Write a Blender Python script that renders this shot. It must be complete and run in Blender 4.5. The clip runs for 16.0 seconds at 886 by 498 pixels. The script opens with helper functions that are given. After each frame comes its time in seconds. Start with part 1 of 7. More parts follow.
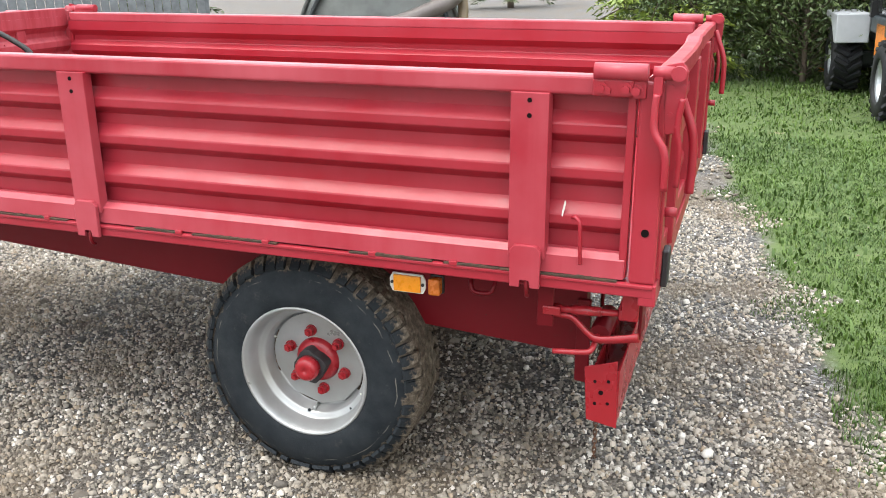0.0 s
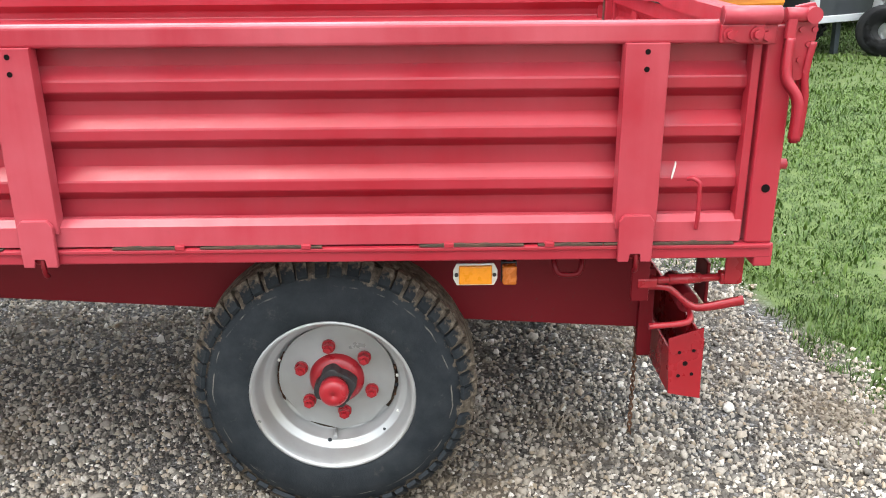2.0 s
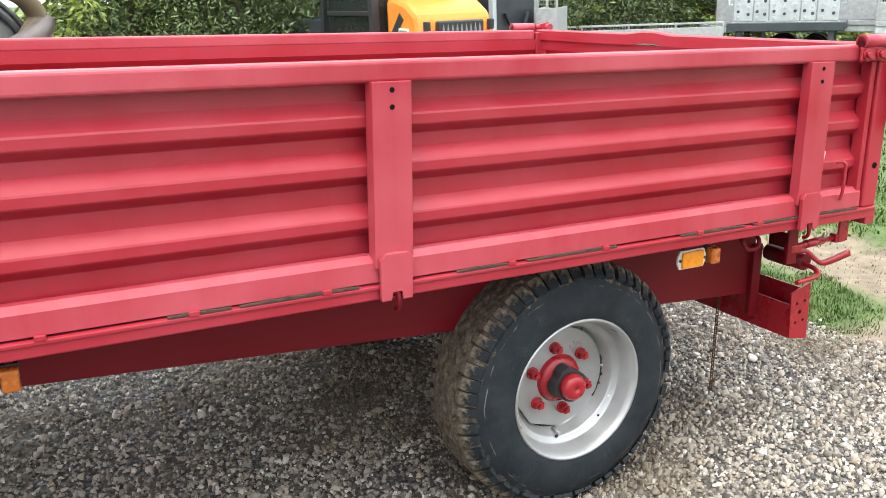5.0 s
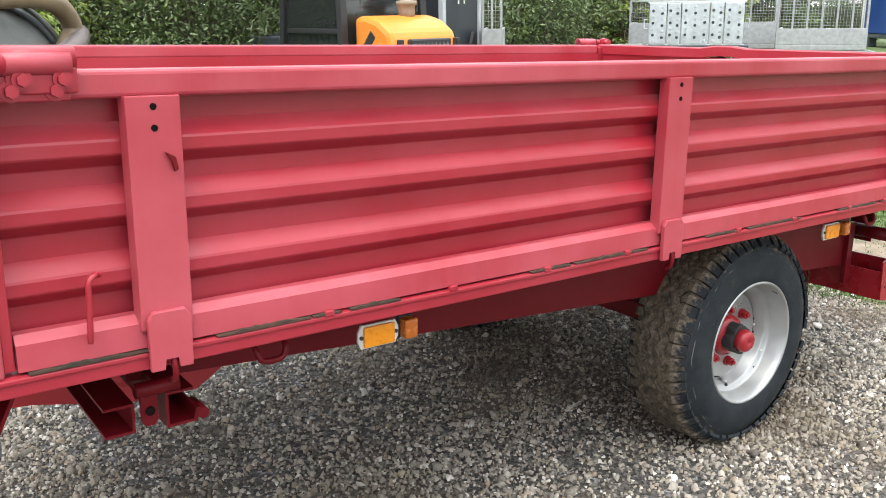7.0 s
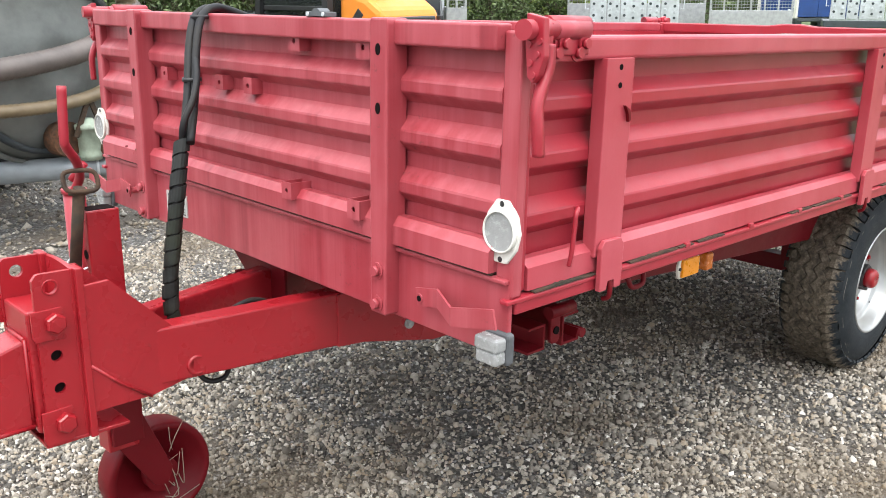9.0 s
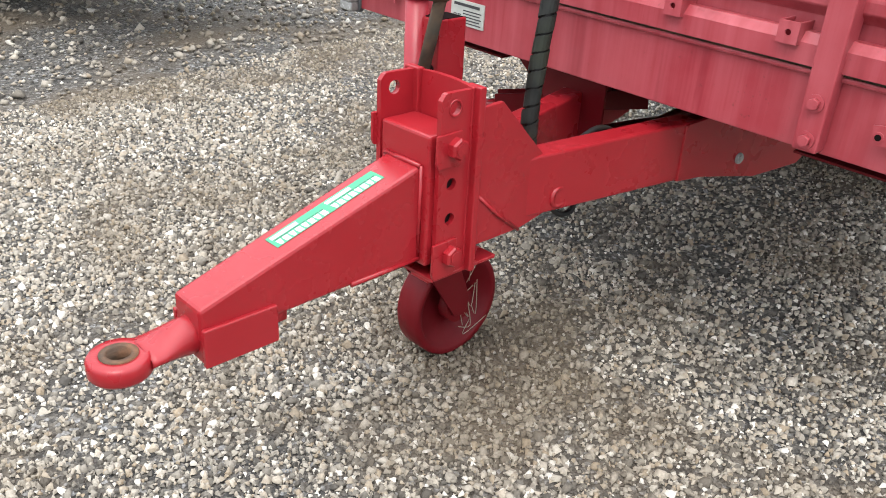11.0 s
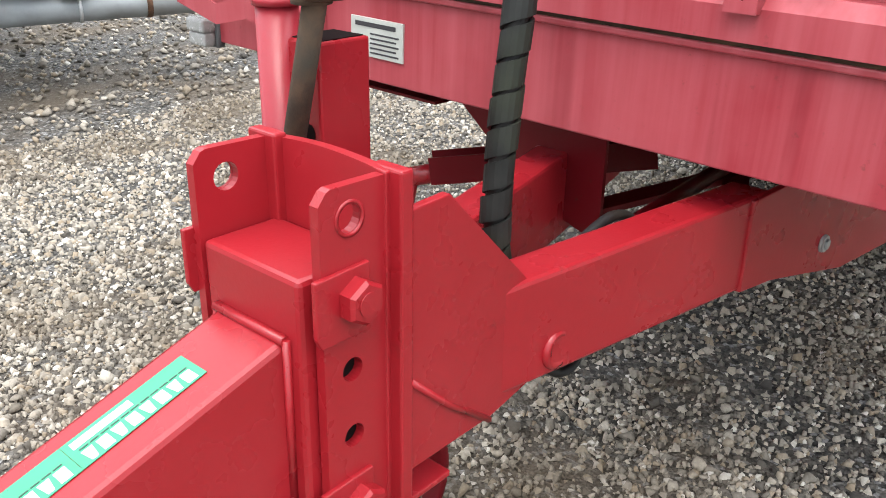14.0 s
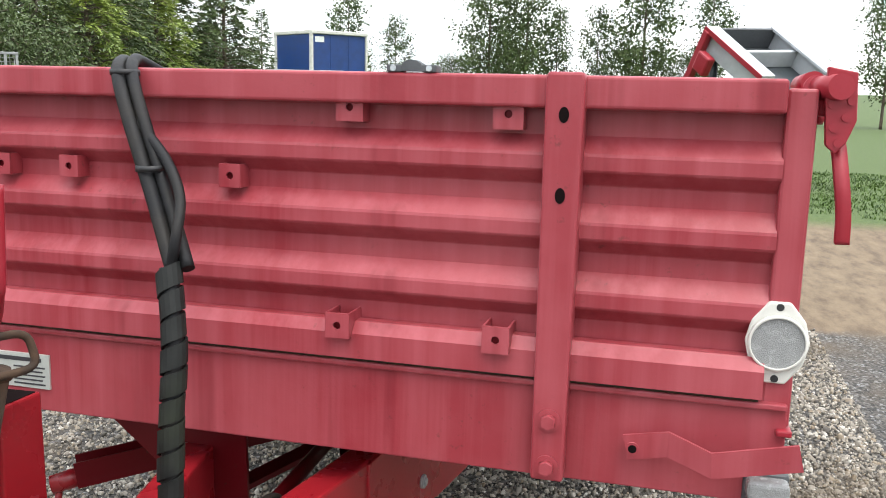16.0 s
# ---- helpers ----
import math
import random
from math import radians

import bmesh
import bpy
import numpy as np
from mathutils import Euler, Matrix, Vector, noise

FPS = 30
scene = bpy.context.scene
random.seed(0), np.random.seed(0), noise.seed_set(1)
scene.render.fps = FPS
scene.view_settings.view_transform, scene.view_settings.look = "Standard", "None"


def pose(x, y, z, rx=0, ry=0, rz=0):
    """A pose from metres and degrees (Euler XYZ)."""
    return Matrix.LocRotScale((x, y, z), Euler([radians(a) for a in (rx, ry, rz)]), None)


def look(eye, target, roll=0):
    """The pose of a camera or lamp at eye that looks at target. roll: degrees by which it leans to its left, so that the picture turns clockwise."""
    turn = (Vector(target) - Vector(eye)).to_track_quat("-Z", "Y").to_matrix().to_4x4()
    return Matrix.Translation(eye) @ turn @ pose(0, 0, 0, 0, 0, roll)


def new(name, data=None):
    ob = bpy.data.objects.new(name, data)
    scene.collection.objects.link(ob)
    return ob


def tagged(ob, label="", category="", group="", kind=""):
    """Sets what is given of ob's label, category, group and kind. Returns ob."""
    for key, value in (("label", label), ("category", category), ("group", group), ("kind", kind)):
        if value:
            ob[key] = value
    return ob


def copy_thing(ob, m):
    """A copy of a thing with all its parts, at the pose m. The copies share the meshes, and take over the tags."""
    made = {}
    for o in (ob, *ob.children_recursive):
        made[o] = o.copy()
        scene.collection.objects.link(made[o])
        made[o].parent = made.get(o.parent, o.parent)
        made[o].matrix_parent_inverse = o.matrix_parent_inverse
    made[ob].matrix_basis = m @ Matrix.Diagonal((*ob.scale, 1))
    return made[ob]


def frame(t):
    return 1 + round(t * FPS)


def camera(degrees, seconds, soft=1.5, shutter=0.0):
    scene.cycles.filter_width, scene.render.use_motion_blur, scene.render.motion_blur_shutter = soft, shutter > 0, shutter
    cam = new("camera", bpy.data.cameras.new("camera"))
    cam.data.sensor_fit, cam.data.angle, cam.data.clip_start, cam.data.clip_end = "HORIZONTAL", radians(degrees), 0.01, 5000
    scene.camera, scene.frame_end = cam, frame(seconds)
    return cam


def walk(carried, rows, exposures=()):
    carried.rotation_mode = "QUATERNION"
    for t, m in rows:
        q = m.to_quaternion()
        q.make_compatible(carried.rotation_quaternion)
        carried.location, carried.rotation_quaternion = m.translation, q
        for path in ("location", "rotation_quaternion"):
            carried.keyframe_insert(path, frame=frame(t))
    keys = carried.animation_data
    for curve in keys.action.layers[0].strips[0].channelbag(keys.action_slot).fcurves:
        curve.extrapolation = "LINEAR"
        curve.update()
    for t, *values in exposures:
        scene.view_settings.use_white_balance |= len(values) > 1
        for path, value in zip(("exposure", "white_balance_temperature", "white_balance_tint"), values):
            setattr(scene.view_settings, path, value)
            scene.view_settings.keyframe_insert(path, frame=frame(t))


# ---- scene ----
cam = camera(54.3, 16.0, soft=0.95)
# the trailer stands nose-up on level ground: its own axes in the world
TRAILER = pose(0, 0, 0, 0, 1.947, 0) @ pose(0, 0, 0.078)
PATH = [
    # seconds, eye, target, roll
    (0, (0.029, -0.046, 1.59), (-0.628, 1.74, 0.976), -2.3),
    (0.5, (-0.236, -0.073, 1.585), (-0.68, 1.781, 0.98), -2.4),
    (1, (-0.537, -0.107, 1.578), (-0.797, 1.781, 0.972), -2.0),
    (1.5, (-0.755, -0.016, 1.546), (-0.933, 1.869, 0.901), -2.3),
    (2, (-0.957, 0.105, 1.538), (-0.966, 1.984, 0.855), -2.5),
    (2.5, (-1.225, 0.117, 1.53), (-0.972, 1.976, 0.837), -1.3),
    (3, (-1.512, 0.123, 1.544), (-1.075, 1.952, 0.862), -1.2),
    (3.5, (-1.748, 0.227, 1.518), (-1.226, 2.027, 0.821), -2.2),
    (4, (-2.038, 0.254, 1.52), (-1.373, 2.014, 0.842), -1.8),
    (4.2, (-2.195, 0.208, 1.52), (-1.47, 1.958, 0.875), -1.7),
    (6.3, (-3.415, 0.4, 1.557), (-2.374, 2.024, 1.028), -1.3),
    (6.5, (-3.542, 0.41, 1.55), (-2.471, 2.014, 1.023), -0.9),
    (7, (-3.845, 0.496, 1.529), (-2.71, 2.055, 0.997), -0.9),
    (7.5, (-4.141, 0.55, 1.553), (-2.961, 2.08, 1.039), -0.7),
    (8, (-4.507, 0.587, 1.568), (-3.26, 2.072, 1.08), -0.1),
    (8.5, (-4.735, 0.731, 1.55), (-3.444, 2.169, 1.039), 0.3),
    (9, (-4.906, 0.946, 1.534), (-3.591, 2.338, 0.957), -0.2),
    (9.5, (-5.131, 1.112, 1.504), (-3.826, 2.46, 0.81), 0.5),
    (10, (-5.419, 1.247, 1.52), (-4.139, 2.576, 0.748), 1.2),
    (10.2, (-5.467, 1.317, 1.511), (-4.213, 2.651, 0.707), 1.3),
    (12.3, (-5.271, 2.219, 1.379), (-4.07, 3.34, 0.237), 3.7),
    (12.5, (-5.131, 2.225, 1.343), (-3.947, 3.365, 0.203), 3.2),
    (13, (-4.821, 2.303, 1.223), (-3.615, 3.517, 0.187), 1.4),
    (13.5, (-4.767, 2.343, 1.162), (-3.496, 3.528, 0.173), 1.1),
    (14, (-4.787, 2.339, 1.218), (-3.431, 3.526, 0.351), 0.7),
    (14.5, (-4.818, 2.33, 1.307), (-3.355, 3.527, 0.654), -0.1),
    (15, (-4.859, 2.307, 1.385), (-3.272, 3.423, 0.901), -0.3),
    (15.5, (-4.923, 2.271, 1.434), (-3.149, 3.104, 1.035), 0.6),
    (16, (-5.063, 2.261, 1.453), (-3.159, 2.746, 1.079), 1.2),
]
walk(cam, [(t, look(eye, target, roll)) for t, eye, target, roll in PATH],
     [(0.0, 0.18), (2.0, 0.36), (4.0, 0.34), (7.0, 0.12), (8.0, 0.10), (9.0, 0.14), (9.5, 0.20), (10.0, 0.06), (12.5, -0.12), (13.5, 0.04), (14.6, 0.16), (15.0, 0.08), (15.5, -0.06), (16.0, -0.30)])

# ---------------------------------------------------------------- world and sun
world = bpy.data.worlds.new("overcast_sky")
scene.world = world
world.use_nodes = True
wn, wl = world.node_tree.nodes, world.node_tree.links
wn.clear()
w_out = wn.new("ShaderNodeOutputWorld")
w_bg = wn.new("ShaderNodeBackground")
w_sky = wn.new("ShaderNodeTexSky")
w_sky.sky_type = "NISHITA"
w_sky.sun_disc = False
w_sky.sun_elevation = radians(48)
w_sky.sun_rotation = radians(150)
w_gain = wn.new("ShaderNodeVectorMath")
w_gain.operation = "SCALE"
w_gain.inputs["Scale"].default_value = 0.10
w_co = wn.new("ShaderNodeTexCoord")
w_map = wn.new("ShaderNodeMapping")
w_map.inputs["Scale"].default_value = (1.0, 1.0, 3.2)
w_noise = wn.new("ShaderNodeTexNoise")
w_noise.inputs["Scale"].default_value = 2.6
w_noise.inputs["Detail"].default_value = 6.0
w_ramp = wn.new("ShaderNodeValToRGB")
w_ramp.color_ramp.elements[0].position = 0.32
w_ramp.color_ramp.elements[0].color = (0.66, 0.72, 0.79, 1)
w_ramp.color_ramp.elements[1].position = 0.62
w_ramp.color_ramp.elements[1].color = (1.12, 1.14, 1.16, 1)
w_mix = wn.new("ShaderNodeMix")
w_mix.data_type = "RGBA"
w_mix.inputs["Factor"].default_value = 0.88
wl.new(w_co.outputs["Generated"], w_map.inputs["Vector"])
wl.new(w_map.outputs["Vector"], w_noise.inputs["Vector"])
wl.new(w_noise.outputs["Fac"], w_ramp.inputs["Fac"])
wl.new(w_sky.outputs["Color"], w_gain.inputs[0])
wl.new(w_gain.outputs["Vector"], w_mix.inputs["A"])
wl.new(w_ramp.outputs["Color"], w_mix.inputs["B"])
w_sep = wn.new("ShaderNodeSeparateXYZ")
wl.new(w_co.outputs["Generated"], w_sep.inputs[0])
w_rise = wn.new("ShaderNodeMapRange")
w_pow = wn.new("ShaderNodeMath")
w_pow.operation = "POWER"
w_pow.use_clamp = True
w_pow.inputs[1].default_value = 1.6
wl.new(w_sep.outputs["Z"], w_pow.inputs[0])
w_rise.inputs["From Min"].default_value = 0.0
w_rise.inputs["From Max"].default_value = 1.0
w_rise.inputs["To Min"].default_value = 1.55
w_rise.inputs["To Max"].default_value = 5.8
wl.new(w_pow.outputs[0], w_rise.inputs["Value"])
wl.new(w_mix.outputs["Result"], w_bg.inputs["Color"])
# a pale band of thin cloud low over the whole horizon
w_down = wn.new("ShaderNodeMath")
w_down.operation = "SUBTRACT"
w_down.use_clamp = True
w_down.inputs[0].default_value = 1.0
wl.new(w_sep.outputs["Z"], w_down.inputs[1])
w_band = wn.new("ShaderNodeMath")
w_band.operation = "POWER"
w_band.inputs[1].default_value = 12.0
wl.new(w_down.outputs[0], w_band.inputs[0])
w_sum = wn.new("ShaderNodeMath")
w_sum.operation = "MULTIPLY_ADD"
w_sum.inputs[1].default_value = 1.7
wl.new(w_band.outputs[0], w_sum.inputs[0])
wl.new(w_rise.outputs["Result"], w_sum.inputs[2])
wl.new(w_sum.outputs[0], w_bg.inputs["Strength"])
wl.new(w_bg.outputs["Background"], w_out.inputs["Surface"])

sun_data = bpy.data.lights.new("sun", "SUN")
sun_data.energy = 2.0
sun_data.angle = radians(30)
sun_data.color = (1.0, 0.93, 0.83)
sun = new("sun", sun_data)
sun.matrix_world = look((-7.0, -0.8, 13), (-2, 3, 0))

# ---------------------------------------------------------------- materials


def material(name):
    mat = bpy.data.materials.new(name)
    mat.use_nodes = True
    return mat, mat.node_tree.nodes, mat.node_tree.links, mat.node_tree.nodes["Principled BSDF"]


def noise_node(n, l, co, scale, detail=4.0, rough=0.55, stretch=None):
    src = co
    if stretch:
        m = n.new("ShaderNodeMapping")
        m.inputs["Scale"].default_value = stretch
        l.new(co, m.inputs["Vector"])
        src = m.outputs["Vector"]
    t = n.new("ShaderNodeTexNoise")
    t.inputs["Scale"].default_value = scale
    t.inputs["Detail"].default_value = detail
    t.inputs["Roughness"].default_value = rough
    l.new(src, t.inputs["Vector"])
    return t.outputs["Fac"]


def ramp(n, l, fac, stops):
    r = n.new("ShaderNodeValToRGB")
    els = r.color_ramp.elements
    while len(els) < len(stops):
        els.new(0.5)
    for e, (p, c) in zip(els, stops):
        e.position = p
        e.color = (*c, 1) if len(c) == 3 else c
    l.new(fac, r.inputs["Fac"])
    return r.outputs["Color"]


def grey(v):
    return (v, v, v)


def mix(n, l, fac, a, b, blend="MIX"):
    m = n.new("ShaderNodeMix")
    m.data_type = "RGBA"
    m.blend_type = blend
    for key, v in (("Factor", fac), ("A", a), ("B", b)):
        if isinstance(v, (int, float)):
            m.inputs[key].default_value = v
        elif isinstance(v, tuple):
            m.inputs[key].default_value = (*v, 1)
        else:
            l.new(v, m.inputs[key])
    return m.outputs["Result"]


def bump(n, l, bsdf, height, strength, distance):
    b = n.new("ShaderNodeBump")
    b.inputs["Strength"].default_value = strength
    b.inputs["Distance"].default_value = distance
    l.new(height, b.inputs["Height"])
    l.new(b.outputs["Normal"], bsdf.inputs["Normal"])


def coords(n):
    return n.new("ShaderNodeTexCoord").outputs["Object"]


def paint(name, deep, pale, pale_amount, rough=(0.3, 0.5), streak=0.0, grime=0.5, coat=0.0, spec=0.3):
    """Brushed-on machine paint: chalky fading, rain streaks, specks of dirt and orange peel."""
    mat, n, l, bsdf = material(name)
    co = coords(n)
    cloud = noise_node(n, l, co, 2.3, 5)
    col = mix(n, l, ramp(n, l, cloud, [(0.30, grey(0.0)), (0.72, grey(pale_amount))]), deep, pale)
    if streak:
        runs = noise_node(n, l, co, 1.0, 4, 0.6, (22.0, 22.0, 1.1))
        col = mix(n, l, ramp(n, l, runs, [(0.42, grey(0.0)), (0.68, grey(streak))]), col, pale)
        dark_runs = noise_node(n, l, co, 1.0, 3, 0.6, (13.0, 13.0, 0.7))
        col = mix(n, l, ramp(n, l, dark_runs, [(0.60, grey(0.0)), (0.74, grey(streak * 0.7))]), col, tuple(0.55 * c for c in deep))
    speck = noise_node(n, l, co, 55.0, 3, 0.7)
    patch = noise_node(n, l, co, 5.0, 4, 0.6)
    m = n.new("ShaderNodeMath")
    m.operation = "MULTIPLY"
    l.new(ramp(n, l, speck, [(0.62, grey(0.0)), (0.72, grey(grime))]), m.inputs[0])
    l.new(ramp(n, l, patch, [(0.48, grey(0.0)), (0.66, grey(1.0))]), m.inputs[1])
    col = mix(n, l, m.outputs[0], col, (0.055, 0.028, 0.02))
    l.new(col, bsdf.inputs["Base Color"])
    l.new(ramp(n, l, noise_node(n, l, co, 9.0, 4), [(0.3, grey(rough[0])), (0.7, grey(rough[1]))]), bsdf.inputs["Roughness"])
    bsdf.inputs["Coat Weight"].default_value = coat
    bsdf.inputs["Coat Roughness"].default_value = 0.22
    bsdf.inputs["Specular IOR Level"].default_value = spec
    bump(n, l, bsdf, noise_node(n, l, co, 130.0, 3, 0.6), 0.10, 0.002)
    return mat


def plain(name, color, rough=0.5, metal=0.0, vary=0.25, scale=18.0, relief=0.15, dirt=None, spec=0.5):
    """A surface of one colour with two scales of unevenness."""
    mat, n, l, bsdf = material(name)
    co = coords(n)
    f = noise_node(n, l, co, scale, 5, 0.6)
    lo, hi = tuple(c * (1 - vary) for c in color), tuple(min(1, c * (1 + vary)) for c in color)
    col = ramp(n, l, f, [(0.3, lo), (0.7, hi)])
    if dirt:
        g = noise_node(n, l, co, scale * 0.22, 4, 0.65)
        col = mix(n, l, ramp(n, l, g, [(0.45, grey(0.0)), (0.68, grey(0.75))]), col, dirt)
    l.new(col, bsdf.inputs["Base Color"])
    l.new(ramp(n, l, f, [(0.3, grey(max(0.03, rough - 0.08))), (0.7, grey(min(1, rough + 0.1)))]), bsdf.inputs["Roughness"])
    bsdf.inputs["Metallic"].default_value = metal
    bsdf.inputs["Specular IOR Level"].default_value = spec
    bump(n, l, bsdf, noise_node(n, l, co, scale * 6, 3), relief, 0.002)
    return mat


RED = paint("faded_red_paint", (0.255, 0.0075, 0.016), (0.36, 0.047, 0.066), 0.55, (0.28, 0.42), streak=0.10, grime=0.10, spec=0.40)
RED_PALE = paint("chalked_red_rail_paint", (0.27, 0.014, 0.025), (0.42, 0.085, 0.105), 0.8, (0.28, 0.42), streak=0.15, grime=0.12, spec=0.40)
RED_FRONT = paint("chalky_red_paint", (0.220, 0.0085, 0.017), (0.40, 0.090, 0.106), 0.80, (0.30, 0.44), streak=0.6, grime=0.5, spec=0.34)
RED_NEW = paint("fresh_red_paint", (0.245, 0.0070, 0.012), (0.31, 0.022, 0.030), 0.5, (0.22, 0.36), grime=0.35, spec=0.44)
# shade under the bed put into the red; other dark parts share it
RED_DARK = paint("dark_red_paint_with_shade", (0.105, 0.0028, 0.006), (0.14, 0.0065, 0.011), 0.5, (0.35, 0.55), grime=0.8, spec=0.18)
RUST = plain("rust_and_moss", (0.050, 0.028, 0.016), 0.9, 0.0, 0.6, 30.0, 0.5, dirt=(0.02, 0.02, 0.012))
RUSTY = plain("rusty_steel", (0.13, 0.06, 0.03), 0.8, 0.3, 0.6, 40.0, 0.5, dirt=(0.05, 0.04, 0.03))
DARK = plain("dark_hole", (0.008, 0.005, 0.005), 0.9, spec=0.05)
RUBBER = plain("loader_tyre_rubber", (0.014, 0.015, 0.017), 0.65, 0.0, 0.35, 14.0, 0.3, dirt=(0.030, 0.029, 0.027), spec=0.25)
AXLE_X, AXLE_Z = -1.294, 0.254


def tyre_rubber(name, r_mud, rag_size, scratched):
    """Blue-black rubber, caked with pale mud beyond a ragged radius about the axle."""
    mat, n, l, bsdf = material(name)
    co = coords(n)
    flat_ = n.new("ShaderNodeVectorMath")
    flat_.operation = "MULTIPLY_ADD"
    flat_.inputs[1].default_value = (1, 0, 1)
    flat_.inputs[2].default_value = (-AXLE_X, 0, -AXLE_Z)
    l.new(co, flat_.inputs[0])
    size = n.new("ShaderNodeVectorMath")
    size.operation = "LENGTH"
    l.new(flat_.outputs[0], size.inputs[0])
    rag = noise_node(n, l, co, 34.0, 5, 0.65)
    m1 = n.new("ShaderNodeMath")
    m1.operation = "MULTIPLY_ADD"
    l.new(rag, m1.inputs[0])
    m1.inputs[1].default_value = rag_size
    l.new(size.outputs["Value"], m1.inputs[2])
    rise = n.new("ShaderNodeMapRange")
    rise.inputs["From Min"].default_value = r_mud + 0.5 * rag_size
    rise.inputs["From Max"].default_value = r_mud + 0.5 * rag_size + 0.006
    l.new(m1.outputs[0], rise.inputs["Value"])
    mud = ramp(n, l, noise_node(n, l, co, 45.0, 5, 0.7), [(0.34, (0.030, 0.024, 0.018)), (0.52, (0.088, 0.070, 0.051)), (0.72, (0.205, 0.175, 0.135))])
    rubber = ramp(n, l, noise_node(n, l, co, 12.0, 5, 0.65), [(0.35, (0.0085, 0.0115, 0.0145)), (0.70, (0.021, 0.025, 0.028))])
    if scratched:
        # a broken pale line round the wall, and dusty smears
        off = n.new("ShaderNodeMath")
        off.operation = "MULTIPLY_ADD"
        l.new(noise_node(n, l, co, 5.0, 3), off.inputs[0])
        off.inputs[1].default_value = 0.028
        l.new(size.outputs["Value"], off.inputs[2])
        gap = n.new("ShaderNodeMath")
        gap.operation = "COMPARE"
        l.new(off.outputs[0], gap.inputs[0])
        gap.inputs[1].default_value = 0.337
        gap.inputs[2].default_value = 0.0016
        broken = n.new("ShaderNodeMath")
        broken.operation = "MULTIPLY"
        l.new(gap.outputs[0], broken.inputs[0])
        l.new(ramp(n, l, noise_node(n, l, co, 16.0, 4), [(0.50, grey(0.0)), (0.62, grey(0.8))]), broken.inputs[1])
        rubber = mix(n, l, broken.outputs[0], rubber, (0.14, 0.13, 0.11))
        rubber = mix(n, l, ramp(n, l, noise_node(n, l, co, 22.0, 6, 0.75), [(0.60, grey(0.0)), (0.72, grey(0.45))]), rubber, (0.075, 0.072, 0.062))
    l.new(mix(n, l, rise.outputs["Result"], rubber, mud), bsdf.inputs["Base Color"])
    bsdf.inputs["Roughness"].default_value = 0.72
    bsdf.inputs["Specular IOR Level"].default_value = 0.22
    bump(n, l, bsdf, noise_node(n, l, co, 140.0, 4, 0.7), 0.4, 0.003)
    return mat


SIDEWALL = tyre_rubber("scuffed_tyre_rubber", 0.343, 0.075, True)
TREAD = tyre_rubber("muddy_tread_rubber", 0.369, 0.085, False)
RIM = plain("silver_rim_paint", (0.37, 0.38, 0.38), 0.34, 0.55, 0.12, 8.0, 0.1, dirt=(0.25, 0.24, 0.21))
HOSE = plain("black_hose_rubber", (0.009, 0.009, 0.010), 0.55, 0.0, 0.4, 30.0, 0.2, dirt=(0.024, 0.020, 0.015), spec=0.22)
WRAP = plain("spiral_wrap_plastic", (0.014, 0.015, 0.014), 0.55, 0.0, 0.4, 20.0, 0.2, dirt=(0.026, 0.032, 0.017), spec=0.2)
WHITE = plain("white_plastic", (0.62, 0.61, 0.56), 0.5, 0.0, 0.12, 20.0, 0.1, dirt=(0.45, 0.43, 0.38))
LENS = plain("ribbed_white_lens", (0.27, 0.275, 0.27), 0.22, 0.0, 0.1, 80.0, 0.9)
AMBER = plain("amber_reflector", (0.78, 0.27, 0.006), 0.3, 0.0, 0.06, 90.0, 0.12)
AMBER_LAMP = plain("brown_amber_lens", (0.45, 0.12, 0.015), 0.25, 0.0, 0.2, 60.0, 0.4)
BLACK = plain("black_plastic", (0.016, 0.016, 0.017), 0.5, 0.0, 0.3, 20.0)
GREYP = plain("grey_housing", (0.07, 0.075, 0.08), 0.55, 0.0, 0.2, 30.0)
ZINC = plain("galvanised_steel", (0.52, 0.55, 0.57), 0.42, 0.55, 0.18, 12.0, 0.2, dirt=(0.38, 0.40, 0.41))
TANK = plain("weathered_tank_paint", (0.120, 0.130, 0.122), 0.55, 0.15, 0.4, 4.0, 0.2, dirt=(0.17, 0.165, 0.15))
PIPE = plain("dull_galvanised_pipe", (0.27, 0.295, 0.31), 0.5, 0.3, 0.2, 6.0, 0.2, dirt=(0.20, 0.20, 0.19))
HOSE_TAN = plain("tan_suction_hose", (0.16, 0.12, 0.070), 0.5, 0.0, 0.2, 10.0)
HOSE_GREY = plain("grey_suction_hose", (0.105, 0.088, 0.080), 0.5, 0.0, 0.25, 10.0)
GREEN = plain("green_sticker", (0.03, 0.26, 0.135), 0.35, 0.0, 0.08, 30.0, 0.0)
STICKER_WHITE = plain("white_sticker_print", (0.78, 0.79, 0.77), 0.4, 0.0, 0.05, 30.0, 0.0)
STICKER_INK = plain("dark_sticker_print", (0.02, 0.05, 0.035), 0.4, 0.0, 0.1, 30.0, 0.0)
ALU = plain("aluminium_plate", (0.48, 0.5, 0.47), 0.4, 0.35, 0.12, 30.0, 0.1)
INK = plain("printed_ink", (0.03, 0.03, 0.035), 0.5)
ORANGE = paint("orange_machine_paint", (0.64, 0.19, 0.020), (0.68, 0.27, 0.05), 0.5, (0.3, 0.45), grime=0.5)
MACHINE = plain("dark_machine_steel", (0.035, 0.045, 0.052), 0.45, 0.1, 0.3, 6.0, 0.1, dirt=(0.06, 0.065, 0.065))
LIGHT_GREY = plain("light_grey_paint", (0.42, 0.44, 0.46), 0.4, 0.0, 0.1, 5.0)
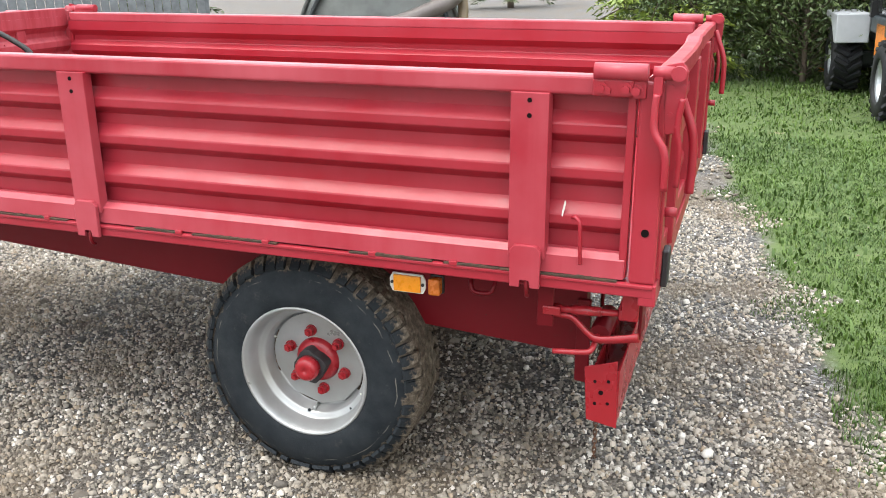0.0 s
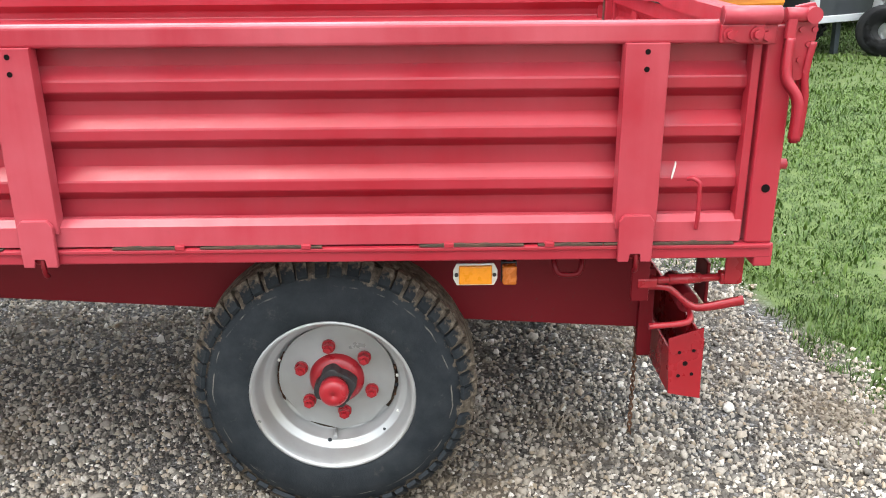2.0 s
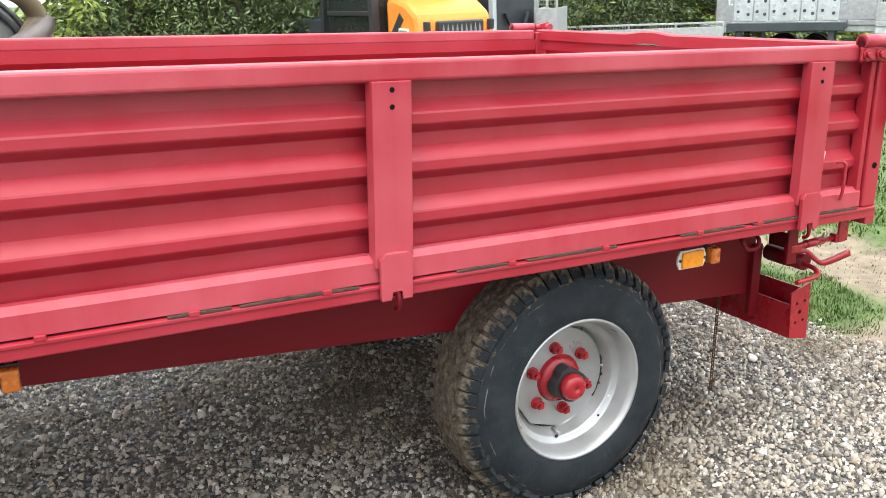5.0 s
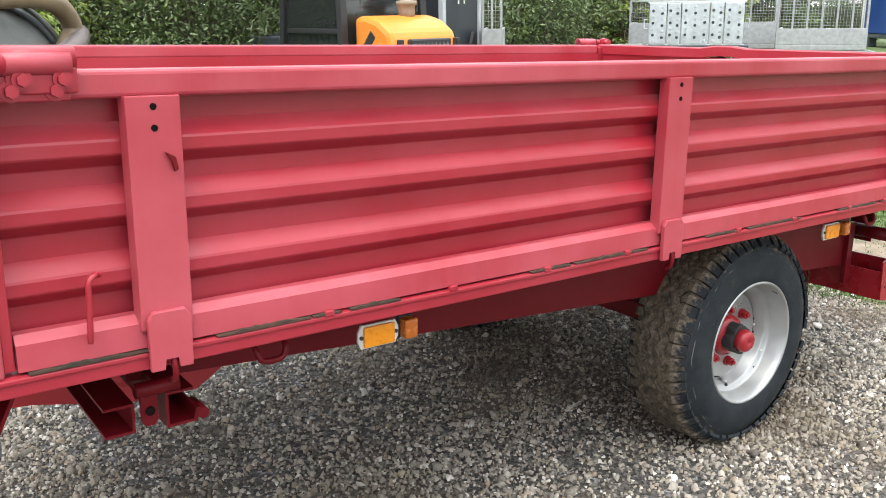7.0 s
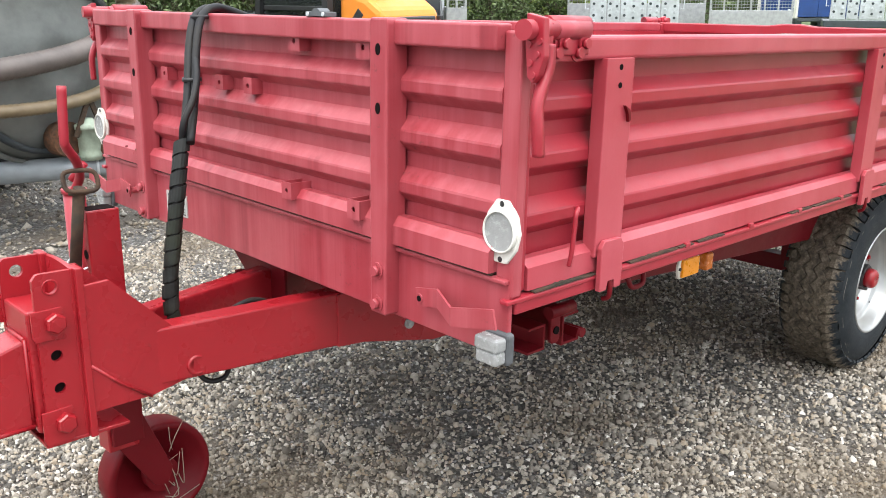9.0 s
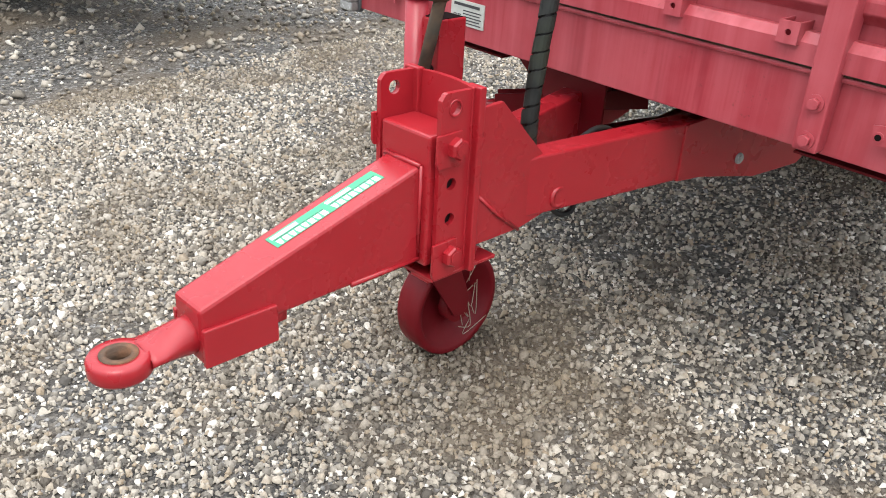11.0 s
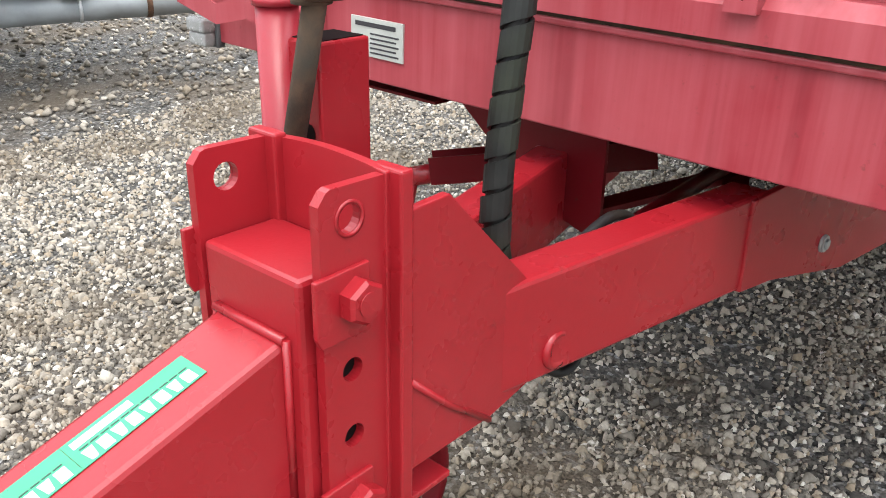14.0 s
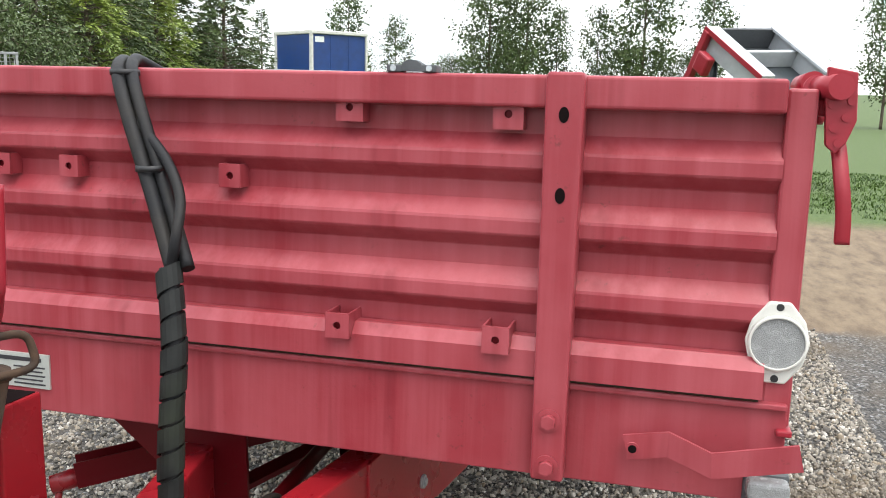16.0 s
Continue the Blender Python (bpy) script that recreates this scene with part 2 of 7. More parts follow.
ANTHRACITE = plain("anthracite_panel", (0.03, 0.034, 0.04), 0.35, 0.0, 0.2, 5.0)
BLUE = plain("blue_panel", (0.008, 0.04, 0.17), 0.4, 0.0, 0.2, 2.5)
MESHGREY = plain("weathered_galvanised_mesh", (0.34, 0.35, 0.35), 0.5, 0.3, 0.2, 14.0)
SLATE = plain("grey_fence_boards", (0.12, 0.13, 0.135), 0.7, 0.0, 0.35, 9.0, 0.4)
STONE = plain("pale_boulder", (0.36, 0.33, 0.28), 0.9, 0.0, 0.3, 7.0, 0.8, dirt=(0.2, 0.19, 0.16))
LAMP_RED = plain("red_lens", (0.5, 0.01, 0.015), 0.2)
BARK = plain("bark", (0.10, 0.075, 0.055), 0.9, 0.0, 0.4, 12.0, 0.8)
TIMBER = plain("weathered_timber", (0.24, 0.20, 0.15), 0.8, 0.0, 0.3, 9.0, 0.5)

glass_mat, gn, gl, g_bsdf = material("cab_glass")
g_bsdf.inputs["Base Color"].default_value = (0.16, 0.18, 0.18, 1)
g_bsdf.inputs["Transmission Weight"].default_value = 0.9
g_bsdf.inputs["Roughness"].default_value = 0.04
GLASS = glass_mat


def leaf_material(name, dark, light):
    mat, n, l, bsdf = material(name)
    info = n.new("ShaderNodeNewGeometry").outputs["Random Per Island"]
    big = noise_node(n, l, coords(n), 0.7, 3)
    col = mix(n, l, 0.5, ramp(n, l, info, [(0.0, dark), (1.0, light)]), ramp(n, l, big, [(0.3, dark), (0.7, light)]))
    l.new(col, bsdf.inputs["Base Color"])
    bsdf.inputs["Roughness"].default_value = 0.55
    bsdf.inputs["Subsurface Weight"].default_value = 0.0
    return mat


LEAF = leaf_material("conifer_needles", (0.028, 0.056, 0.014), (0.105, 0.145, 0.036))
LEAF_YELLOW = leaf_material("fresh_yellow_green_leaves", (0.08, 0.14, 0.02), (0.30, 0.36, 0.06))
LEAF_DARK = leaf_material("dark_spruce_needles", (0.025, 0.050, 0.018), (0.10, 0.14, 0.04))
GRASS = leaf_material("grass_blades", (0.016, 0.048, 0.005), (0.092, 0.158, 0.018))

# loose gravel: every stone has its own shade
gravel_mat, n_, l_, b_ = material("crushed_gravel")
isl = n_.new("ShaderNodeNewGeometry").outputs["Random Per Island"]
g_col = ramp(n_, l_, isl, [(0.0, (0.046, 0.041, 0.036)), (0.16, (0.145, 0.131, 0.111)), (0.38, (0.280, 0.252, 0.210)),
                           (0.64, (0.395, 0.358, 0.300)), (0.78, (0.30, 0.238, 0.165)), (0.91, (0.51, 0.472, 0.405)), (1.0, (0.70, 0.67, 0.61))])
g_co = coords(n_)
g_dirt = noise_node(n_, l_, g_co, 1.1, 5, 0.6)
g_col = mix(n_, l_, ramp(n_, l_, g_dirt, [(0.48, grey(0.0)), (0.60, grey(0.62))]), g_col, (0.140, 0.106, 0.068))
# ragged oval of brown soil, its colour also darkened for the trailer's shade
g_soil_shade = n_.new("ShaderNodeVectorMath")
g_soil_shade.operation = "MULTIPLY_ADD"
g_soil_shade.inputs[1].default_value = (0.52, 0.95, 0.0)
g_soil_shade.inputs[2].default_value = (0.88, -3.10, 0.0)
l_.new(g_co, g_soil_shade.inputs[0])
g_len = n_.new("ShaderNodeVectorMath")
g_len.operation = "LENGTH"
l_.new(g_soil_shade.outputs[0], g_len.inputs[0])
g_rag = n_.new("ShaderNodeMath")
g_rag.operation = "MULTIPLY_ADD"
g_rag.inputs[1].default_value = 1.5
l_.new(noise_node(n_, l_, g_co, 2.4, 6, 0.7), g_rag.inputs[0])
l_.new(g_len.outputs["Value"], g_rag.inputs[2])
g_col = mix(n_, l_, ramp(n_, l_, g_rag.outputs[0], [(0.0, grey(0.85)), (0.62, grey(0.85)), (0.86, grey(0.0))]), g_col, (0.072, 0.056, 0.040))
g_fine = noise_node(n_, l_, g_co, 160.0, 3)
g_col = mix(n_, l_, 0.35, g_col, ramp(n_, l_, g_fine, [(0.3, grey(0.25)), (0.7, grey(1.0))]), "MULTIPLY")
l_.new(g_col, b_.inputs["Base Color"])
b_.inputs["Roughness"].default_value = 0.85
bump(n_, l_, b_, g_fine, 0.3, 0.002)
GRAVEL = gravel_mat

# the ground sheet: grit, soil, sand and turf by place
ground_mat, n_, l_, b_ = material("yard_ground")
o_co = coords(n_)
sep = n_.new("ShaderNodeSeparateXYZ")
l_.new(o_co, sep.inputs[0])


def calc(op, a, b=None, c=None):
    m = n_.new("ShaderNodeMath")
    m.operation = op
    for i, v in enumerate((a, b, c)):
        if isinstance(v, (int, float)):
            m.inputs[i].default_value = v
        elif v is not None:
            l_.new(v, m.inputs[i])
    return m.outputs[0]


wob = calc("MULTIPLY", calc("SUBTRACT", noise_node(n_, l_, o_co, 1.6, 5, 0.65), 0.5), 0.9)
edge = calc("SUBTRACT", sep.outputs["X"], calc("MINIMUM", 0.40, calc("MULTIPLY_ADD", sep.outputs["Y"], -0.155, 0.885)))
edge = calc("ADD", edge, calc("MULTIPLY", wob, 0.5))
turf_x = calc("SMOOTH_MIN", calc("MULTIPLY", edge, 7.0), 1.0, 0.05)
sandy = calc("MULTIPLY", calc("ADD", calc("SUBTRACT", 2.1, sep.outputs["Y"]), calc("MULTIPLY", wob, 2.2)), 2.0)
far_x = calc("MULTIPLY", calc("SUBTRACT", sep.outputs["X"], 5.6), 1.5)
sandy_mask = n_.new("ShaderNodeClamp")
l_.new(calc("MINIMUM", sandy, calc("MULTIPLY", far_x, -1.0)), sandy_mask.inputs["Value"])
turf_mask = n_.new("ShaderNodeClamp")
l_.new(turf_x, turf_mask.inputs["Value"])
grit = n_.new("ShaderNodeTexVoronoi")
grit.inputs["Scale"].default_value = 110.0
l_.new(o_co, grit.inputs["Vector"])
grit_big = n_.new("ShaderNodeTexVoronoi")
grit_big.inputs["Scale"].default_value = 75.0
l_.new(o_co, grit_big.inputs["Vector"])
grit_sep = n_.new("ShaderNodeSeparateColor")
l_.new(grit_big.outputs["Color"], grit_sep.inputs[0])
# shade between stones put into the colour: grit kept dark, darkest at cell edges
grit_col = ramp(n_, l_, grit_sep.outputs[0], [(0.0, grey(0.03)), (0.4, (0.095, 0.088, 0.080)), (0.8, (0.17, 0.155, 0.135)), (1.0, grey(0.34))])
grit_col = mix(n_, l_, 0.65, grit_col, ramp(n_, l_, grit.outputs["Distance"], [(0.0, grey(1.0)), (0.7, grey(0.25))]), "MULTIPLY")
soil = ramp(n_, l_, noise_node(n_, l_, o_co, 1.1, 5, 0.6), [(0.46, grey(0.0)), (0.62, grey(0.75))])
grit_col = mix(n_, l_, soil, grit_col, (0.105, 0.079, 0.052))
sand_col = ramp(n_, l_, noise_node(n_, l_, o_co, 3.0, 6, 0.65, (1.0, 2.5, 1.0)), [(0.3, (0.075, 0.050, 0.029)), (0.48, (0.135, 0.095, 0.057)), (0.72, (0.195, 0.142, 0.088))])
turf_col = ramp(n_, l_, noise_node(n_, l_, o_co, 14.0, 6, 0.7), [(0.3, (0.030, 0.056, 0.010)), (0.7, (0.080, 0.116, 0.024))])
bare = ramp(n_, l_, noise_node(n_, l_, o_co, 0.9, 5, 0.65), [(0.64, grey(0.0)), (0.74, grey(0.6))])
turf_col = mix(n_, l_, bare, turf_col, (0.25, 0.19, 0.12))
trod = calc("MAXIMUM", calc("SUBTRACT", 2.72, sep.outputs["Y"]), calc("MINIMUM", calc("SUBTRACT", sep.outputs["X"], 1.0), calc("SUBTRACT", 3.50, sep.outputs["Y"])))
oval_x = calc("POWER", calc("ABSOLUTE", calc("DIVIDE", calc("SUBTRACT", sep.outputs["X"], 1.5), 0.55)), 2.0)
oval_y = calc("POWER", calc("ABSOLUTE", calc("DIVIDE", calc("SUBTRACT", sep.outputs["Y"], 3.65), 0.42)), 2.0)
trod = calc("MAXIMUM", trod, calc("MULTIPLY", calc("SUBTRACT", 1.0, calc("ADD", oval_x, oval_y)), 0.25))
trod_mask = n_.new("ShaderNodeClamp")
l_.new(calc("MULTIPLY", calc("ADD", trod, calc("MULTIPLY", wob, 0.35)), 6.0), trod_mask.inputs["Value"])
soil_col = ramp(n_, l_, noise_node(n_, l_, o_co, 7.0, 6, 0.7), [(0.3, (0.085, 0.064, 0.042)), (0.55, (0.17, 0.132, 0.090)), (0.75, (0.235, 0.19, 0.135))])
near_x = n_.new("ShaderNodeClamp")
l_.new(calc("SUBTRACT", 3.4, sep.outputs["X"]), near_x.inputs["Value"])
turf_col = mix(n_, l_, calc("MULTIPLY", trod_mask.outputs[0], near_x.outputs[0]), turf_col, soil_col)
turf_col = mix(n_, l_, sandy_mask.outputs[0], turf_col, sand_col)
border = calc("MULTIPLY", calc("SUBTRACT", 0.12, edge), 6.0)
border_mask = n_.new("ShaderNodeClamp")
l_.new(border, border_mask.inputs["Value"])
turf_col = mix(n_, l_, calc("MULTIPLY", border_mask.outputs[0], 0.5), turf_col, (0.13, 0.10, 0.065))
l_.new(mix(n_, l_, turf_mask.outputs[0], grit_col, turf_col), b_.inputs["Base Color"])
b_.inputs["Roughness"].default_value = 0.9
relief = mix(n_, l_, turf_mask.outputs[0], grit.outputs["Distance"], noise_node(n_, l_, o_co, 25.0, 5, 0.7))
bump(n_, l_, b_, relief, 0.8, 0.008)
GROUND = ground_mat

# ---------------------------------------------------------------- mesh helpers


def box(bm, x0, x1, y0, y1, z0, z1, bevel=0.0, segs=2, m=None):
    """A block between two corners, with rounded edges; m turns it about its middle."""
    c = Vector(((x0 + x1) / 2, (y0 + y1) / 2, (z0 + z1) / 2))
    size = Matrix.Diagonal((abs(x1 - x0), abs(y1 - y0), abs(z1 - z0), 1))
    geo = bmesh.ops.create_cube(bm, size=1.0, matrix=Matrix.Translation(c) @ (m or Matrix.Identity(4)) @ size)
    if bevel:
        edges = list({e for v in geo["verts"] for e in v.link_edges})
        bmesh.ops.bevel(bm, geom=edges, offset=bevel, segments=segs, affect="EDGES", profile=0.5)
    return bm


def rod(bm, a, b, r, n=16, r2=None, caps=True):
    """A round bar from a to b."""
    a, b = Vector(a), Vector(b)
    m = Matrix.Translation((a + b) / 2) @ (b - a).to_track_quat("Z", "Y").to_matrix().to_4x4()
    g = bmesh.ops.create_cone(bm, cap_ends=caps, segments=n, radius1=r, radius2=r if r2 is None else r2, depth=(b - a).length, matrix=m)
    for v in g["verts"]:
        for f in v.link_faces:
            f.smooth = len(f.verts) == 4
    return bm


def hexhead(bm, p, way, r=0.014, h=0.012):
    """A hexagon bolt head with its washer."""
    p, way = Vector(p), Vector(way).normalized()
    rod(bm, p, p + way * 0.003, r * 1.5, 18)
    rod(bm, p + way * 0.003, p + way * (0.003 + h), r, 6, r * 0.94)
    for f in bm.faces:
        if len(f.verts) == 6:
            f.smooth = False
    return bm


def smooth_path(pts, steps=6):
    """Points of a smooth curve through the given ones."""
    p = [Vector(q) for q in pts]
    out = []
    for i in range(len(p) - 1):
        a, b, c, d = p[max(i - 1, 0)], p[i], p[i + 1], p[min(i + 2, len(p) - 1)]
        for k in range(steps):
            t = k / steps
            out.append(0.5 * ((2 * b) + (c - a) * t + (2 * a - 5 * b + 4 * c - d) * t * t + (3 * b - a - 3 * c + d) * t ** 3))
    out.append(p[-1])
    return out


def sweep(bm, pts, section, closed_ends=True, smooth=True, up=(0, 0, 1)):
    """A section, a list of (side, up) pairs, carried along a path; section may be a function of the way along."""
    pts = [Vector(p) for p in pts]
    rings = []
    side = None
    for i, p in enumerate(pts):
        way = (pts[min(i + 1, len(pts) - 1)] - pts[max(i - 1, 0)]).normalized()
        if side is None:
            ref = Vector(up) if abs(way.dot(Vector(up))) < 0.95 else Vector((0, 1, 0))
            side = way.cross(ref).normalized()
        side = (side - way * side.dot(way)).normalized()
        over = side.cross(way)
        sec = section(i / (len(pts) - 1)) if callable(section) else section
        rings.append([bm.verts.new(p + side * u + over * v) for u, v in sec])
    for r, q in zip(rings, rings[1:]):
        for i in range(len(r)):
            j = (i + 1) % len(r)
            f = bm.faces.new((r[i], r[j], q[j], q[i]))
            f.smooth = smooth
    if closed_ends:
        bm.faces.new(rings[0][::-1])
        bm.faces.new(rings[-1])
    return bm


def circle(r, n=12):
    return [(r * math.cos(2 * math.pi * i / n), r * math.sin(2 * math.pi * i / n)) for i in range(n)]


def flat(w, h):
    return [(-w / 2, -h / 2), (w / 2, -h / 2), (w / 2, h / 2), (-w / 2, h / 2)]


def prism(bm, outline, axis, lo, hi, bevel=0.0):
    """An outline in the plane across an axis, given thickness from lo to hi along it."""
    def put(u, v, w):
        return {"x": (w, u, v), "y": (u, w, v), "z": (u, v, w)}[axis]
    a = [bm.verts.new(put(u, v, lo)) for u, v in outline]
    b = [bm.verts.new(put(u, v, hi)) for u, v in outline]
    faces = [bm.faces.new(a[::-1]), bm.faces.new(b)]
    for i in range(len(a)):
        j = (i + 1) % len(a)
        faces.append(bm.faces.new((a[i], a[j], b[j], b[i])))
    if bevel:
        edges = list({e for f in faces for e in f.edges})
        bmesh.ops.bevel(bm, geom=edges, offset=bevel, segments=2, affect="EDGES", profile=0.5)
    return bm


def holed(bm, outline, holes, axis, lo, hi, n=18):
    """A plate of that outline with round holes (u, v, r, stretch) right through it."""
    def put(u, v, w):
        return {"x": (w, u, v), "y": (u, w, v), "z": (u, v, w)}[axis]
    loops = [outline] + [[(u + r * math.cos(2 * math.pi * k / n), v + r * st * math.sin(2 * math.pi * k / n)) for k in range(n)] for u, v, r, st in holes]
    sides = []
    for w in (lo, hi):
        level = []
        edges = []
        for lp in loops:
            vs = [bm.verts.new(put(u, v, w)) for u, v in lp]
            edges += [bm.edges.new((vs[i], vs[(i + 1) % len(vs)])) for i in range(len(vs))]
            level.append(vs)
        bmesh.ops.triangle_fill(bm, use_beauty=True, use_dissolve=False, edges=edges)
        sides.append(level)
    for a, b in zip(*sides):
        for i in range(len(a)):
            j = (i + 1) % len(a)
            bm.faces.new((a[i], a[j], b[j], b[i]))
    return bm


def revolve(bm, profile, centre, axis="y", n=48, smooth=True):
    """A profile of (radius, along) turned round an axis through centre; closed on itself."""
    c = Vector(centre)
    rings = []
    for i in range(n):
        a = 2 * math.pi * i / n
        ca, sa = math.cos(a), math.sin(a)
        ring = []
        for r, w in profile:
            p = {"y": (r * ca, w, r * sa), "x": (w, r * ca, r * sa), "z": (r * ca, r * sa, w)}[axis]
            ring.append(bm.verts.new(c + Vector(p)))
        rings.append(ring)
    k = len(profile)
    for i in range(n):
        r, q = rings[i], rings[(i + 1) % n]
        for j in range(k):
            f = bm.faces.new((r[j], r[(j + 1) % k], q[(j + 1) % k], q[j]))
            f.smooth = smooth
    return bm


AXES = None     # set while parts are given in axes of their own


def part(name, bm, mat, parent, label="", recalc=True):
    """Links a bmesh as one mesh object under a thing or a part."""
    if AXES is not None:
        bmesh.ops.transform(bm, matrix=AXES, verts=bm.verts)
    if recalc:
        bmesh.ops.recalc_face_normals(bm, faces=bm.faces)
    me = bpy.data.meshes.new(name)
    bm.to_mesh(me)
    bm.free()
    me.materials.append(mat)
    ob = new(name, me)
    if parent:
        ob.parent = parent
    if label:
        tagged(ob, label)
    return ob


def B():
    return bmesh.new()


def thing(name, m, label, category, group="", kind=""):
    ob = new(name)
    ob.empty_display_size = 0.1
    ob.matrix_world = m
    return tagged(ob, label, category, group, kind)


def raw_mesh(name, verts, faces, mat, smooth=False):
    """A mesh straight from arrays: verts (n, 3), faces (m, k)."""
    me = bpy.data.meshes.new(name)
    k = faces.shape[1]
    me.vertices.add(len(verts))
    me.vertices.foreach_set("co", verts.astype(np.float32).ravel())
    me.loops.add(faces.size)
    me.loops.foreach_set("vertex_index", faces.astype(np.int32).ravel())
    me.polygons.add(len(faces))
    me.polygons.foreach_set("loop_start", np.arange(0, faces.size, k, dtype=np.int32))
    if smooth:
        me.polygons.foreach_set("use_smooth", np.ones(len(faces), dtype=bool))
    me.update(calc_edges=True)
    me.materials.append(mat)
    return new(name, me)


# ---------------------------------------------------------------- ground


def ground_height(x, y):
    """Gentle unevenness of the yard, level under the wheels and far away."""
    fade = np.exp(-((x + 2) ** 2 + (y - 4) ** 2) / 220.0)
    return fade * (0.010 * np.sin(1.3 * x + 0.7 * y) + 0.008 * np.sin(2.1 * y - 0.9 * x + 1.0) + 0.004 * np.sin(5.3 * x + 1.1) * np.sin(4.7 * y))


def turf_side(x, y):
    """Above zero where turf or sand begins, below on gravel."""
    return x - np.minimum(0.40, 0.885 - 0.155 * y)


axis_a = np.concatenate([-np.geomspace(900, 9, 26), np.arange(-8.5, 6.0, 0.1), np.geomspace(6.5, 900, 26)])
axis_b = np.concatenate([-np.geomspace(900, 3, 26), np.arange(-2.5, 14.0, 0.1), np.geomspace(14.5, 900, 26)])
gx, gy = np.meshgrid(axis_a, axis_b, indexing="ij")
gz = ground_height(gx, gy) - 0.004
na, nb = len(axis_a), len(axis_b)
ids = np.arange(na * nb).reshape(na, nb)
quads = np.stack([ids[:-1, :-1], ids[1:, :-1], ids[1:, 1:], ids[:-1, 1:]], -1).reshape(-1, 4)
ground = raw_mesh("ground", np.stack([gx, gy, gz], -1).reshape(-1, 3), quads, GROUND, True)
tagged(ground, "grey gravel yard with bare soil, sand and turf", "ground", kind="structure")

rng = np.random.default_rng(7)
ICO_T = (1 + 5 ** 0.5) / 2
ICO_V = np.array([(-1, ICO_T, 0), (1, ICO_T, 0), (-1, -ICO_T, 0), (1, -ICO_T, 0), (0, -1, ICO_T), (0, 1, ICO_T), (0, -1, -ICO_T), (0, 1, -ICO_T),
                  (ICO_T, 0, -1), (ICO_T, 0, 1), (-ICO_T, 0, -1), (-ICO_T, 0, 1)]) / (1 + ICO_T ** 2) ** 0.5
ICO_F = np.array([(0, 11, 5), (0, 5, 1), (0, 1, 7), (0, 7, 10), (0, 10, 11), (1, 5, 9), (5, 11, 4), (11, 10, 2), (10, 7, 6), (7, 1, 8),
                  (3, 9, 4), (3, 4, 2), (3, 2, 6), (3, 6, 8), (3, 8, 9), (4, 9, 5), (2, 4, 11), (6, 2, 10), (8, 6, 7), (9, 8, 1)])


OCT_V = np.array([(1, 0, 0), (-1, 0, 0), (0, 1, 0), (0, -1, 0), (0, 0, 1), (0, 0, -1)], float)
OCT_F = np.array([(0, 2, 4), (2, 1, 4), (1, 3, 4), (3, 0, 4), (2, 0, 5), (1, 2, 5), (3, 1, 5), (0, 3, 5)])


# a broken chip: a sloping top facet and three raw sides, open below
CHIP_V = np.array([(1, 0.1, -0.7), (-0.6, 0.95, -0.7), (-0.55, -0.9, -0.7), (0.66, 0.05, 0.66), (-0.42, 0.62, 0.75), (-0.36, -0.60, 0.6)], float)
CHIP_F = np.array([(3, 4, 5), (0, 1, 4), (0, 4, 3), (1, 2, 5), (1, 5, 4), (2, 0, 3), (2, 3, 5)])


def stones(name, count, x0, x1, y0, y1, r_mean, r_spread, r_max, keep, base_v=ICO_V, base_f=ICO_F):
    x = rng.uniform(x0, x1, count)
    y = rng.uniform(y0, y1, count)
    ok = keep(x, y)
    x, y = x[ok], y[ok]
    n = len(x)
    r = np.clip(rng.lognormal(math.log(r_mean), r_spread, n), 0.004, r_max)
    k = len(base_v)
    v = np.repeat(base_v[None], n, 0) * rng.uniform(0.70, 1.2, (n, k, 1)) + rng.normal(0, 0.12, (n, k, 3))
    v = v * np.stack([rng.uniform(0.8, 1.35, n), rng.uniform(0.7, 1.05, n), rng.uniform(0.5, 0.85, n)], -1)[:, None]
    tilt = rng.uniform(-0.5, 0.5, n)
    c, s = np.cos(tilt)[:, None], np.sin(tilt)[:, None]
    v = np.stack([v[..., 0] * c - v[..., 2] * s, v[..., 1], v[..., 0] * s + v[..., 2] * c], -1)
    a = rng.uniform(0, 6.28, n)
    c, s = np.cos(a)[:, None], np.sin(a)[:, None]
    v = np.stack([v[..., 0] * c - v[..., 1] * s, v[..., 0] * s + v[..., 1] * c, v[..., 2]], -1) * r[:, None, None]
    v[..., 0] += x[:, None]
    v[..., 1] += y[:, None]
    v[..., 2] += (ground_height(x, y) + r * rng.uniform(-0.10, 0.45, n))[:, None]
    f = (base_f[None] + k * np.arange(n)[:, None, None]).reshape(-1, 3)
    return raw_mesh(name, v.reshape(-1, 3), f, GRAVEL)


def soil_patch(x, y):
    return np.sin(2.1 * x + 0.6 * y + 0.5) * np.sin(1.7 * y - 0.8 * x) + 0.4 * np.sin(5.1 * x - 3.3 * y)


def bare_soil(x, y):
    """Above zero on the trodden soil beside and behind the trailer's tail."""
    w = 0.09 * np.sin(6.1 * x + 1.0) * np.sin(5.3 * y) + 0.05 * np.sin(13.0 * x - 9.0 * y)
    a = 2.68 - y
    b = np.minimum(x - 1.0, 3.45 - y)
    c = 0.35 * (1.0 - np.hypot((x - 1.5) / 0.55, (y - 3.65) / 0.42))
    return np.maximum(np.maximum(a, b), c) + w


def near_keep(x, y):
    edge = turf_side(x, y) + 0.10 * np.sin(4.1 * y) + 0.06 * np.sin(9.7 * y + 1)
    p = np.clip(1.0 - edge / 0.12, 0.003, 1.0)
    p = np.where(soil_patch(x, y) > 0.75, p * 0.6, p)
    return rng.uniform(0, 1, len(x)) < p


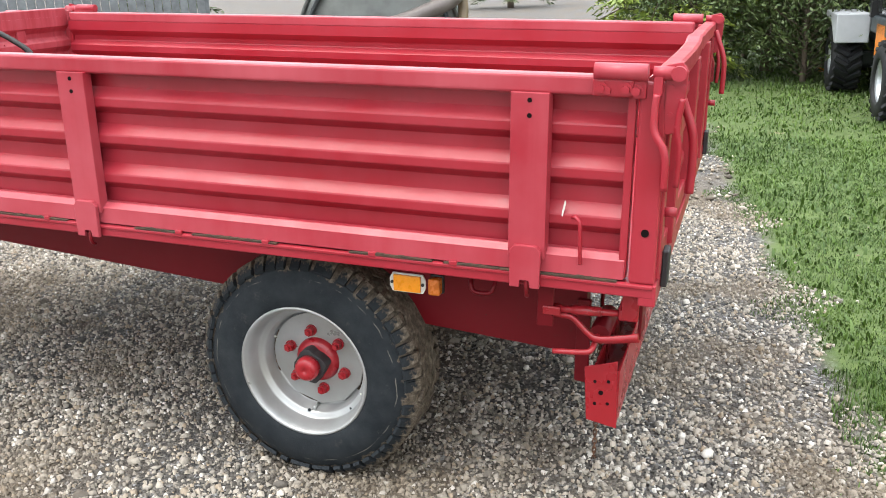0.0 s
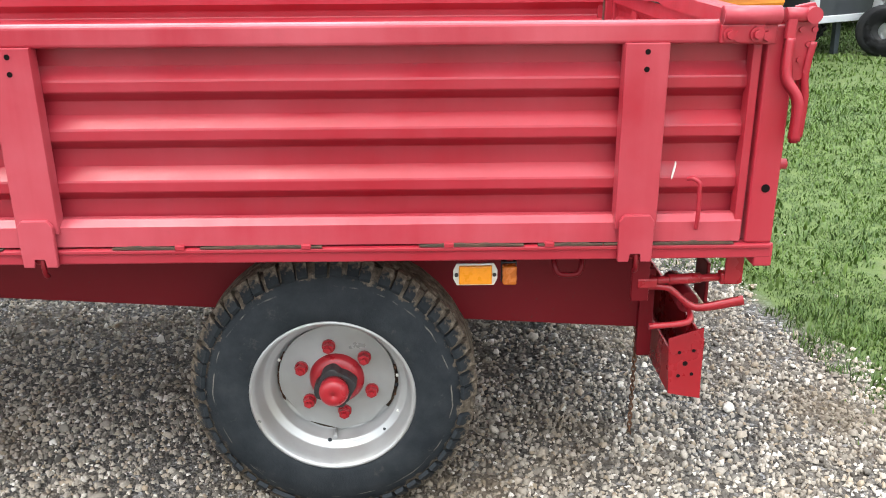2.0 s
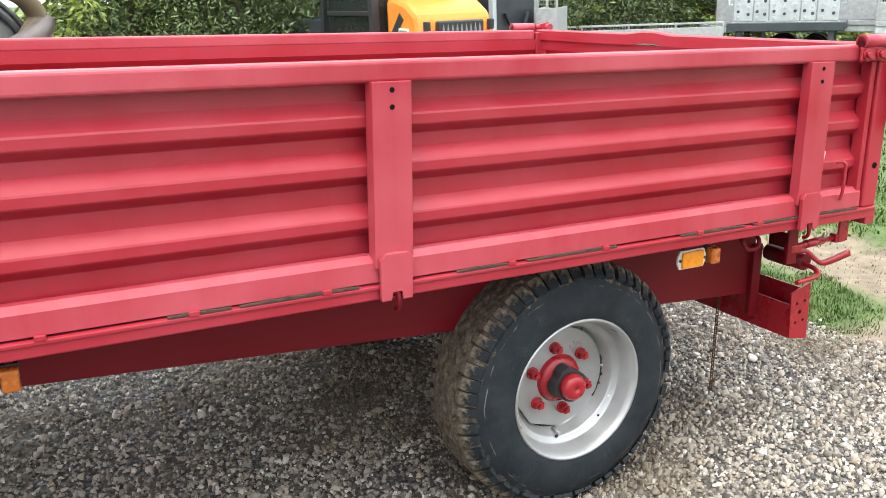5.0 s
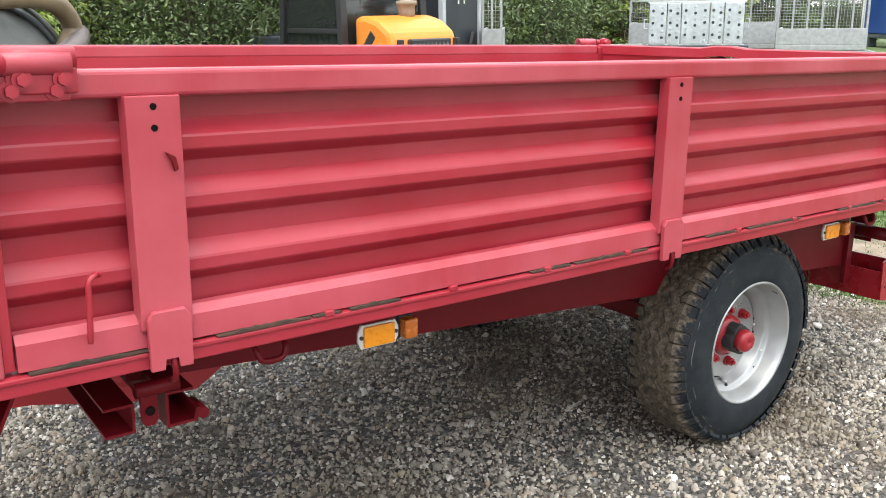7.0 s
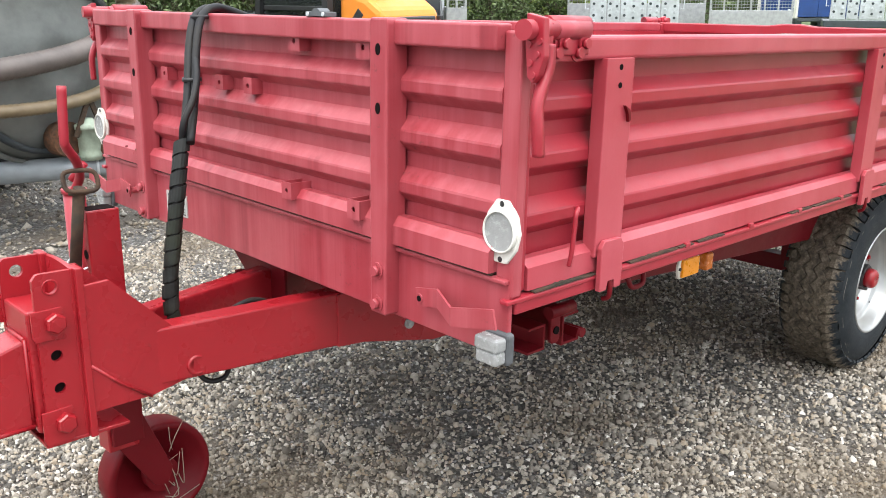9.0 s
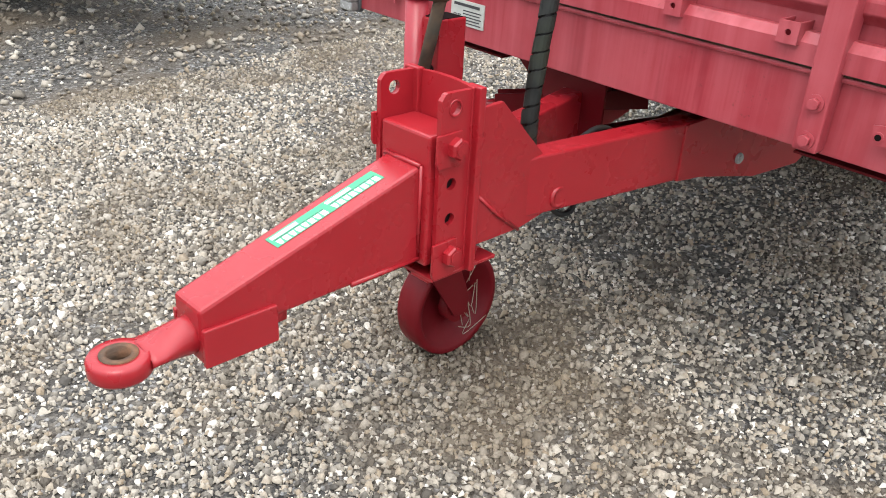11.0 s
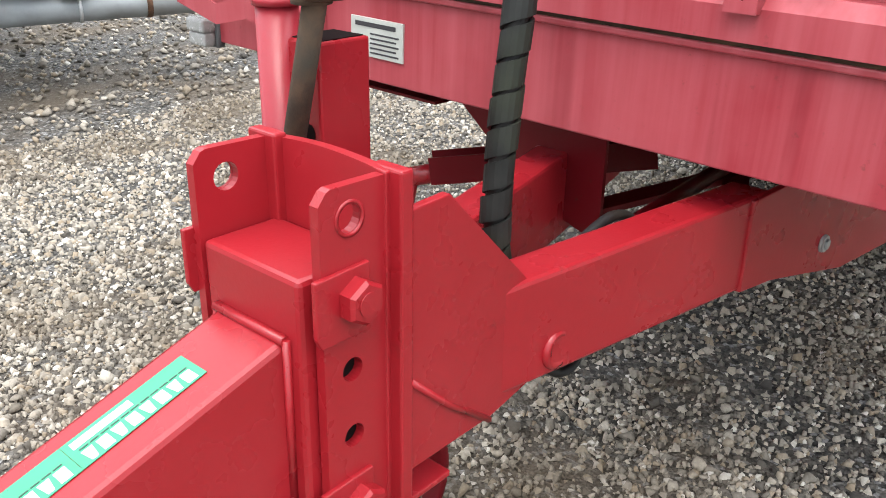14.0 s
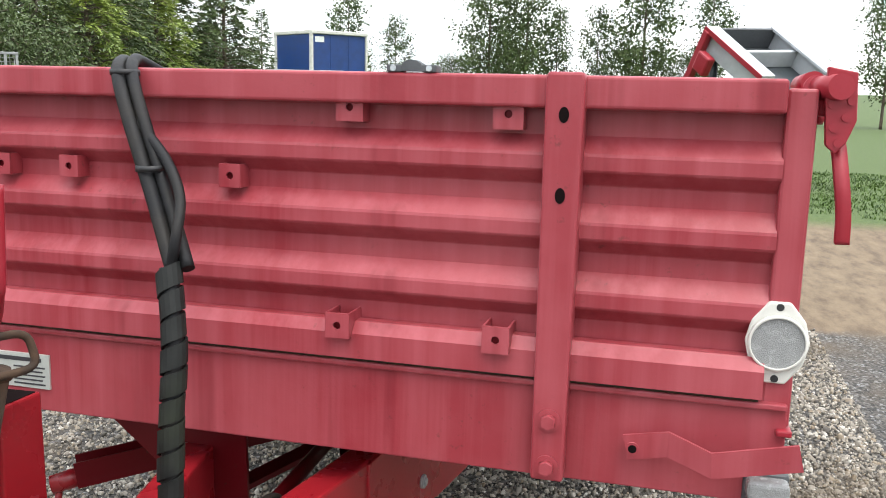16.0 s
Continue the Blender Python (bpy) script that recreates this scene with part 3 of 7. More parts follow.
def chip_keep(x, y):
    p = np.where((x > -3.3) & (y > 2.9), 0.45, 0.85)
    p = np.where((x < -3.2) & (y > 2.2) & (y < 4.6), 1.0, p)
    return near_keep(x, y) & (rng.uniform(0, 1, len(x)) < p)


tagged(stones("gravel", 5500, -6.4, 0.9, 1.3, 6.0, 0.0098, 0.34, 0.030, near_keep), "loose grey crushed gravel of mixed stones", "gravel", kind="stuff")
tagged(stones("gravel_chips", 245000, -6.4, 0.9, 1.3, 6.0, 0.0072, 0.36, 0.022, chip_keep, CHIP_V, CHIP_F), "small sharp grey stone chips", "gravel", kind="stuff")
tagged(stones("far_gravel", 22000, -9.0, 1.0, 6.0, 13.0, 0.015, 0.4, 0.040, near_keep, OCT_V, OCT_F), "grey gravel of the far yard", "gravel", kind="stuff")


def blades(name, count, x0, x1, y0, y1, h_mean, keep, width=0.006, spread=0.034):
    """Tufts of bent grass blades."""
    hearts = rng.uniform((x0, y0), (x1, y1), (count // 26, 2))
    x, y = (hearts[rng.integers(0, len(hearts), count)] + rng.normal(0, spread, (count, 2))).T
    ok = keep(x, y)
    x, y = x[ok], y[ok]
    n = len(x)
    h = h_mean * rng.lognormal(0, 0.35, n)
    a = rng.uniform(0, 6.28, n)
    lean = rng.uniform(0.2, 0.9, n) * h
    w = width * rng.uniform(0.7, 1.5, n)
    z = ground_height(x, y) - 0.006
    dx, dy = np.cos(a), np.sin(a)
    v = np.zeros((n, 5, 3))
    for k, (along, up, wide) in enumerate(((0, 0, 1), (0, 0, -1), (0.35, 0.62, 0.8), (0.35, 0.62, -0.8), (1.0, 1.0, 0))):
        v[:, k, 0] = x + dx * lean * along - dy * w * wide
        v[:, k, 1] = y + dy * lean * along + dx * w * wide
        v[:, k, 2] = z + h * up
    idx = 5 * np.arange(n)[:, None, None]
    f = (np.array([(0, 1, 3), (0, 3, 2), (2, 3, 4)])[None] + idx).reshape(-1, 3)
    return raw_mesh(name, v.reshape(-1, 3), f, GRASS)


def turf_keep(x, y):
    edge = turf_side(x, y) + 0.12 * np.sin(3.3 * y + 0.4) + 0.07 * np.sin(8.3 * y)
    p = np.clip((edge + 0.05) / 0.14, 0, 1) * np.clip(0.5 - bare_soil(x, y) / 0.12, 0.05, 1)
    worn = np.sin(1.7 * x + 0.4) * np.sin(1.3 * y + 1.0) + 0.5 * np.sin(3.9 * x - 2.0 * y)
    p = p * np.where((worn > 0.85) & (y < 7), 0.6, 1.0)
    return rng.uniform(0, 1, len(x)) < p


def far_turf_keep(x, y):
    return (turf_side(x, y) > 0.05) & ((y > 3.6) | (x > 5.9 + 0.2 * np.sin(3.0 * y)))


tagged(blades("grass", 225000, -0.5, 3.4, 2.0, 8.4, 0.013, turf_keep, 0.0022), "short green lawn grass with worn patches", "grass", kind="stuff")
def tuft_keep(x, y):
    d = np.hypot((x - 0.70) / 0.42, (y - 3.10) / 0.40) + 0.18 * np.sin(7 * x) * np.sin(9 * y)
    return (d < 1.0) & (turf_side(x, y) > -0.03) & (bare_soil(x, y) < 0)


tagged(blades("grass_tuft", 9000, 0.1, 1.5, 2.7, 3.8, 0.026, tuft_keep, 0.0024), "taller lush green tuft of grass beside the trailer's rear", "grass", kind="stuff")
tagged(blades("far_grass", 110000, -1.0, 12.0, -3.0, 15.0, 0.030, far_turf_keep, 0.007, 0.16), "longer green grass of the verge", "grass", kind="stuff")

# ---------------------------------------------------------------- the tipping trailer
# All numbers below are in the trailer's own axes: x to its rear, y away from the near side.
YN, YF, YC = 2.045, 4.015, 3.03
XF, XR = -3.735, -0.205
trailer = thing("tipping_trailer", TRAILER, "red steel tipping trailer with corrugated drop sides, parked on gravel", "trailer")


def flip(bm):
    """Mirror to the far side."""
    for v in bm.verts:
        v.co.y = 2 * YC - v.co.y
    bmesh.ops.reverse_faces(bm, faces=bm.faces)
    return bm


RIBS = (1.148, 1.036, 0.913)


def ribbed(top, low, ribs, depth):
    """Heights and outward depths of a corrugated sheet, from its top to its foot."""
    out = [(top, 0.0)]
    for z in ribs:
        out += [(z + 0.004, 0.0), (z - 0.024, depth * 0.94), (z - 0.029, depth), (z - 0.050, depth), (z - 0.054, depth * 0.93), (z - 0.074, depth * 0.06), (z - 0.077, 0.0)]
    return out + [(low, 0.0)]


def sheet(outline, place, a, b, thick=0.003):
    """A bent sheet with real thickness; place(along, depth, z) gives the point."""
    bm = B()
    rows = []
    for u in (a, b):
        rows.append(([bm.verts.new(place(u, d, z)) for z, d in outline], [bm.verts.new(place(u, d - thick, z)) for z, d in outline]))
    (fa, ba), (fb, bb) = rows
    for i in range(len(outline) - 1):
        bm.faces.new((fa[i], fa[i + 1], fb[i + 1], fb[i]))
        bm.faces.new((ba[i + 1], ba[i], bb[i], bb[i + 1]))
    for f, k in ((fa, ba), (fb, bb)):
        for i in range(len(outline) - 1):
            bm.faces.new((f[i], f[i + 1], k[i + 1], k[i]))
    for i in (0, len(outline) - 1):
        bm.faces.new((fa[i], fb[i], bb[i], ba[i]))
    return bm


def hollow_rail(x0, x1, y0, y1, z0, z1, r=0.006):
    return box(B(), x0, x1, y0, y1, z0, z1, r, 3)


POSTS = (-3.394, -1.949, -0.538)


def side_board(far):
    f = flip if far else (lambda bm: bm)
    s = 1 if not far else -1
    base = YN + 0.060
    name = "side_board"
    board = part(name, f(sheet(ribbed(1.200, 0.780, RIBS, 0.030), lambda u, d, z: (u, base - d, z), -3.665, -0.282)), RED, trailer, "corrugated red drop side")
    part("top_rail", f(hollow_rail(-3.66, -0.285, YN + 0.006, YN + 0.056, 1.196, 1.246, 0.009)), RED_PALE, board)
    bm = B()
    sweep(bm, [(-3.655, YN, 0.7), (-0.285, YN, 0.7)], [(0.0 - 0.004, 0.034), (-0.006, 0.082), (-0.024, 0.097), (-0.046, 0.097), (-0.046, 0.034)], smooth=False)
    part("bottom_rail", f(bm), RED_PALE, board)
    for x in (-3.668, -0.290):
        part("end_strip", f(box(B(), x - 0.010, x + 0.010, YN + 0.010, YN + 0.05, 0.735, 1.196, 0.003)), RED, board)
    for x in POSTS:
        bm = prism(B(), [(x - 0.049, YN - 0.004), (x + 0.049, YN - 0.004), (x + 0.052, YN + 0.029), (x + 0.044, YN + 0.029), (x + 0.042, YN + 0.004),
                         (x - 0.042, YN + 0.004), (x - 0.044, YN + 0.029), (x - 0.052, YN + 0.029)], "z", 0.768, 1.200, 0.002)
        post = part("post", f(bm), RED_PALE, board, "folded red stake post")
        for z in (1.181, 1.143):
            part("hole", f(rod(B(), (x, YN - 0.0052, z), (x, YN + 0.001, z), 0.0062, 12)), DARK, board)
        outline = [(x - 0.040, 0.690), (x - 0.014, 0.690), (x - 0.014, 0.713), (x + 0.014, 0.713), (x + 0.014, 0.690), (x + 0.040, 0.690),
                   (x + 0.042, 0.790), (x + 0.030, 0.806), (x - 0.030, 0.806), (x - 0.042, 0.790)]
        part("hinge_clip", f(prism(B(), outline, "y", YN - 0.018, YN - 0.005, 0.002)), RED_PALE, board)
        bm = rod(B(), (x - 0.03, YN - 0.003, 0.706), (x + 0.03, YN - 0.003, 0.706), 0.009, 10)
        sweep(bm, smooth_path([(x + 0.004, YN - 0.006, 0.72), (x + 0.005, YN - 0.014, 0.690), (x + 0.006, YN - 0.010, 0.668), (x + 0.004, YN + 0.004, 0.660)]), circle(0.006, 8))
        part("hinge_pin", f(bm), RED_DARK, board)
    for x, way in ((-0.395, 1), (-3.535, -1)):
        path = smooth_path([(x, YN - 0.006, 0.768), (x, YN - 0.012, 0.80), (x - 0.002 * way, YN - 0.014, 0.86), (x - 0.004 * way, YN - 0.014, 0.882), (x - 0.016 * way, YN - 0.008, 0.892), (x - 0.026 * way, YN + 0.004, 0.888)])
        part("tie_hook", f(sweep(B(), path, circle(0.0055, 8))), RED, board)
    for x, way in ((-0.315, 1), (-3.587, -1)):
        bm = box(B(), x - 0.062, x + 0.058, YN - 0.006, YN + 0.004, 1.196, 1.240, 0.003)
        plate = part("hinge_plate", f(bm), RED, board)
        bm = rod(B(), (x - 0.066, YN - 0.004, 1.258), (x + 0.060, YN - 0.004, 1.258), 0.0205, 20)
        part("hinge_tube", f(bm), RED_PALE, board)
        for dx in (-0.034, 0.034):
            bm = B()
            hexhead(bm, (x + dx, YN - 0.006, 1.214), (0, -1, 0), 0.012, 0.012)
            part("bolt", f(bm), RED, board)
    return board


near_board = side_board(False)
far_board = side_board(True)

# rust and moss line along the foot of the drop sides
for far in (False, True):
    f = flip if far else (lambda bm: bm)
    rnd = random.Random(5)
    x = -3.64
    while x < -0.31:
        w = rnd.uniform(0.05, 0.3)
        if rnd.random() < 0.75:
            bm = B()
            n_k = max(3, int(w / 0.012))
            x_end = min(x + w, -0.30)
            top = [(x + (x_end - x) * k / n_k, 0.7315 + 0.005 * rnd.random() * math.sin(math.pi * k / n_k)) for k in range(n_k + 1)]
            prism(bm, [(x, 0.7285), (x_end, 0.7285)] + top[::-1], "y", YN - 0.005, YN + 0.03)
            part("rust_seam", f(bm), RUST, trailer, "dark mossy rust in the seam")
        x += w + rnd.uniform(0, 0.05)
    sill = part("platform_sill", f(box(B(), XF + 0.042, XR, YN + 0.001, YN + 0.05, 0.690, 0.728, 0.004)), RED, trailer)
    part("sill_lip", f(box(B(), XF + 0.012, XR - 0.004, YN - 0.004, YN + 0.02, 0.716, 0.727, 0.003)), RED, trailer)
    for x in (-3.05, -2.72, -2.42, -2.12, -1.62, -1.32, -0.98, -0.74):
        part("weld_bead", f(box(B(), x - 0.012, x + 0.012, YN - 0.006, YN + 0.004, 0.724, 0.738, 0.003)), RED, trailer)

# platform floor
part("floor_plate", box(B(), -3.69, -0.23, YN + 0.05, YF - 0.05, 0.705, 0.728, 0.002), RED, trailer, "red steel platform floor")

# corner posts
for far in (False, True):
    f = flip if far else (lambda bm: bm)
    part("corner_post", f(box(B(), -0.272, -0.207, YN + 0.002, YN + 0.055, 0.728, 1.236, 0.006)), RED, trailer)
    part("corner_post", f(box(B(), XF + 0.026, XF + 0.058, YN + 0.000, YN + 0.045, 0.728, 1.255, 0.005)), RED_FRONT, trailer)
    part("drain_hole", f(rod(B(), (-0.238, YN - 0.0004, 0.864), (-0.238, YN + 0.006, 0.864), 0.010, 10)), DARK, trailer)


def rear_latch(far):
    """Rear corner latch: a pinned cheek plate with the tailgate's stub shaft, and two hanging hand levers."""
    f = flip if far else (lambda bm: bm)
    y = YN - 0.004
    x = XR + 0.012
    outline = [(x - 0.024, 1.276), (x + 0.014, 1.284), (x + 0.028, 1.262), (x + 0.026, 1.205), (x + 0.016, 1.170), (x + 0.014, 1.118), (x - 0.016, 1.112), (x - 0.022, 1.18)]
    body = part("rear_latch", f(prism(B(), outline, "y", y + 0.006, y + 0.024, 0.002)), RED, trailer, "red rear corner latch with hand levers")
    part("latch_stub", f(rod(B(), (x + 0.008, y - 0.016, 1.258), (x + 0.008, y + 0.05, 1.258), 0.0175, 20)), RED, body)
    part("hinge_tube", f(rod(B(), (-0.381, y + 0.004, 1.254), (-0.272, y + 0.004, 1.254), 0.0185, 20)), RED, body)
    pad = part("bolt_plate", f(box(B(), -0.384, -0.286, YN - 0.012, YN - 0.002, 1.198, 1.240, 0.004)), RED, body)
    for bx in (-0.363, -0.304):
        bm = rod(B(), (bx, YN - 0.012, 1.218), (bx, YN - 0.015, 1.218), 0.016, 18)
        hexhead(bm, (bx, YN - 0.015, 1.218), (0, -1, 0), 0.011, 0.010)
        part("bolt", f(bm), RED, pad)
    part("shaft_end", f(rod(B(), (x - 0.050, y, 1.258), (x - 0.004, y, 1.258), 0.016, 16)), RED, body)
    part("link", f(box(B(), x - 0.048, x - 0.026, y - 0.014, y + 0.006, 1.205, 1.264, 0.004)), RED, body)
    for dx, z in ((-0.008, 1.226), (0.020, 1.226), (0.010, 1.194), (-0.006, 1.160), (0.010, 1.136)):
        part("pin", f(rod(B(), (x + dx, y + 0.001, z), (x + dx, y + 0.008, z), 0.0065, 10)), RED, body)
    path = smooth_path([(x - 0.038, y - 0.010, 1.21), (x - 0.040, y - 0.012, 1.16), (x - 0.036, y - 0.014, 1.12), (x - 0.014, y - 0.022, 1.085), (x - 0.006, y - 0.024, 1.05), (x - 0.006, y - 0.022, 0.985)], 5)
    part("lever", f(sweep(B(), path, lambda t: flat(0.016, 0.022 + 0.008 * min(1, 2.2 * t)), up=(0, 1, 0))), RED, body)
    path = smooth_path([(x + 0.020, y + 0.010, 1.20), (x + 0.012, y + 0.012, 1.13), (x + 0.020, y + 0.014, 1.07), (x + 0.018, y + 0.014, 0.985)], 6)
    part("lever", f(sweep(B(), path, lambda t: flat(0.014, 0.024 - 0.008 * t), up=(0, 1, 0))), RED, body)


def front_latch(far):
    """Front corner latch: the side board's shaft ends at a pinned plate facing forward, with one hanging lever."""
    f = flip if far else (lambda bm: bm)
    x = XF + 0.026
    y = YN - 0.020
    outline = [(y - 0.030, 1.280), (y + 0.012, 1.288), (y + 0.012, 1.24), (y + 0.006, 1.172), (y - 0.008, 1.160), (y - 0.022, 1.176), (y - 0.034, 1.21)]
    body = part("front_latch", f(prism(B(), outline, "x", x, x + 0.016, 0.002)), RED, trailer, "red front corner latch with a hand lever")
    part("shaft_end", f(rod(B(), (x - 0.026, y - 0.004, 1.258), (x + 0.09, YN - 0.004, 1.258), 0.019, 20)), RED, body)
    part("hinge_tube", f(rod(B(), (-3.640, YN + 0.001, 1.266), (-3.518, YN + 0.001, 1.266), 0.0185, 20)), RED, body)
    pad = part("bolt_plate", f(box(B(), -3.628, -3.517, YN - 0.012, YN - 0.002, 1.208, 1.252, 0.004)), RED, body)
    for bx in (-3.604, -3.542):
        bm = rod(B(), (bx, YN - 0.012, 1.232), (bx, YN - 0.015, 1.232), 0.016, 18)
        hexhead(bm, (bx, YN - 0.015, 1.232), (0, -1, 0), 0.011, 0.010)
        part("bolt", f(bm), RED, pad)
    part("link", f(box(B(), -3.672, -3.648, YN - 0.026, YN - 0.004, 1.215, 1.272, 0.004)), RED, body)
    for dy, z in ((-0.024, 1.238), (0.002, 1.232), (-0.018, 1.214), (-0.002, 1.198), (-0.010, 1.176)):
        part("pin", f(rod(B(), (x - 0.004, y + dy, z), (x + 0.004, y + dy, z), 0.0065, 10)), RED, body)
    path = smooth_path([(-3.668, YN - 0.030, 1.232), (-3.672, YN - 0.034, 1.19), (-3.690, YN - 0.038, 1.155), (-3.706, YN - 0.042, 1.115), (-3.708, YN - 0.048, 1.07), (-3.706, YN - 0.050, 1.025)], 5)
    part("lever", f(sweep(B(), path, lambda t: flat(0.018 - 0.004 * t, 0.020), up=(0, 1, 0))), RED, body)


for far in (False, True):
    rear_latch(far)
    front_latch(far)


# headboard at the front
FRIBS = (1.170, 1.060, 0.947)
headboard = part("headboard", sheet(ribbed(1.225, 0.820, FRIBS, 0.027), lambda u, d, z: (XF + 0.050 - d, u, z), YN + 0.043, YF - 0.043), RED_FRONT, trailer, "chalky faded red corrugated headboard")
part("top_rail", hollow_rail(XF + 0.004, XF + 0.050, YN + 0.046, YF - 0.046, 1.216, 1.268, 0.006), RED_FRONT, headboard)
bm = B()
sweep(bm, [(XF, YN + 0.046, 0.7), (XF, YF - 0.046, 0.7)], [(0.004, 0.076), (0.004, 0.120), (0.020, 0.140), (0.045, 0.140), (0.045, 0.076)], smooth=False)
part("bottom_rail", bm, RED_FRONT, headboard)
part("front_skirt", box(B(), XF + 0.024, XF + 0.037, YN + 0.004, YF - 0.004, 0.598, 0.758, 0.003), RED_FRONT, trailer, "faded red front skirt plate with rain streaks")
part("skirt_lip", box(B(), XF + 0.014, XF + 0.045, YN + 0.006, YF - 0.006, 0.757, 0.768, 0.003), RED_FRONT, trailer)
part("seam_gap", box(B(), XF + 0.018, XF + 0.044, YN + 0.05, YF - 0.05, 0.766, 0.778), RUST, trailer, "dark rusty gap under the headboard")
for y in (2.418, 3.632):
    bm = prism(B(), [(y - 0.027, 0.606), (y + 0.027, 0.606), (y + 0.031, 1.262), (y + 0.028, 1.272), (y - 0.028, 1.272), (y - 0.031, 1.262)], "x", XF - 0.016, XF + 0.044, 0.005)
    post = part("headboard_post", bm, RED_FRONT, trailer, "red upright bolted to the skirt")
    for z in (1.206, 1.080):
        part("slot", prism(B(), [(y + 0.0080 * math.cos(k * math.pi / 8), z + 0.0125 * math.sin(k * math.pi / 8)) for k in range(16)], "x", XF - 0.0172, XF - 0.008), DARK, post)
    for z in (0.711, 0.632):
        bm = B()
        hexhead(bm, (XF - 0.016, y, z), (-1, 0, 0), 0.013, 0.012)
        part("bolt", bm, RED_FRONT, post)


def angle_bracket(y, z, w, x=XF + 0.020):
    """A little folded bracket with a hole right through, welded to the sheet."""
    h = w / 2
    bm = holed(B(), [(y - h, z - h), (y + h, z - h), (y + h, z + h), (y - h, z + h)], [(y, z, 0.0068, 1.0)], "x", x - 0.004, x, 12)
    for yy in (y - h, y + h - 0.004):
        box(bm, x - 0.002, XF + 0.052, yy, yy + 0.004, z - h, z + h, 0.001)
    part("angle_bracket", bm, RED_FRONT, headboard)
    part("bracket_shade", box(B(), x + 0.004, x + 0.006, y - 0.012, y + 0.012, z - 0.012, z + 0.012), RED_DARK, headboard)


for y, z, w in ((2.783, 1.209, 0.048), (2.511, 1.205, 0.050), (2.791, 0.844, 0.044), (2.513, 0.844, 0.046),
                (3.487, 1.085, 0.040), (3.338, 1.086, 0.040), (3.156, 1.082, 0.040), (3.007, 1.083, 0.042)):
    angle_bracket(y, z - (0.008 if z < 0.9 else 0), w, XF + (-0.008 if z < 0.9 else 0.020))

# lumps of rust and caked dirt at the far end of the lower rail
rnd = random.Random(21)
for k in range(26):
    y = 3.70 + abs(rnd.gauss(0, 0.10))
    r = rnd.uniform(0.004, 0.010)
    bm = B()
    bmesh.ops.create_icosphere(bm, subdivisions=1, radius=1.0, matrix=Matrix.Translation((XF + 0.006 + rnd.uniform(0, 0.012), min(y, 3.93), 0.812 + rnd.uniform(-0.010, 0.010))) @ Matrix.Diagonal((r * 0.5, r * 1.6, r, 1)))
    part("rust_lump", bm, (RED_DARK, RUSTY, RED_FRONT)[k % 3], headboard)

# hose clamp on the top rail
bm = box(B(), XF + 0.004, XF + 0.034, 2.630, 2.655, 1.268, 1.280, 0.002)
box(bm, XF + 0.004, XF + 0.034, 2.690, 2.715, 1.268, 1.280, 0.002)
sweep(bm, [(XF + 0.004, 2.672, 1.274), (XF + 0.034, 2.672, 1.274)], [(-0.020, -0.004), (-0.016, 0.008), (-0.006, 0.014), (0.006, 0.014), (0.016, 0.008), (0.020, -0.004)], smooth=False)
clamp = part("pipe_clamp", bm, GREYP, headboard, "grey hose clamp")
for y in (2.642, 2.703):
    part("screw", rod(B(), (XF + 0.001, y, 1.274), (XF + 0.006, y, 1.274), 0.005, 8), ZINC, headboard)


# round white reflectors on the front corners
RX = XF + 0.034
def round_reflector(y):
    c = (RX - 0.014, y, 0.866)
    out = []
    for k in range(24):
        a = 2 * math.pi * k / 24
        out.append((y + 0.047 * math.sin(a), 0.866 + 0.047 * math.cos(a)))
    out = [(y - 0.016, 0.930), (y + 0.016, 0.930), (y + 0.040, 0.900), (y + 0.048, 0.866), (y + 0.040, 0.832), (y + 0.016, 0.800), (y - 0.016, 0.800), (y - 0.040, 0.832), (y - 0.048, 0.866), (y - 0.040, 0.900)]
    body = part("front_reflector", prism(B(), out, "x", RX - 0.014, RX - 0.004, 0.003), WHITE, trailer, "round white front reflector")
    bm = B()
    revolve(bm, [(0.044, -0.014), (0.044, -0.022), (0.040, -0.024), (0.040, -0.014)], (RX, y, 0.866), "x", 32)
    part("ring", bm, WHITE, body)
    part("lens", rod(B(), (RX - 0.020, y, 0.866), (RX - 0.010, y, 0.866), 0.040, 32), LENS, body, "ribbed clear reflector lens")
    for dz in (0.056, -0.058):
        part("screw_hole", rod(B(), (RX - 0.0148, y, 0.866 + dz), (RX - 0.010, y, 0.866 + dz), 0.006, 10), BLACK, body)


round_reflector(2.074)
round_reflector(2 * YC - 2.050)


LX = XF + 0.036


def marker_lamp(y, s):
    bm = box(B(), LX - 0.022, LX + 0.003, y - 0.035, y + 0.035, 0.584, 0.656, 0.010, 3)
    body = part("marker_lamp", bm, GREYP, trailer, "white front marker lamp in a grey housing")
    bm = box(B(), LX - 0.052, LX - 0.020, y - 0.030, y + 0.030, 0.590, 0.621, 0.007, 3)
    box(bm, LX - 0.056, LX - 0.020, y - 0.032, y + 0.032, 0.619, 0.650, 0.008, 3)
    part("lens", bm, LENS, body, "ribbed clear lamp lens")


marker_lamp(2.072, 1)
marker_lamp(2 * YC - 2.072, -1)


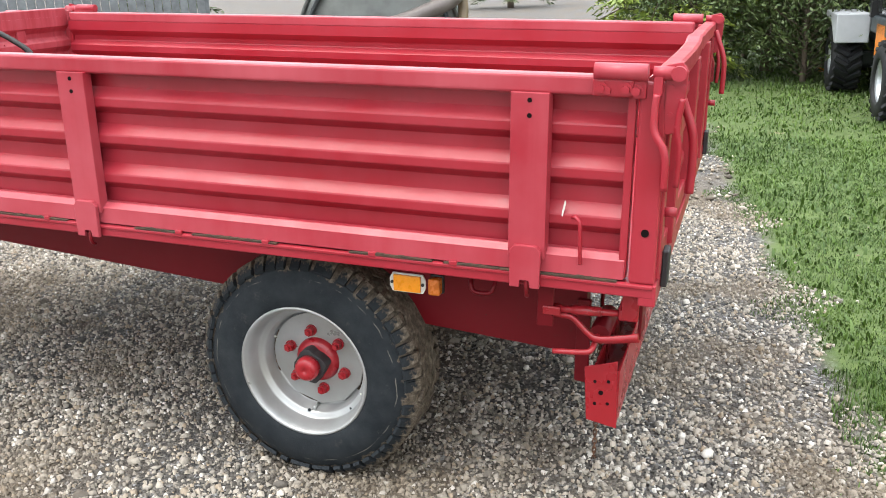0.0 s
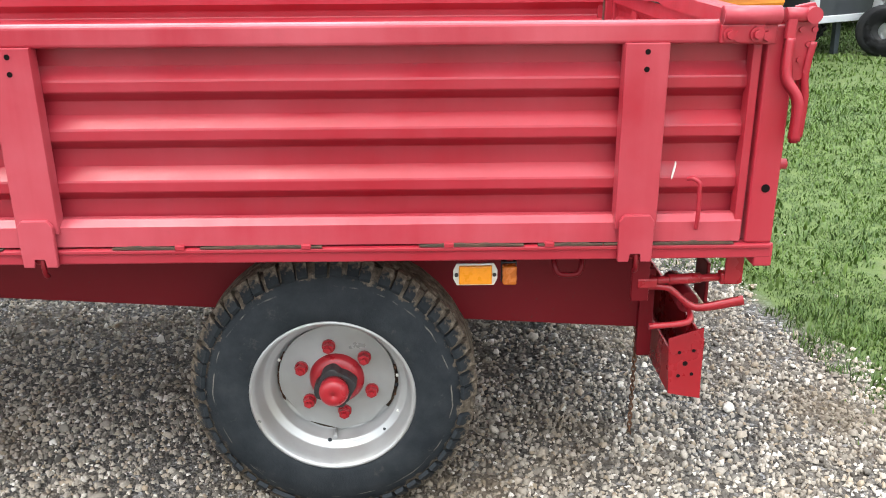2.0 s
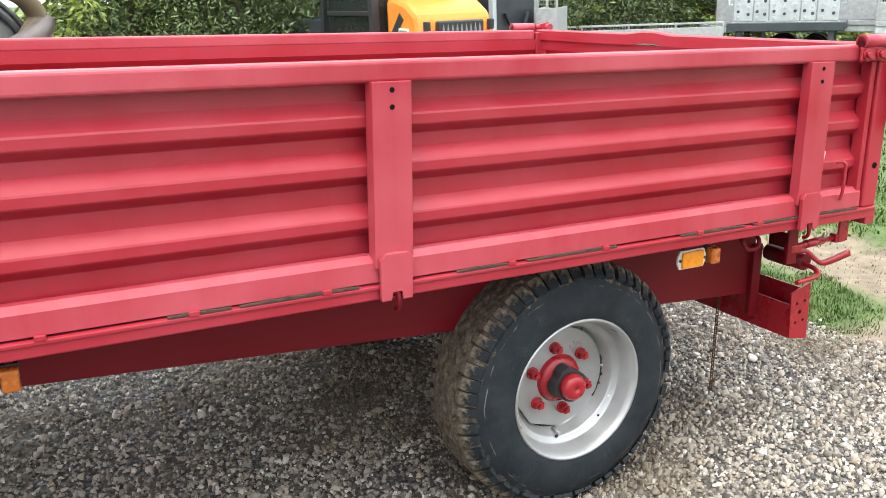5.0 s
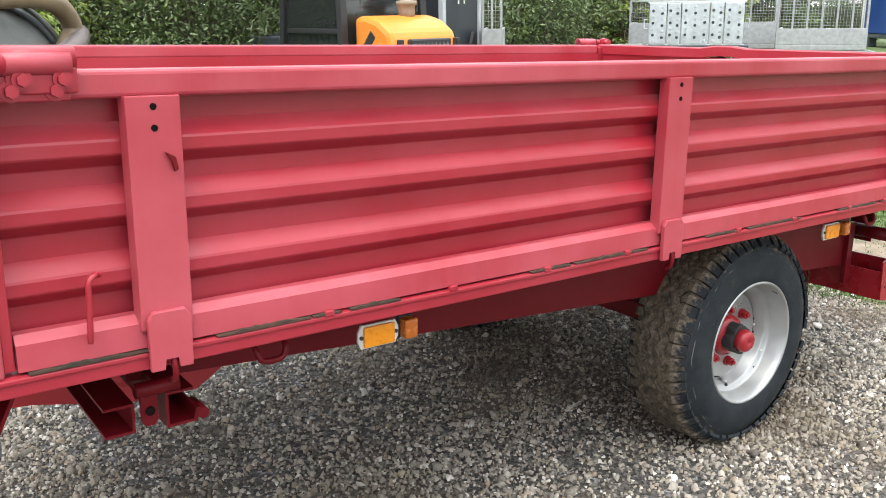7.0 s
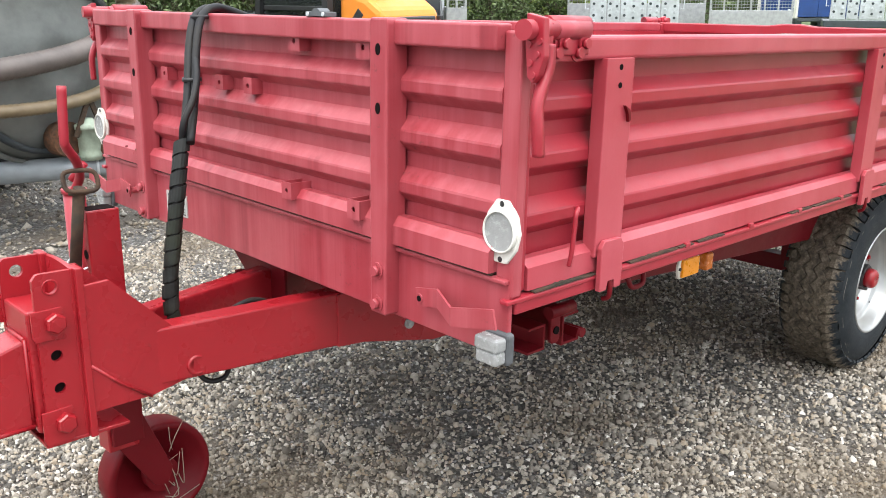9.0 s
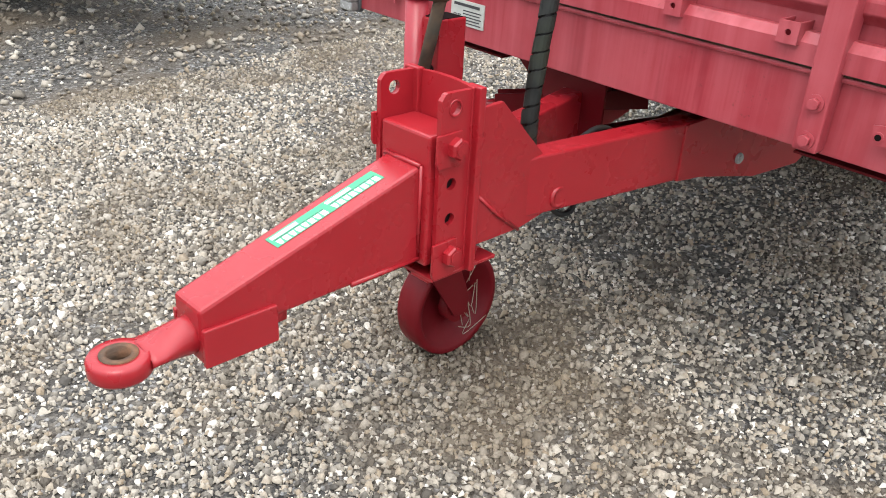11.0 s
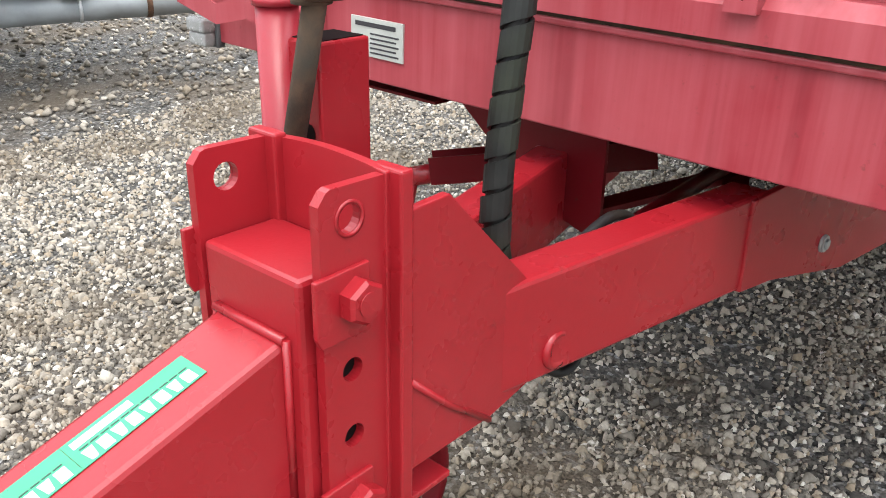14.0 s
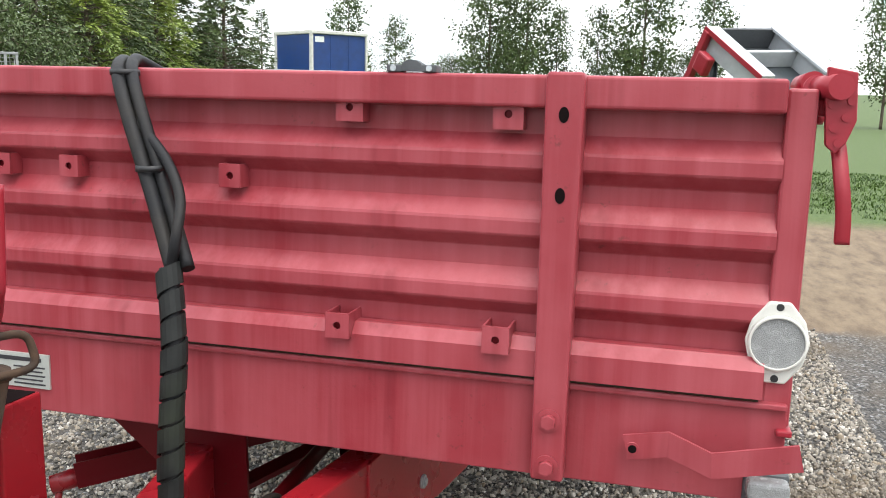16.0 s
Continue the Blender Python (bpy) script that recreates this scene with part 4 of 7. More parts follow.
def stay_bracket(y0, s, z0=0.677):
    """A cranked flat bar on a pin at the front skirt."""
    path = [(XF - 0.004, y0 + 0.012 * s, z0), (XF - 0.006, y0 - 0.055 * s, z0 + 0.014), (XF - 0.030, y0 - 0.122 * s, z0 - 0.004), (XF - 0.034, y0 - 0.250 * s, z0 + 0.026)]
    b = part("lamp_guard", sweep(B(), path, flat(0.042, 0.005), smooth=False, up=(-1, 0, 0)), RED_FRONT, trailer, "cranked red flat bar")
    part("pin", rod(B(), (XF + 0.03, y0, z0), (XF - 0.010, y0, z0), 0.011, 14), RED_FRONT, b)
    part("pin_hole", rod(B(), (XF - 0.0105, y0, z0), (XF - 0.008, y0, z0), 0.007, 10), DARK, b)


stay_bracket(2.282, 1)
stay_bracket(3.762, -1)

# maker's plate, its writing as bars
plate = part("maker_plate", box(B(), XF + 0.020, XF + 0.025, 3.402, 3.535, 0.643, 0.713, 0.001), ALU, trailer, "aluminium maker's plate with small print")
bm = box(B(), XF + 0.0188, XF + 0.022, 3.420, 3.522, 0.697, 0.705)
for k in range(5):
    box(bm, XF + 0.0188, XF + 0.022, 3.412 + 0.006 * (k % 2), 3.484, 0.650 + 0.0085 * k, 0.653 + 0.0085 * k)
part("print", bm, INK, plate)
ce = bpy.data.curves.new("mark", "FONT")
ce.body = "CE"
ce.size = 0.030
ce.extrude = 0.0004
ce_ob = new("mark", ce)
ce_ob.parent = plate
ce_ob.matrix_basis = pose(XF + 0.0188, 3.527, 0.653, 90, 0, -90)
ce.materials.append(INK)
# tailgate at the rear
tail = part("tailgate", sheet(ribbed(1.200, 0.780, RIBS, 0.022), lambda u, d, z: (XR - 0.034 + d, u, z), YN + 0.06, YF - 0.06), RED, trailer, "corrugated red tailgate")
bm = B()
n_seg = 22
pts = []
for k in range(n_seg + 1):
    y = YN + 0.02 + (YF - YN - 0.04) * k / n_seg
    pts.append((XR - 0.022 + 0.004 * math.sin(5 * y), y, 1.222 + (0.010 if 0.5 < k / n_seg < 0.62 else 0.0)))
sweep(bm, pts, [(-0.026, -0.024), (0.026, -0.024), (0.026, 0.020), (0.018, 0.026), (-0.018, 0.026), (-0.026, 0.020)], smooth=False)
part("top_rail", bm, RED, tail, "dented pale red top rail")
part("bottom_rail", box(B(), XR - 0.04, XR - 0.002, YN + 0.06, YF - 0.06, 0.735, 0.795, 0.006), RED, tail)
for y in (2.40, 2.98, 3.56):
    part("post", box(B(), XR - 0.030, XR + 0.012, y - 0.045, y + 0.045, 0.745, 1.20, 0.004), RED, tail)
for y in (YN + 0.06, YF - 0.06):
    part("end_strip", box(B(), XR - 0.036, XR + 0.006, y - 0.03, y + 0.03, 0.735, 1.20, 0.004), RED, tail)
part("tailgate_sill", box(B(), XR - 0.04, XR + 0.004, YN + 0.002, YF - 0.002, 0.668, 0.727, 0.004), RED, trailer)
for far in (False, True):
    f = flip if far else (lambda bm: bm)
    path = smooth_path([(XR + 0.012, YN + 0.09, 1.215), (XR + 0.030, YN + 0.10, 1.17), (XR + 0.055, YN + 0.10, 1.10), (XR + 0.060, YN + 0.10, 1.02), (XR + 0.058, YN + 0.10, 0.95)], 5)
    part("tailgate_lever", f(sweep(B(), path, circle(0.011, 10))), RED, trailer)
    part("tailgate_bolt", f(rod(B(), (XR, YN + 0.07, 0.905), (XR + 0.035, YN + 0.07, 0.905), 0.013, 12)), RED, trailer)
    part("rear_rubber", f(box(B(), XR + 0.004, XR + 0.022, YN + 0.10, YN + 0.16, 0.690, 0.79, 0.004)), BLACK, trailer)

# bird lime on the near side board
part("bird_lime", prism(B(), [(-0.450, 0.888), (-0.447, 0.900), (-0.444, 0.918), (-0.447, 0.924), (-0.450, 0.908), (-0.453, 0.894), (-0.454, 0.882), (-0.452, 0.880)], "y", YN + 0.0285, YN + 0.032), WHITE, trailer, "white streak of bird lime")
part("scuff", prism(B(), [(-3.380, 1.100), (-3.362, 1.090), (-3.358, 1.068), (-3.364, 1.064), (-3.368, 1.082)], "y", YN - 0.014, YN - 0.006), RED_DARK, trailer)

# ---------------------------------------------------------------- chassis


def settle(bm):
    """Low parts stand a little further in than the sills."""
    z = sum(v.co.z for v in bm.verts) / len(bm.verts)
    for v in bm.verts:
        v.co.y += 0.042 * min(1.0, max(0.0, (0.66 - z) / 0.12))
    return bm


def far_settle(bm):
    return flip(settle(bm))


def rail_bottom(x):
    return 0.549 - 0.0612 * (x + 3.27)


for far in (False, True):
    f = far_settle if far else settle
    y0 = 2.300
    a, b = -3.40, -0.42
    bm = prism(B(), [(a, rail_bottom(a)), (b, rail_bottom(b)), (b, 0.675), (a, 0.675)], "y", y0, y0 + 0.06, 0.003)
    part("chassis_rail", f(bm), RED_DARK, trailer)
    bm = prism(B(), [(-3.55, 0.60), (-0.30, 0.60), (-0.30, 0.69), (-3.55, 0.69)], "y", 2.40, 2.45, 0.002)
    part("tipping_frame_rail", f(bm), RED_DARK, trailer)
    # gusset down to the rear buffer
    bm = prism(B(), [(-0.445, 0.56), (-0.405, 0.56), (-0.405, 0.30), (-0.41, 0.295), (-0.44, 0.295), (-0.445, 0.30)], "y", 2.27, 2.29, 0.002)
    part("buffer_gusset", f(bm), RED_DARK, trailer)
    # amber reflectors and side lamps
    for x in (-2.869, -0.912):
        out = [(x - 0.056, 0.630), (x - 0.047, 0.648), (x + 0.047, 0.648), (x + 0.056, 0.630), (x + 0.056, 0.608), (x + 0.047, 0.590), (x - 0.047, 0.590), (x - 0.056, 0.608)]
        base = part("side_reflector", f(prism(B(), out, "y", 2.121, 2.128, 0.001)), WHITE, trailer, "amber reflector on a white plate")
        part("amber_lens", f(box(B(), x - 0.042, x + 0.042, 2.113, 2.123, 0.594, 0.644, 0.003)), AMBER, base)
        for dx in (-0.048, 0.048):
            part("screw", f(rod(B(), (x + dx, 2.117, 0.619), (x + dx, 2.123, 0.619), 0.005, 8)), BLACK, base)
        part("reflector_bracket", f(box(B(), x - 0.03, x + 0.03, 2.140, 2.147, 0.60, 0.70, 0.001)), RED_DARK, base)
        lamp = part("side_lamp", f(box(B(), x + 0.066, x + 0.106, 2.135, 2.15, 0.592, 0.648, 0.003)), BLACK, trailer, "small brown-amber side lamp")
        part("lamp_lens", f(box(B(), x + 0.068, x + 0.104, 2.105, 2.136, 0.595, 0.645, 0.006, 3)), AMBER_LAMP, lamp)
        part("lamp_bracket", f(box(B(), x + 0.08, x + 0.095, 2.149, 2.155, 0.60, 0.70, 0.001)), RED_DARK, lamp)
    for x in (-3.15, -0.68):
        path = smooth_path([(x - 0.035, 2.135, 0.664), (x - 0.034, 2.116, 0.648), (x - 0.022, 2.110, 0.626), (x + 0.022, 2.110, 0.626), (x + 0.034, 2.116, 0.648), (x + 0.035, 2.135, 0.664)], 4)
        part("rope_loop", f(sweep(B(), path, circle(0.007, 8))), RED_DARK, trailer)

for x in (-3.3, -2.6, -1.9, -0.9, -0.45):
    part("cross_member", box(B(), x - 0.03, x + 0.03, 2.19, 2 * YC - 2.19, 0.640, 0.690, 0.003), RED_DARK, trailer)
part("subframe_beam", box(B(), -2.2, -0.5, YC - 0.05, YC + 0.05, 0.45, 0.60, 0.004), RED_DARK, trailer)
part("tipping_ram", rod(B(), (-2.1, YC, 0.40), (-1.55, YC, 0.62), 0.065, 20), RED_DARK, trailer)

# rear buffer: a channel with end plates
buffer_bar = part("rear_buffer", sweep(B(), [(-0.336, 2.190, 0.345), (-0.336, 2 * YC - 2.190, 0.345)],
                  [(0.042, 0.062), (0.042, -0.100), (-0.046, -0.100), (-0.046, 0.02), (-0.040, 0.02), (-0.040, -0.094), (0.036, -0.094), (0.036, 0.062)], smooth=False), RED_NEW, trailer, "red channel rear buffer")
for far in (False, True):
    f = far_settle if far else settle
    out = [(-0.393, 0.410), (-0.301, 0.440), (-0.294, 0.230), (-0.382, 0.246)]
    part("end_plate", f(prism(B(), out, "y", 2.139, 2.146, 0.001)), RED_NEW, buffer_bar)
    for dx, dz in ((-0.018, 0.035), (0.02, 0.04), (0.0, 0.002), (-0.016, -0.035), (0.02, -0.03)):
        part("plate_hole", f(rod(B(), (-0.343 + dx, 2.1378, 0.335 + dz), (-0.343 + dx, 2.142, 0.335 + dz), 0.005 if (dx or dz > 0.01) else 0.007, 10)), DARK, buffer_bar)
    # the tailgate linkage under the rear sill
    link = part("tailgate_linkage", f(rod(B(), (-0.49, 2.105, 0.602), (-0.265, 2.105, 0.612), 0.010, 10)), RED_NEW, trailer)
    part("turnbuckle", f(rod(B(), (-0.425, 2.105, 0.605), (-0.345, 2.105, 0.609), 0.0135, 14)), RED_NEW, link)
    part("fork", f(box(B(), -0.298, -0.248, 2.090, 2.120, 0.596, 0.626, 0.004)), RED_NEW, link)
    part("fork", f(box(B(), -0.505, -0.455, 2.088, 2.122, 0.586, 0.612, 0.004)), RED_NEW, link)
    part("hanger", f(box(B(), -0.290, -0.245, 2.10, 2.11, 0.60, 0.70, 0.003)), RED_NEW, link)
    part("hanger", f(box(B(), -0.520, -0.475, 2.10, 2.11, 0.55, 0.70, 0.003)), RED_DARK, link)
    path = smooth_path([(-0.50, 2.095, 0.585), (-0.44, 2.09, 0.585), (-0.415, 2.086, 0.578), (-0.375, 2.078, 0.545), (-0.34, 2.07, 0.536), (-0.24, 2.06, 0.560)], 4)
    part("release_lever", f(sweep(B(), path, lambda t: flat(0.014 + 0.022 * max(0, t - 0.6), 0.010), up=(0, 1, 0))), RED_NEW, trailer)
    path = smooth_path([(-0.36, 2.14, 0.515), (-0.36, 2.09, 0.512), (-0.365, 2.068, 0.50), (-0.385, 2.062, 0.492), (-0.47, 2.062, 0.484)], 4)
    part("spring_hook", f(sweep(B(), path, circle(0.0085, 8))), RED_NEW, trailer)
    part("pivot_tube", f(rod(B(), (-0.355, 2.13, 0.520), (-0.355, 2.29, 0.520), 0.028, 16)), RED_DARK, trailer)
    part("rear_plate", f(box(B(), -0.266, -0.256, 2.27, 2.37, 0.455, 0.575, 0.003)), RED_DARK, trailer)
    # hooked channels under the front corner
    out = [(-3.492, 0.572), (-3.431, 0.572), (-3.431, 0.507), (-3.492, 0.507), (-3.492, 0.513), (-3.437, 0.513), (-3.437, 0.566), (-3.492, 0.566)]
    part("front_cross_channel", f(prism(B(), out, "y", 2.135, 2.50)), RED_DARK, trailer)
    out = [(-3.366, 0.579), (-3.306, 0.579), (-3.306, 0.573), (-3.360, 0.573), (-3.360, 0.506), (-3.308, 0.506), (-3.302, 0.530), (-3.294, 0.528), (-3.300, 0.500), (-3.366, 0.500)]
    part("front_cross_channel", f(prism(B(), out, "y", 2.135, 2.50)), RED_DARK, trailer)
    out = [(-3.420, 0.585), (-3.385, 0.585), (-3.385, 0.530), (-3.392, 0.518), (-3.412, 0.518), (-3.420, 0.530)]
    part("hook_knob", f(rod(B(), (-3.288, 2.130, 0.516), (-3.288, 2.20, 0.516), 0.0125, 14)), RED_DARK, trailer)
    lug = part("tipping_lug", f(prism(B(), out, "y", 2.128, 2.140, 0.002)), RED_DARK, trailer)
    part("lug_hole", f(rod(B(), (-3.402, 2.1268, 0.552), (-3.402, 2.13, 0.552), 0.010, 14)), DARK, lug)
    part("tipping_pin", f(rod(B(), (-3.43, 2.150, 0.60), (-3.34, 2.150, 0.60), 0.016, 14)), RED_DARK, trailer)
    part("corner_brace", f(sweep(B(), [(-3.71, 2.08, 0.60), (-3.66, 2.10, 0.69)], flat(0.03, 0.008), smooth=False)), RED_DARK, trailer)

# rusty safety chain
chain = None
for k in range(30):
    z = 0.40 - 0.0165 * k
    bm = B()
    path = []
    for j in range(12):
        a = 2 * math.pi * j / 12
        u, v = 0.006 * math.cos(a), 0.0125 * math.sin(a)
        path.append((-0.40 + (u if k % 2 else 0.0), 2.50 + (0.0 if k % 2 else u), z + v))
    path.append(path[0])
    sweep(bm, path, circle(0.0022, 5), closed_ends=False)
    if chain is None:
        chain = part("safety_chain", bm, RUSTY, trailer, "thin rusty hanging chain")
    else:
        part("chain_link", bm, RUSTY, chain)
part("chain_hook", rod(B(), (-0.40, 2.50, 0.40), (-0.40, 2.50, 0.69), 0.006, 8), RED_DARK, trailer)

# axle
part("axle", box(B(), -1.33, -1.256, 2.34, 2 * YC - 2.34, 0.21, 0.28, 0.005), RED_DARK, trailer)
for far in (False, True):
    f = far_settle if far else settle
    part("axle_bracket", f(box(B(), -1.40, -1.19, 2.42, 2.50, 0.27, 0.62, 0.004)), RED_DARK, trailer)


# ---------------------------------------------------------------- wheels
def road_wheel(far):
    f = far_settle if far else settle
    cx, cz = AXLE_X, AXLE_Z
    R = 0.392
    foot = -0.122

    def stand(bm):
        """Flatten the tyre where it stands on the ground."""
        for v in bm.verts:
            v.co.z = max(v.co.z, foot)
        return bm

    y0, y1 = 2.120, 2.382
    yd = 2.150
    prof = [(0.214, y0 + 0.016), (0.225, y0 + 0.004), (0.250, y0 + 0.001), (0.290, y0), (0.312, y0 + 0.006), (0.345, y0 + 0.020), (R - 0.014, y0 + 0.044), (R - 0.012, y0 + 0.06),
            (R - 0.008, (y0 + y1) / 2), (R - 0.012, y1 - 0.06), (R - 0.014, y1 - 0.044), (0.345, y1 - 0.020), (0.290, y1), (0.225, y1 - 0.004), (0.214, y1 - 0.016)]
    wheel = part("road_wheel", f(stand(revolve(B(), prof, (cx, 0, cz), "y", 96))), SIDEWALL, trailer, "worn black tyre on a silver steel rim")
    # tread: three zigzag ribs and worn shoulder lugs
    rnd = random.Random(11)
    N = 54
    step = 2 * math.pi / N
    axle = Vector((cx, 0, cz))

    def rib(yc, half, amp):
        bm = B()
        rings = []
        M = 38
        for i in range(2 * M):
            a = i * math.pi / M
            o = yc + amp * (1 if i % 2 else -1)
            d = rnd.uniform(-0.0012, 0.0010)
            rings.append([bm.verts.new((cx + r * math.cos(a), yy, cz + r * math.sin(a))) for r, yy in ((R - 0.016, o - half - 0.002), (R + d - 0.002, o - half), (R + d, o - half * 0.7), (R + d, o + half * 0.7), (R + d - 0.002, o + half), (R - 0.016, o + half + 0.002))])
        for i in range(2 * M):
            q = rings[(i + 1) % (2 * M)]
            for k in range(5):
                bm.faces.new((rings[i][k], rings[i][k + 1], q[k + 1], q[k]))
        return bm

    for yc in (y0 + 0.090, (y0 + y1) / 2, y1 - 0.090):
        part("tread_rib", f(stand(rib(yc, 0.019, 0.012))), TREAD, wheel, "muddy zigzag tread rib")

    def lug_mesh(lo, hi, s, w, cut):
        """A shoulder lug at angle 0; s is +1 where the shoulder lies at lo."""
        bm = B()
        a0, a1 = -w / 2, w / 2
        pts = []
        for a, k in ((a0, 0.0), (a1, 0.010)):
            sec = [(0.346, lo + 0.002), (0.356, lo - 0.003), (R - 0.028 - cut, lo + 0.002), (R - 0.008 - cut, lo + 0.020), (R, lo + 0.034), (R, hi + k), (R - 0.016, hi + k + 0.003)]
            if s < 0:
                sec = [(r, lo + hi - yy) for r, yy in sec]
            pts.append([bm.verts.new((cx + r * math.cos(a * (1.12 - 0.12 * (r - 0.334) / 0.058)), yy, cz + r * math.sin(a * (1.12 - 0.12 * (r - 0.334) / 0.058)))) for r, yy in sec])
        n = len(pts[0])
        for k in range(n - 1):
            bm.faces.new((pts[0][k], pts[0][k + 1], pts[1][k + 1], pts[1][k]))
        bm.faces.new(pts[0])
        bm.faces.new(pts[1][::-1])
        return bm

    for lo, hi, s in ((y0 + 0.012, y0 + 0.060, 1), (y1 - 0.060, y1 - 0.012, -1)):
        shapes = [part("shoulder_lug", f(lug_mesh(lo, hi, s, step * w, cut)), TREAD, wheel) for w, cut in ((0.66, 0.0), (0.78, 0.004), (0.58, 0.001), (0.70, 0.012))]
        for i in range(N):
            k = (0, 1, 2, 0, 1, 3)[rnd.randrange(6)]
            ob = shapes[k] if i < 4 else new("shoulder_lug", shapes[k].data)
            k = i if i < 4 else k
            ob.parent = wheel
            ob.matrix_basis = Matrix.Translation(axle) @ Matrix.Rotation(i * step + rnd.uniform(-0.018, 0.018), 4, "Y") @ Matrix.Translation(-axle)
    # rim: flange, bead seat, well and a closed step behind the disc
    prof = [(0.222, y0 + 0.014), (0.226, y0 + 0.004), (0.221, y0 + 0.000), (0.214, y0 + 0.006), (0.210, y0 + 0.026), (0.205, y0 + 0.036), (0.201, y0 + 0.062), (0.196, y0 + 0.070), (0.184, y0 + 0.073), (0.178, y0 + 0.080),
            (0.173, y0 + 0.118), (0.166, y0 + 0.124), (0.120, y0 + 0.126), (0.120, y0 + 0.20), (0.178, y0 + 0.22), (0.20, y0 + 0.22), (0.208, y0 + 0.03)]
    rim = part("rim", f(revolve(B(), prof, (cx, 0, cz), "y", 72)), RIM, wheel, "silver painted dished steel rim")
    # the pressed disc: round above, cut to flats below
    out = [(0.163 * math.cos(radians(a)), 0.163 * math.sin(radians(a))) for a in range(-12, 201, 6)]
    out += [(0.166 * math.cos(radians(a)), 0.166 * math.sin(radians(a))) for a in (234, 272, 304, 334)]
    disc = part("disc", f(prism(B(), [(cx + u, cz + v) for u, v in out], "y", y0 + 0.112, y0 + 0.121, 0.003)), RIM, rim, "silver pressed wheel disc with chipped edges")
    # rust bitten into the seam on one side
    def seam(a0, a1, r0, r1, name, mat):
        bm = B()
        n = 14
        inner = [bm.verts.new((cx + (r0 + 0.003 * math.sin(2.3 * q)) * math.cos(radians(a0 + (a1 - a0) * q / n)), y0 + 0.1175, cz + (r0 + 0.003 * math.sin(2.3 * q)) * math.sin(radians(a0 + (a1 - a0) * q / n)))) for q in range(n + 1)]
        outer = [bm.verts.new((cx + (r1 + 0.002 * math.sin(3.1 * q)) * math.cos(radians(a0 + (a1 - a0) * q / n)), y0 + 0.1165, cz + (r1 + 0.002 * math.sin(3.1 * q)) * math.sin(radians(a0 + (a1 - a0) * q / n)))) for q in range(n + 1)]
        for q in range(n):
            bm.faces.new((inner[q], inner[q + 1], outer[q + 1], outer[q]))
        bmesh.ops.solidify(bm, geom=list(bm.faces), thickness=0.002)
        part(name, f(bm), mat, rim)
    seam(-34, 14, 0.162, 0.172, "rust_seam", RUST)
    seam(150, 205, 0.163, 0.168, "rust_seam", RUSTY)
    seam(238, 270, 0.150, 0.164, "rust_seam", RUST)
    for k, (ang, rad) in enumerate(((10, 0.168), (2, 0.170), (-8, 0.169), (-18, 0.172), (-26, 0.190), (-47, 0.194), (60, 0.168), (160, 0.170), (262, 0.178))):
        p = (cx + rad * math.cos(radians(ang)), y0 + (0.114 if rad < 0.175 else 0.074), cz + rad * math.sin(radians(ang)))
        bm = B()
        bmesh.ops.create_icosphere(bm, subdivisions=1, radius=0.0045 + 0.001 * (k % 3), matrix=Matrix.Translation(p))
        part("dirt_crumb", f(bm), (RUSTY, WHITE, TREAD)[k % 3], rim)
    for k in range(6):
        a = radians(100 + 60 * k)
        p = Vector((cx + 0.104 * math.cos(a), y0 + 0.113, cz + 0.104 * math.sin(a)))
        bm = rod(B(), p, p + Vector((0, -0.008, 0)), 0.019, 18)
        rod(bm, p + Vector((0, -0.008, 0)), p + Vector((0, -0.026, 0)), 0.0158, 6)
        rod(bm, p + Vector((0, -0.026, 0)), p + Vector((0, -0.036, 0)), 0.008, 10)
        for fc in bm.faces:
            fc.smooth = False
        part("wheel_nut", f(bm), RED_NEW, wheel, "red wheel nut")
    hub = part("hub", f(revolve(B(), [(0.002, (yd + 0.008) + 0.050), (0.055, (yd + 0.008) + 0.050), (0.070, (yd + 0.008) + 0.058), (0.078, (yd + 0.008) + 0.075), (0.078, (yd + 0.008) + 0.086), (0.002, (yd + 0.008) + 0.086)], (cx, 0, cz), "y", 36)), RED_NEW, wheel, "red wheel hub")
    # the greasy black collar, uneven round its edge
    out = []
    for k in range(40):
        a = 2 * math.pi * k / 40
        r = 0.054 + 0.006 * math.sin(4 * a + 0.6) + 0.002 * math.sin(9 * a)
        out.append((cx + r * math.cos(a), cz + r * math.sin(a)))
    part("grease_collar", f(prism(B(), out, "y", (yd + 0.008) + 0.010, (yd + 0.008) + 0.052, 0.003)), BLACK, hub, "black greasy collar")
    part("hub_cap", f(revolve(B(), [(0.001, (yd + 0.008) - 0.026), (0.030, (yd + 0.008) - 0.025), (0.038, (yd + 0.008) - 0.018), (0.041, (yd + 0.008) - 0.008), (0.041, (yd + 0.008) + 0.012), (0.001, (yd + 0.008) + 0.012)], (cx, 0, cz), "y", 28)), RED_NEW, hub, "red hub cap")
    part("valve", f(rod(B(), (cx - 0.01, y0 + 0.08, cz - 0.172), (cx - 0.01, y0 + 0.115, cz - 0.170), 0.006, 8)), RIM, wheel)


road_wheel(False)
road_wheel(True)

# ---------------------------------------------------------------- drawbar
# from here the parts are given in axes that lean a little about the near side's edge
AXES = pose(0, 2.045, 1.018, -1.25) @ pose(0, -2.045, -1.0)
DC = 2.9925


def twin(bm):
    """Mirror to the far side of the drawbar."""
    for v in bm.verts:
        v.co.y = 2 * DC - v.co.y
    bmesh.ops.reverse_faces(bm, faces=bm.faces)
    return bm


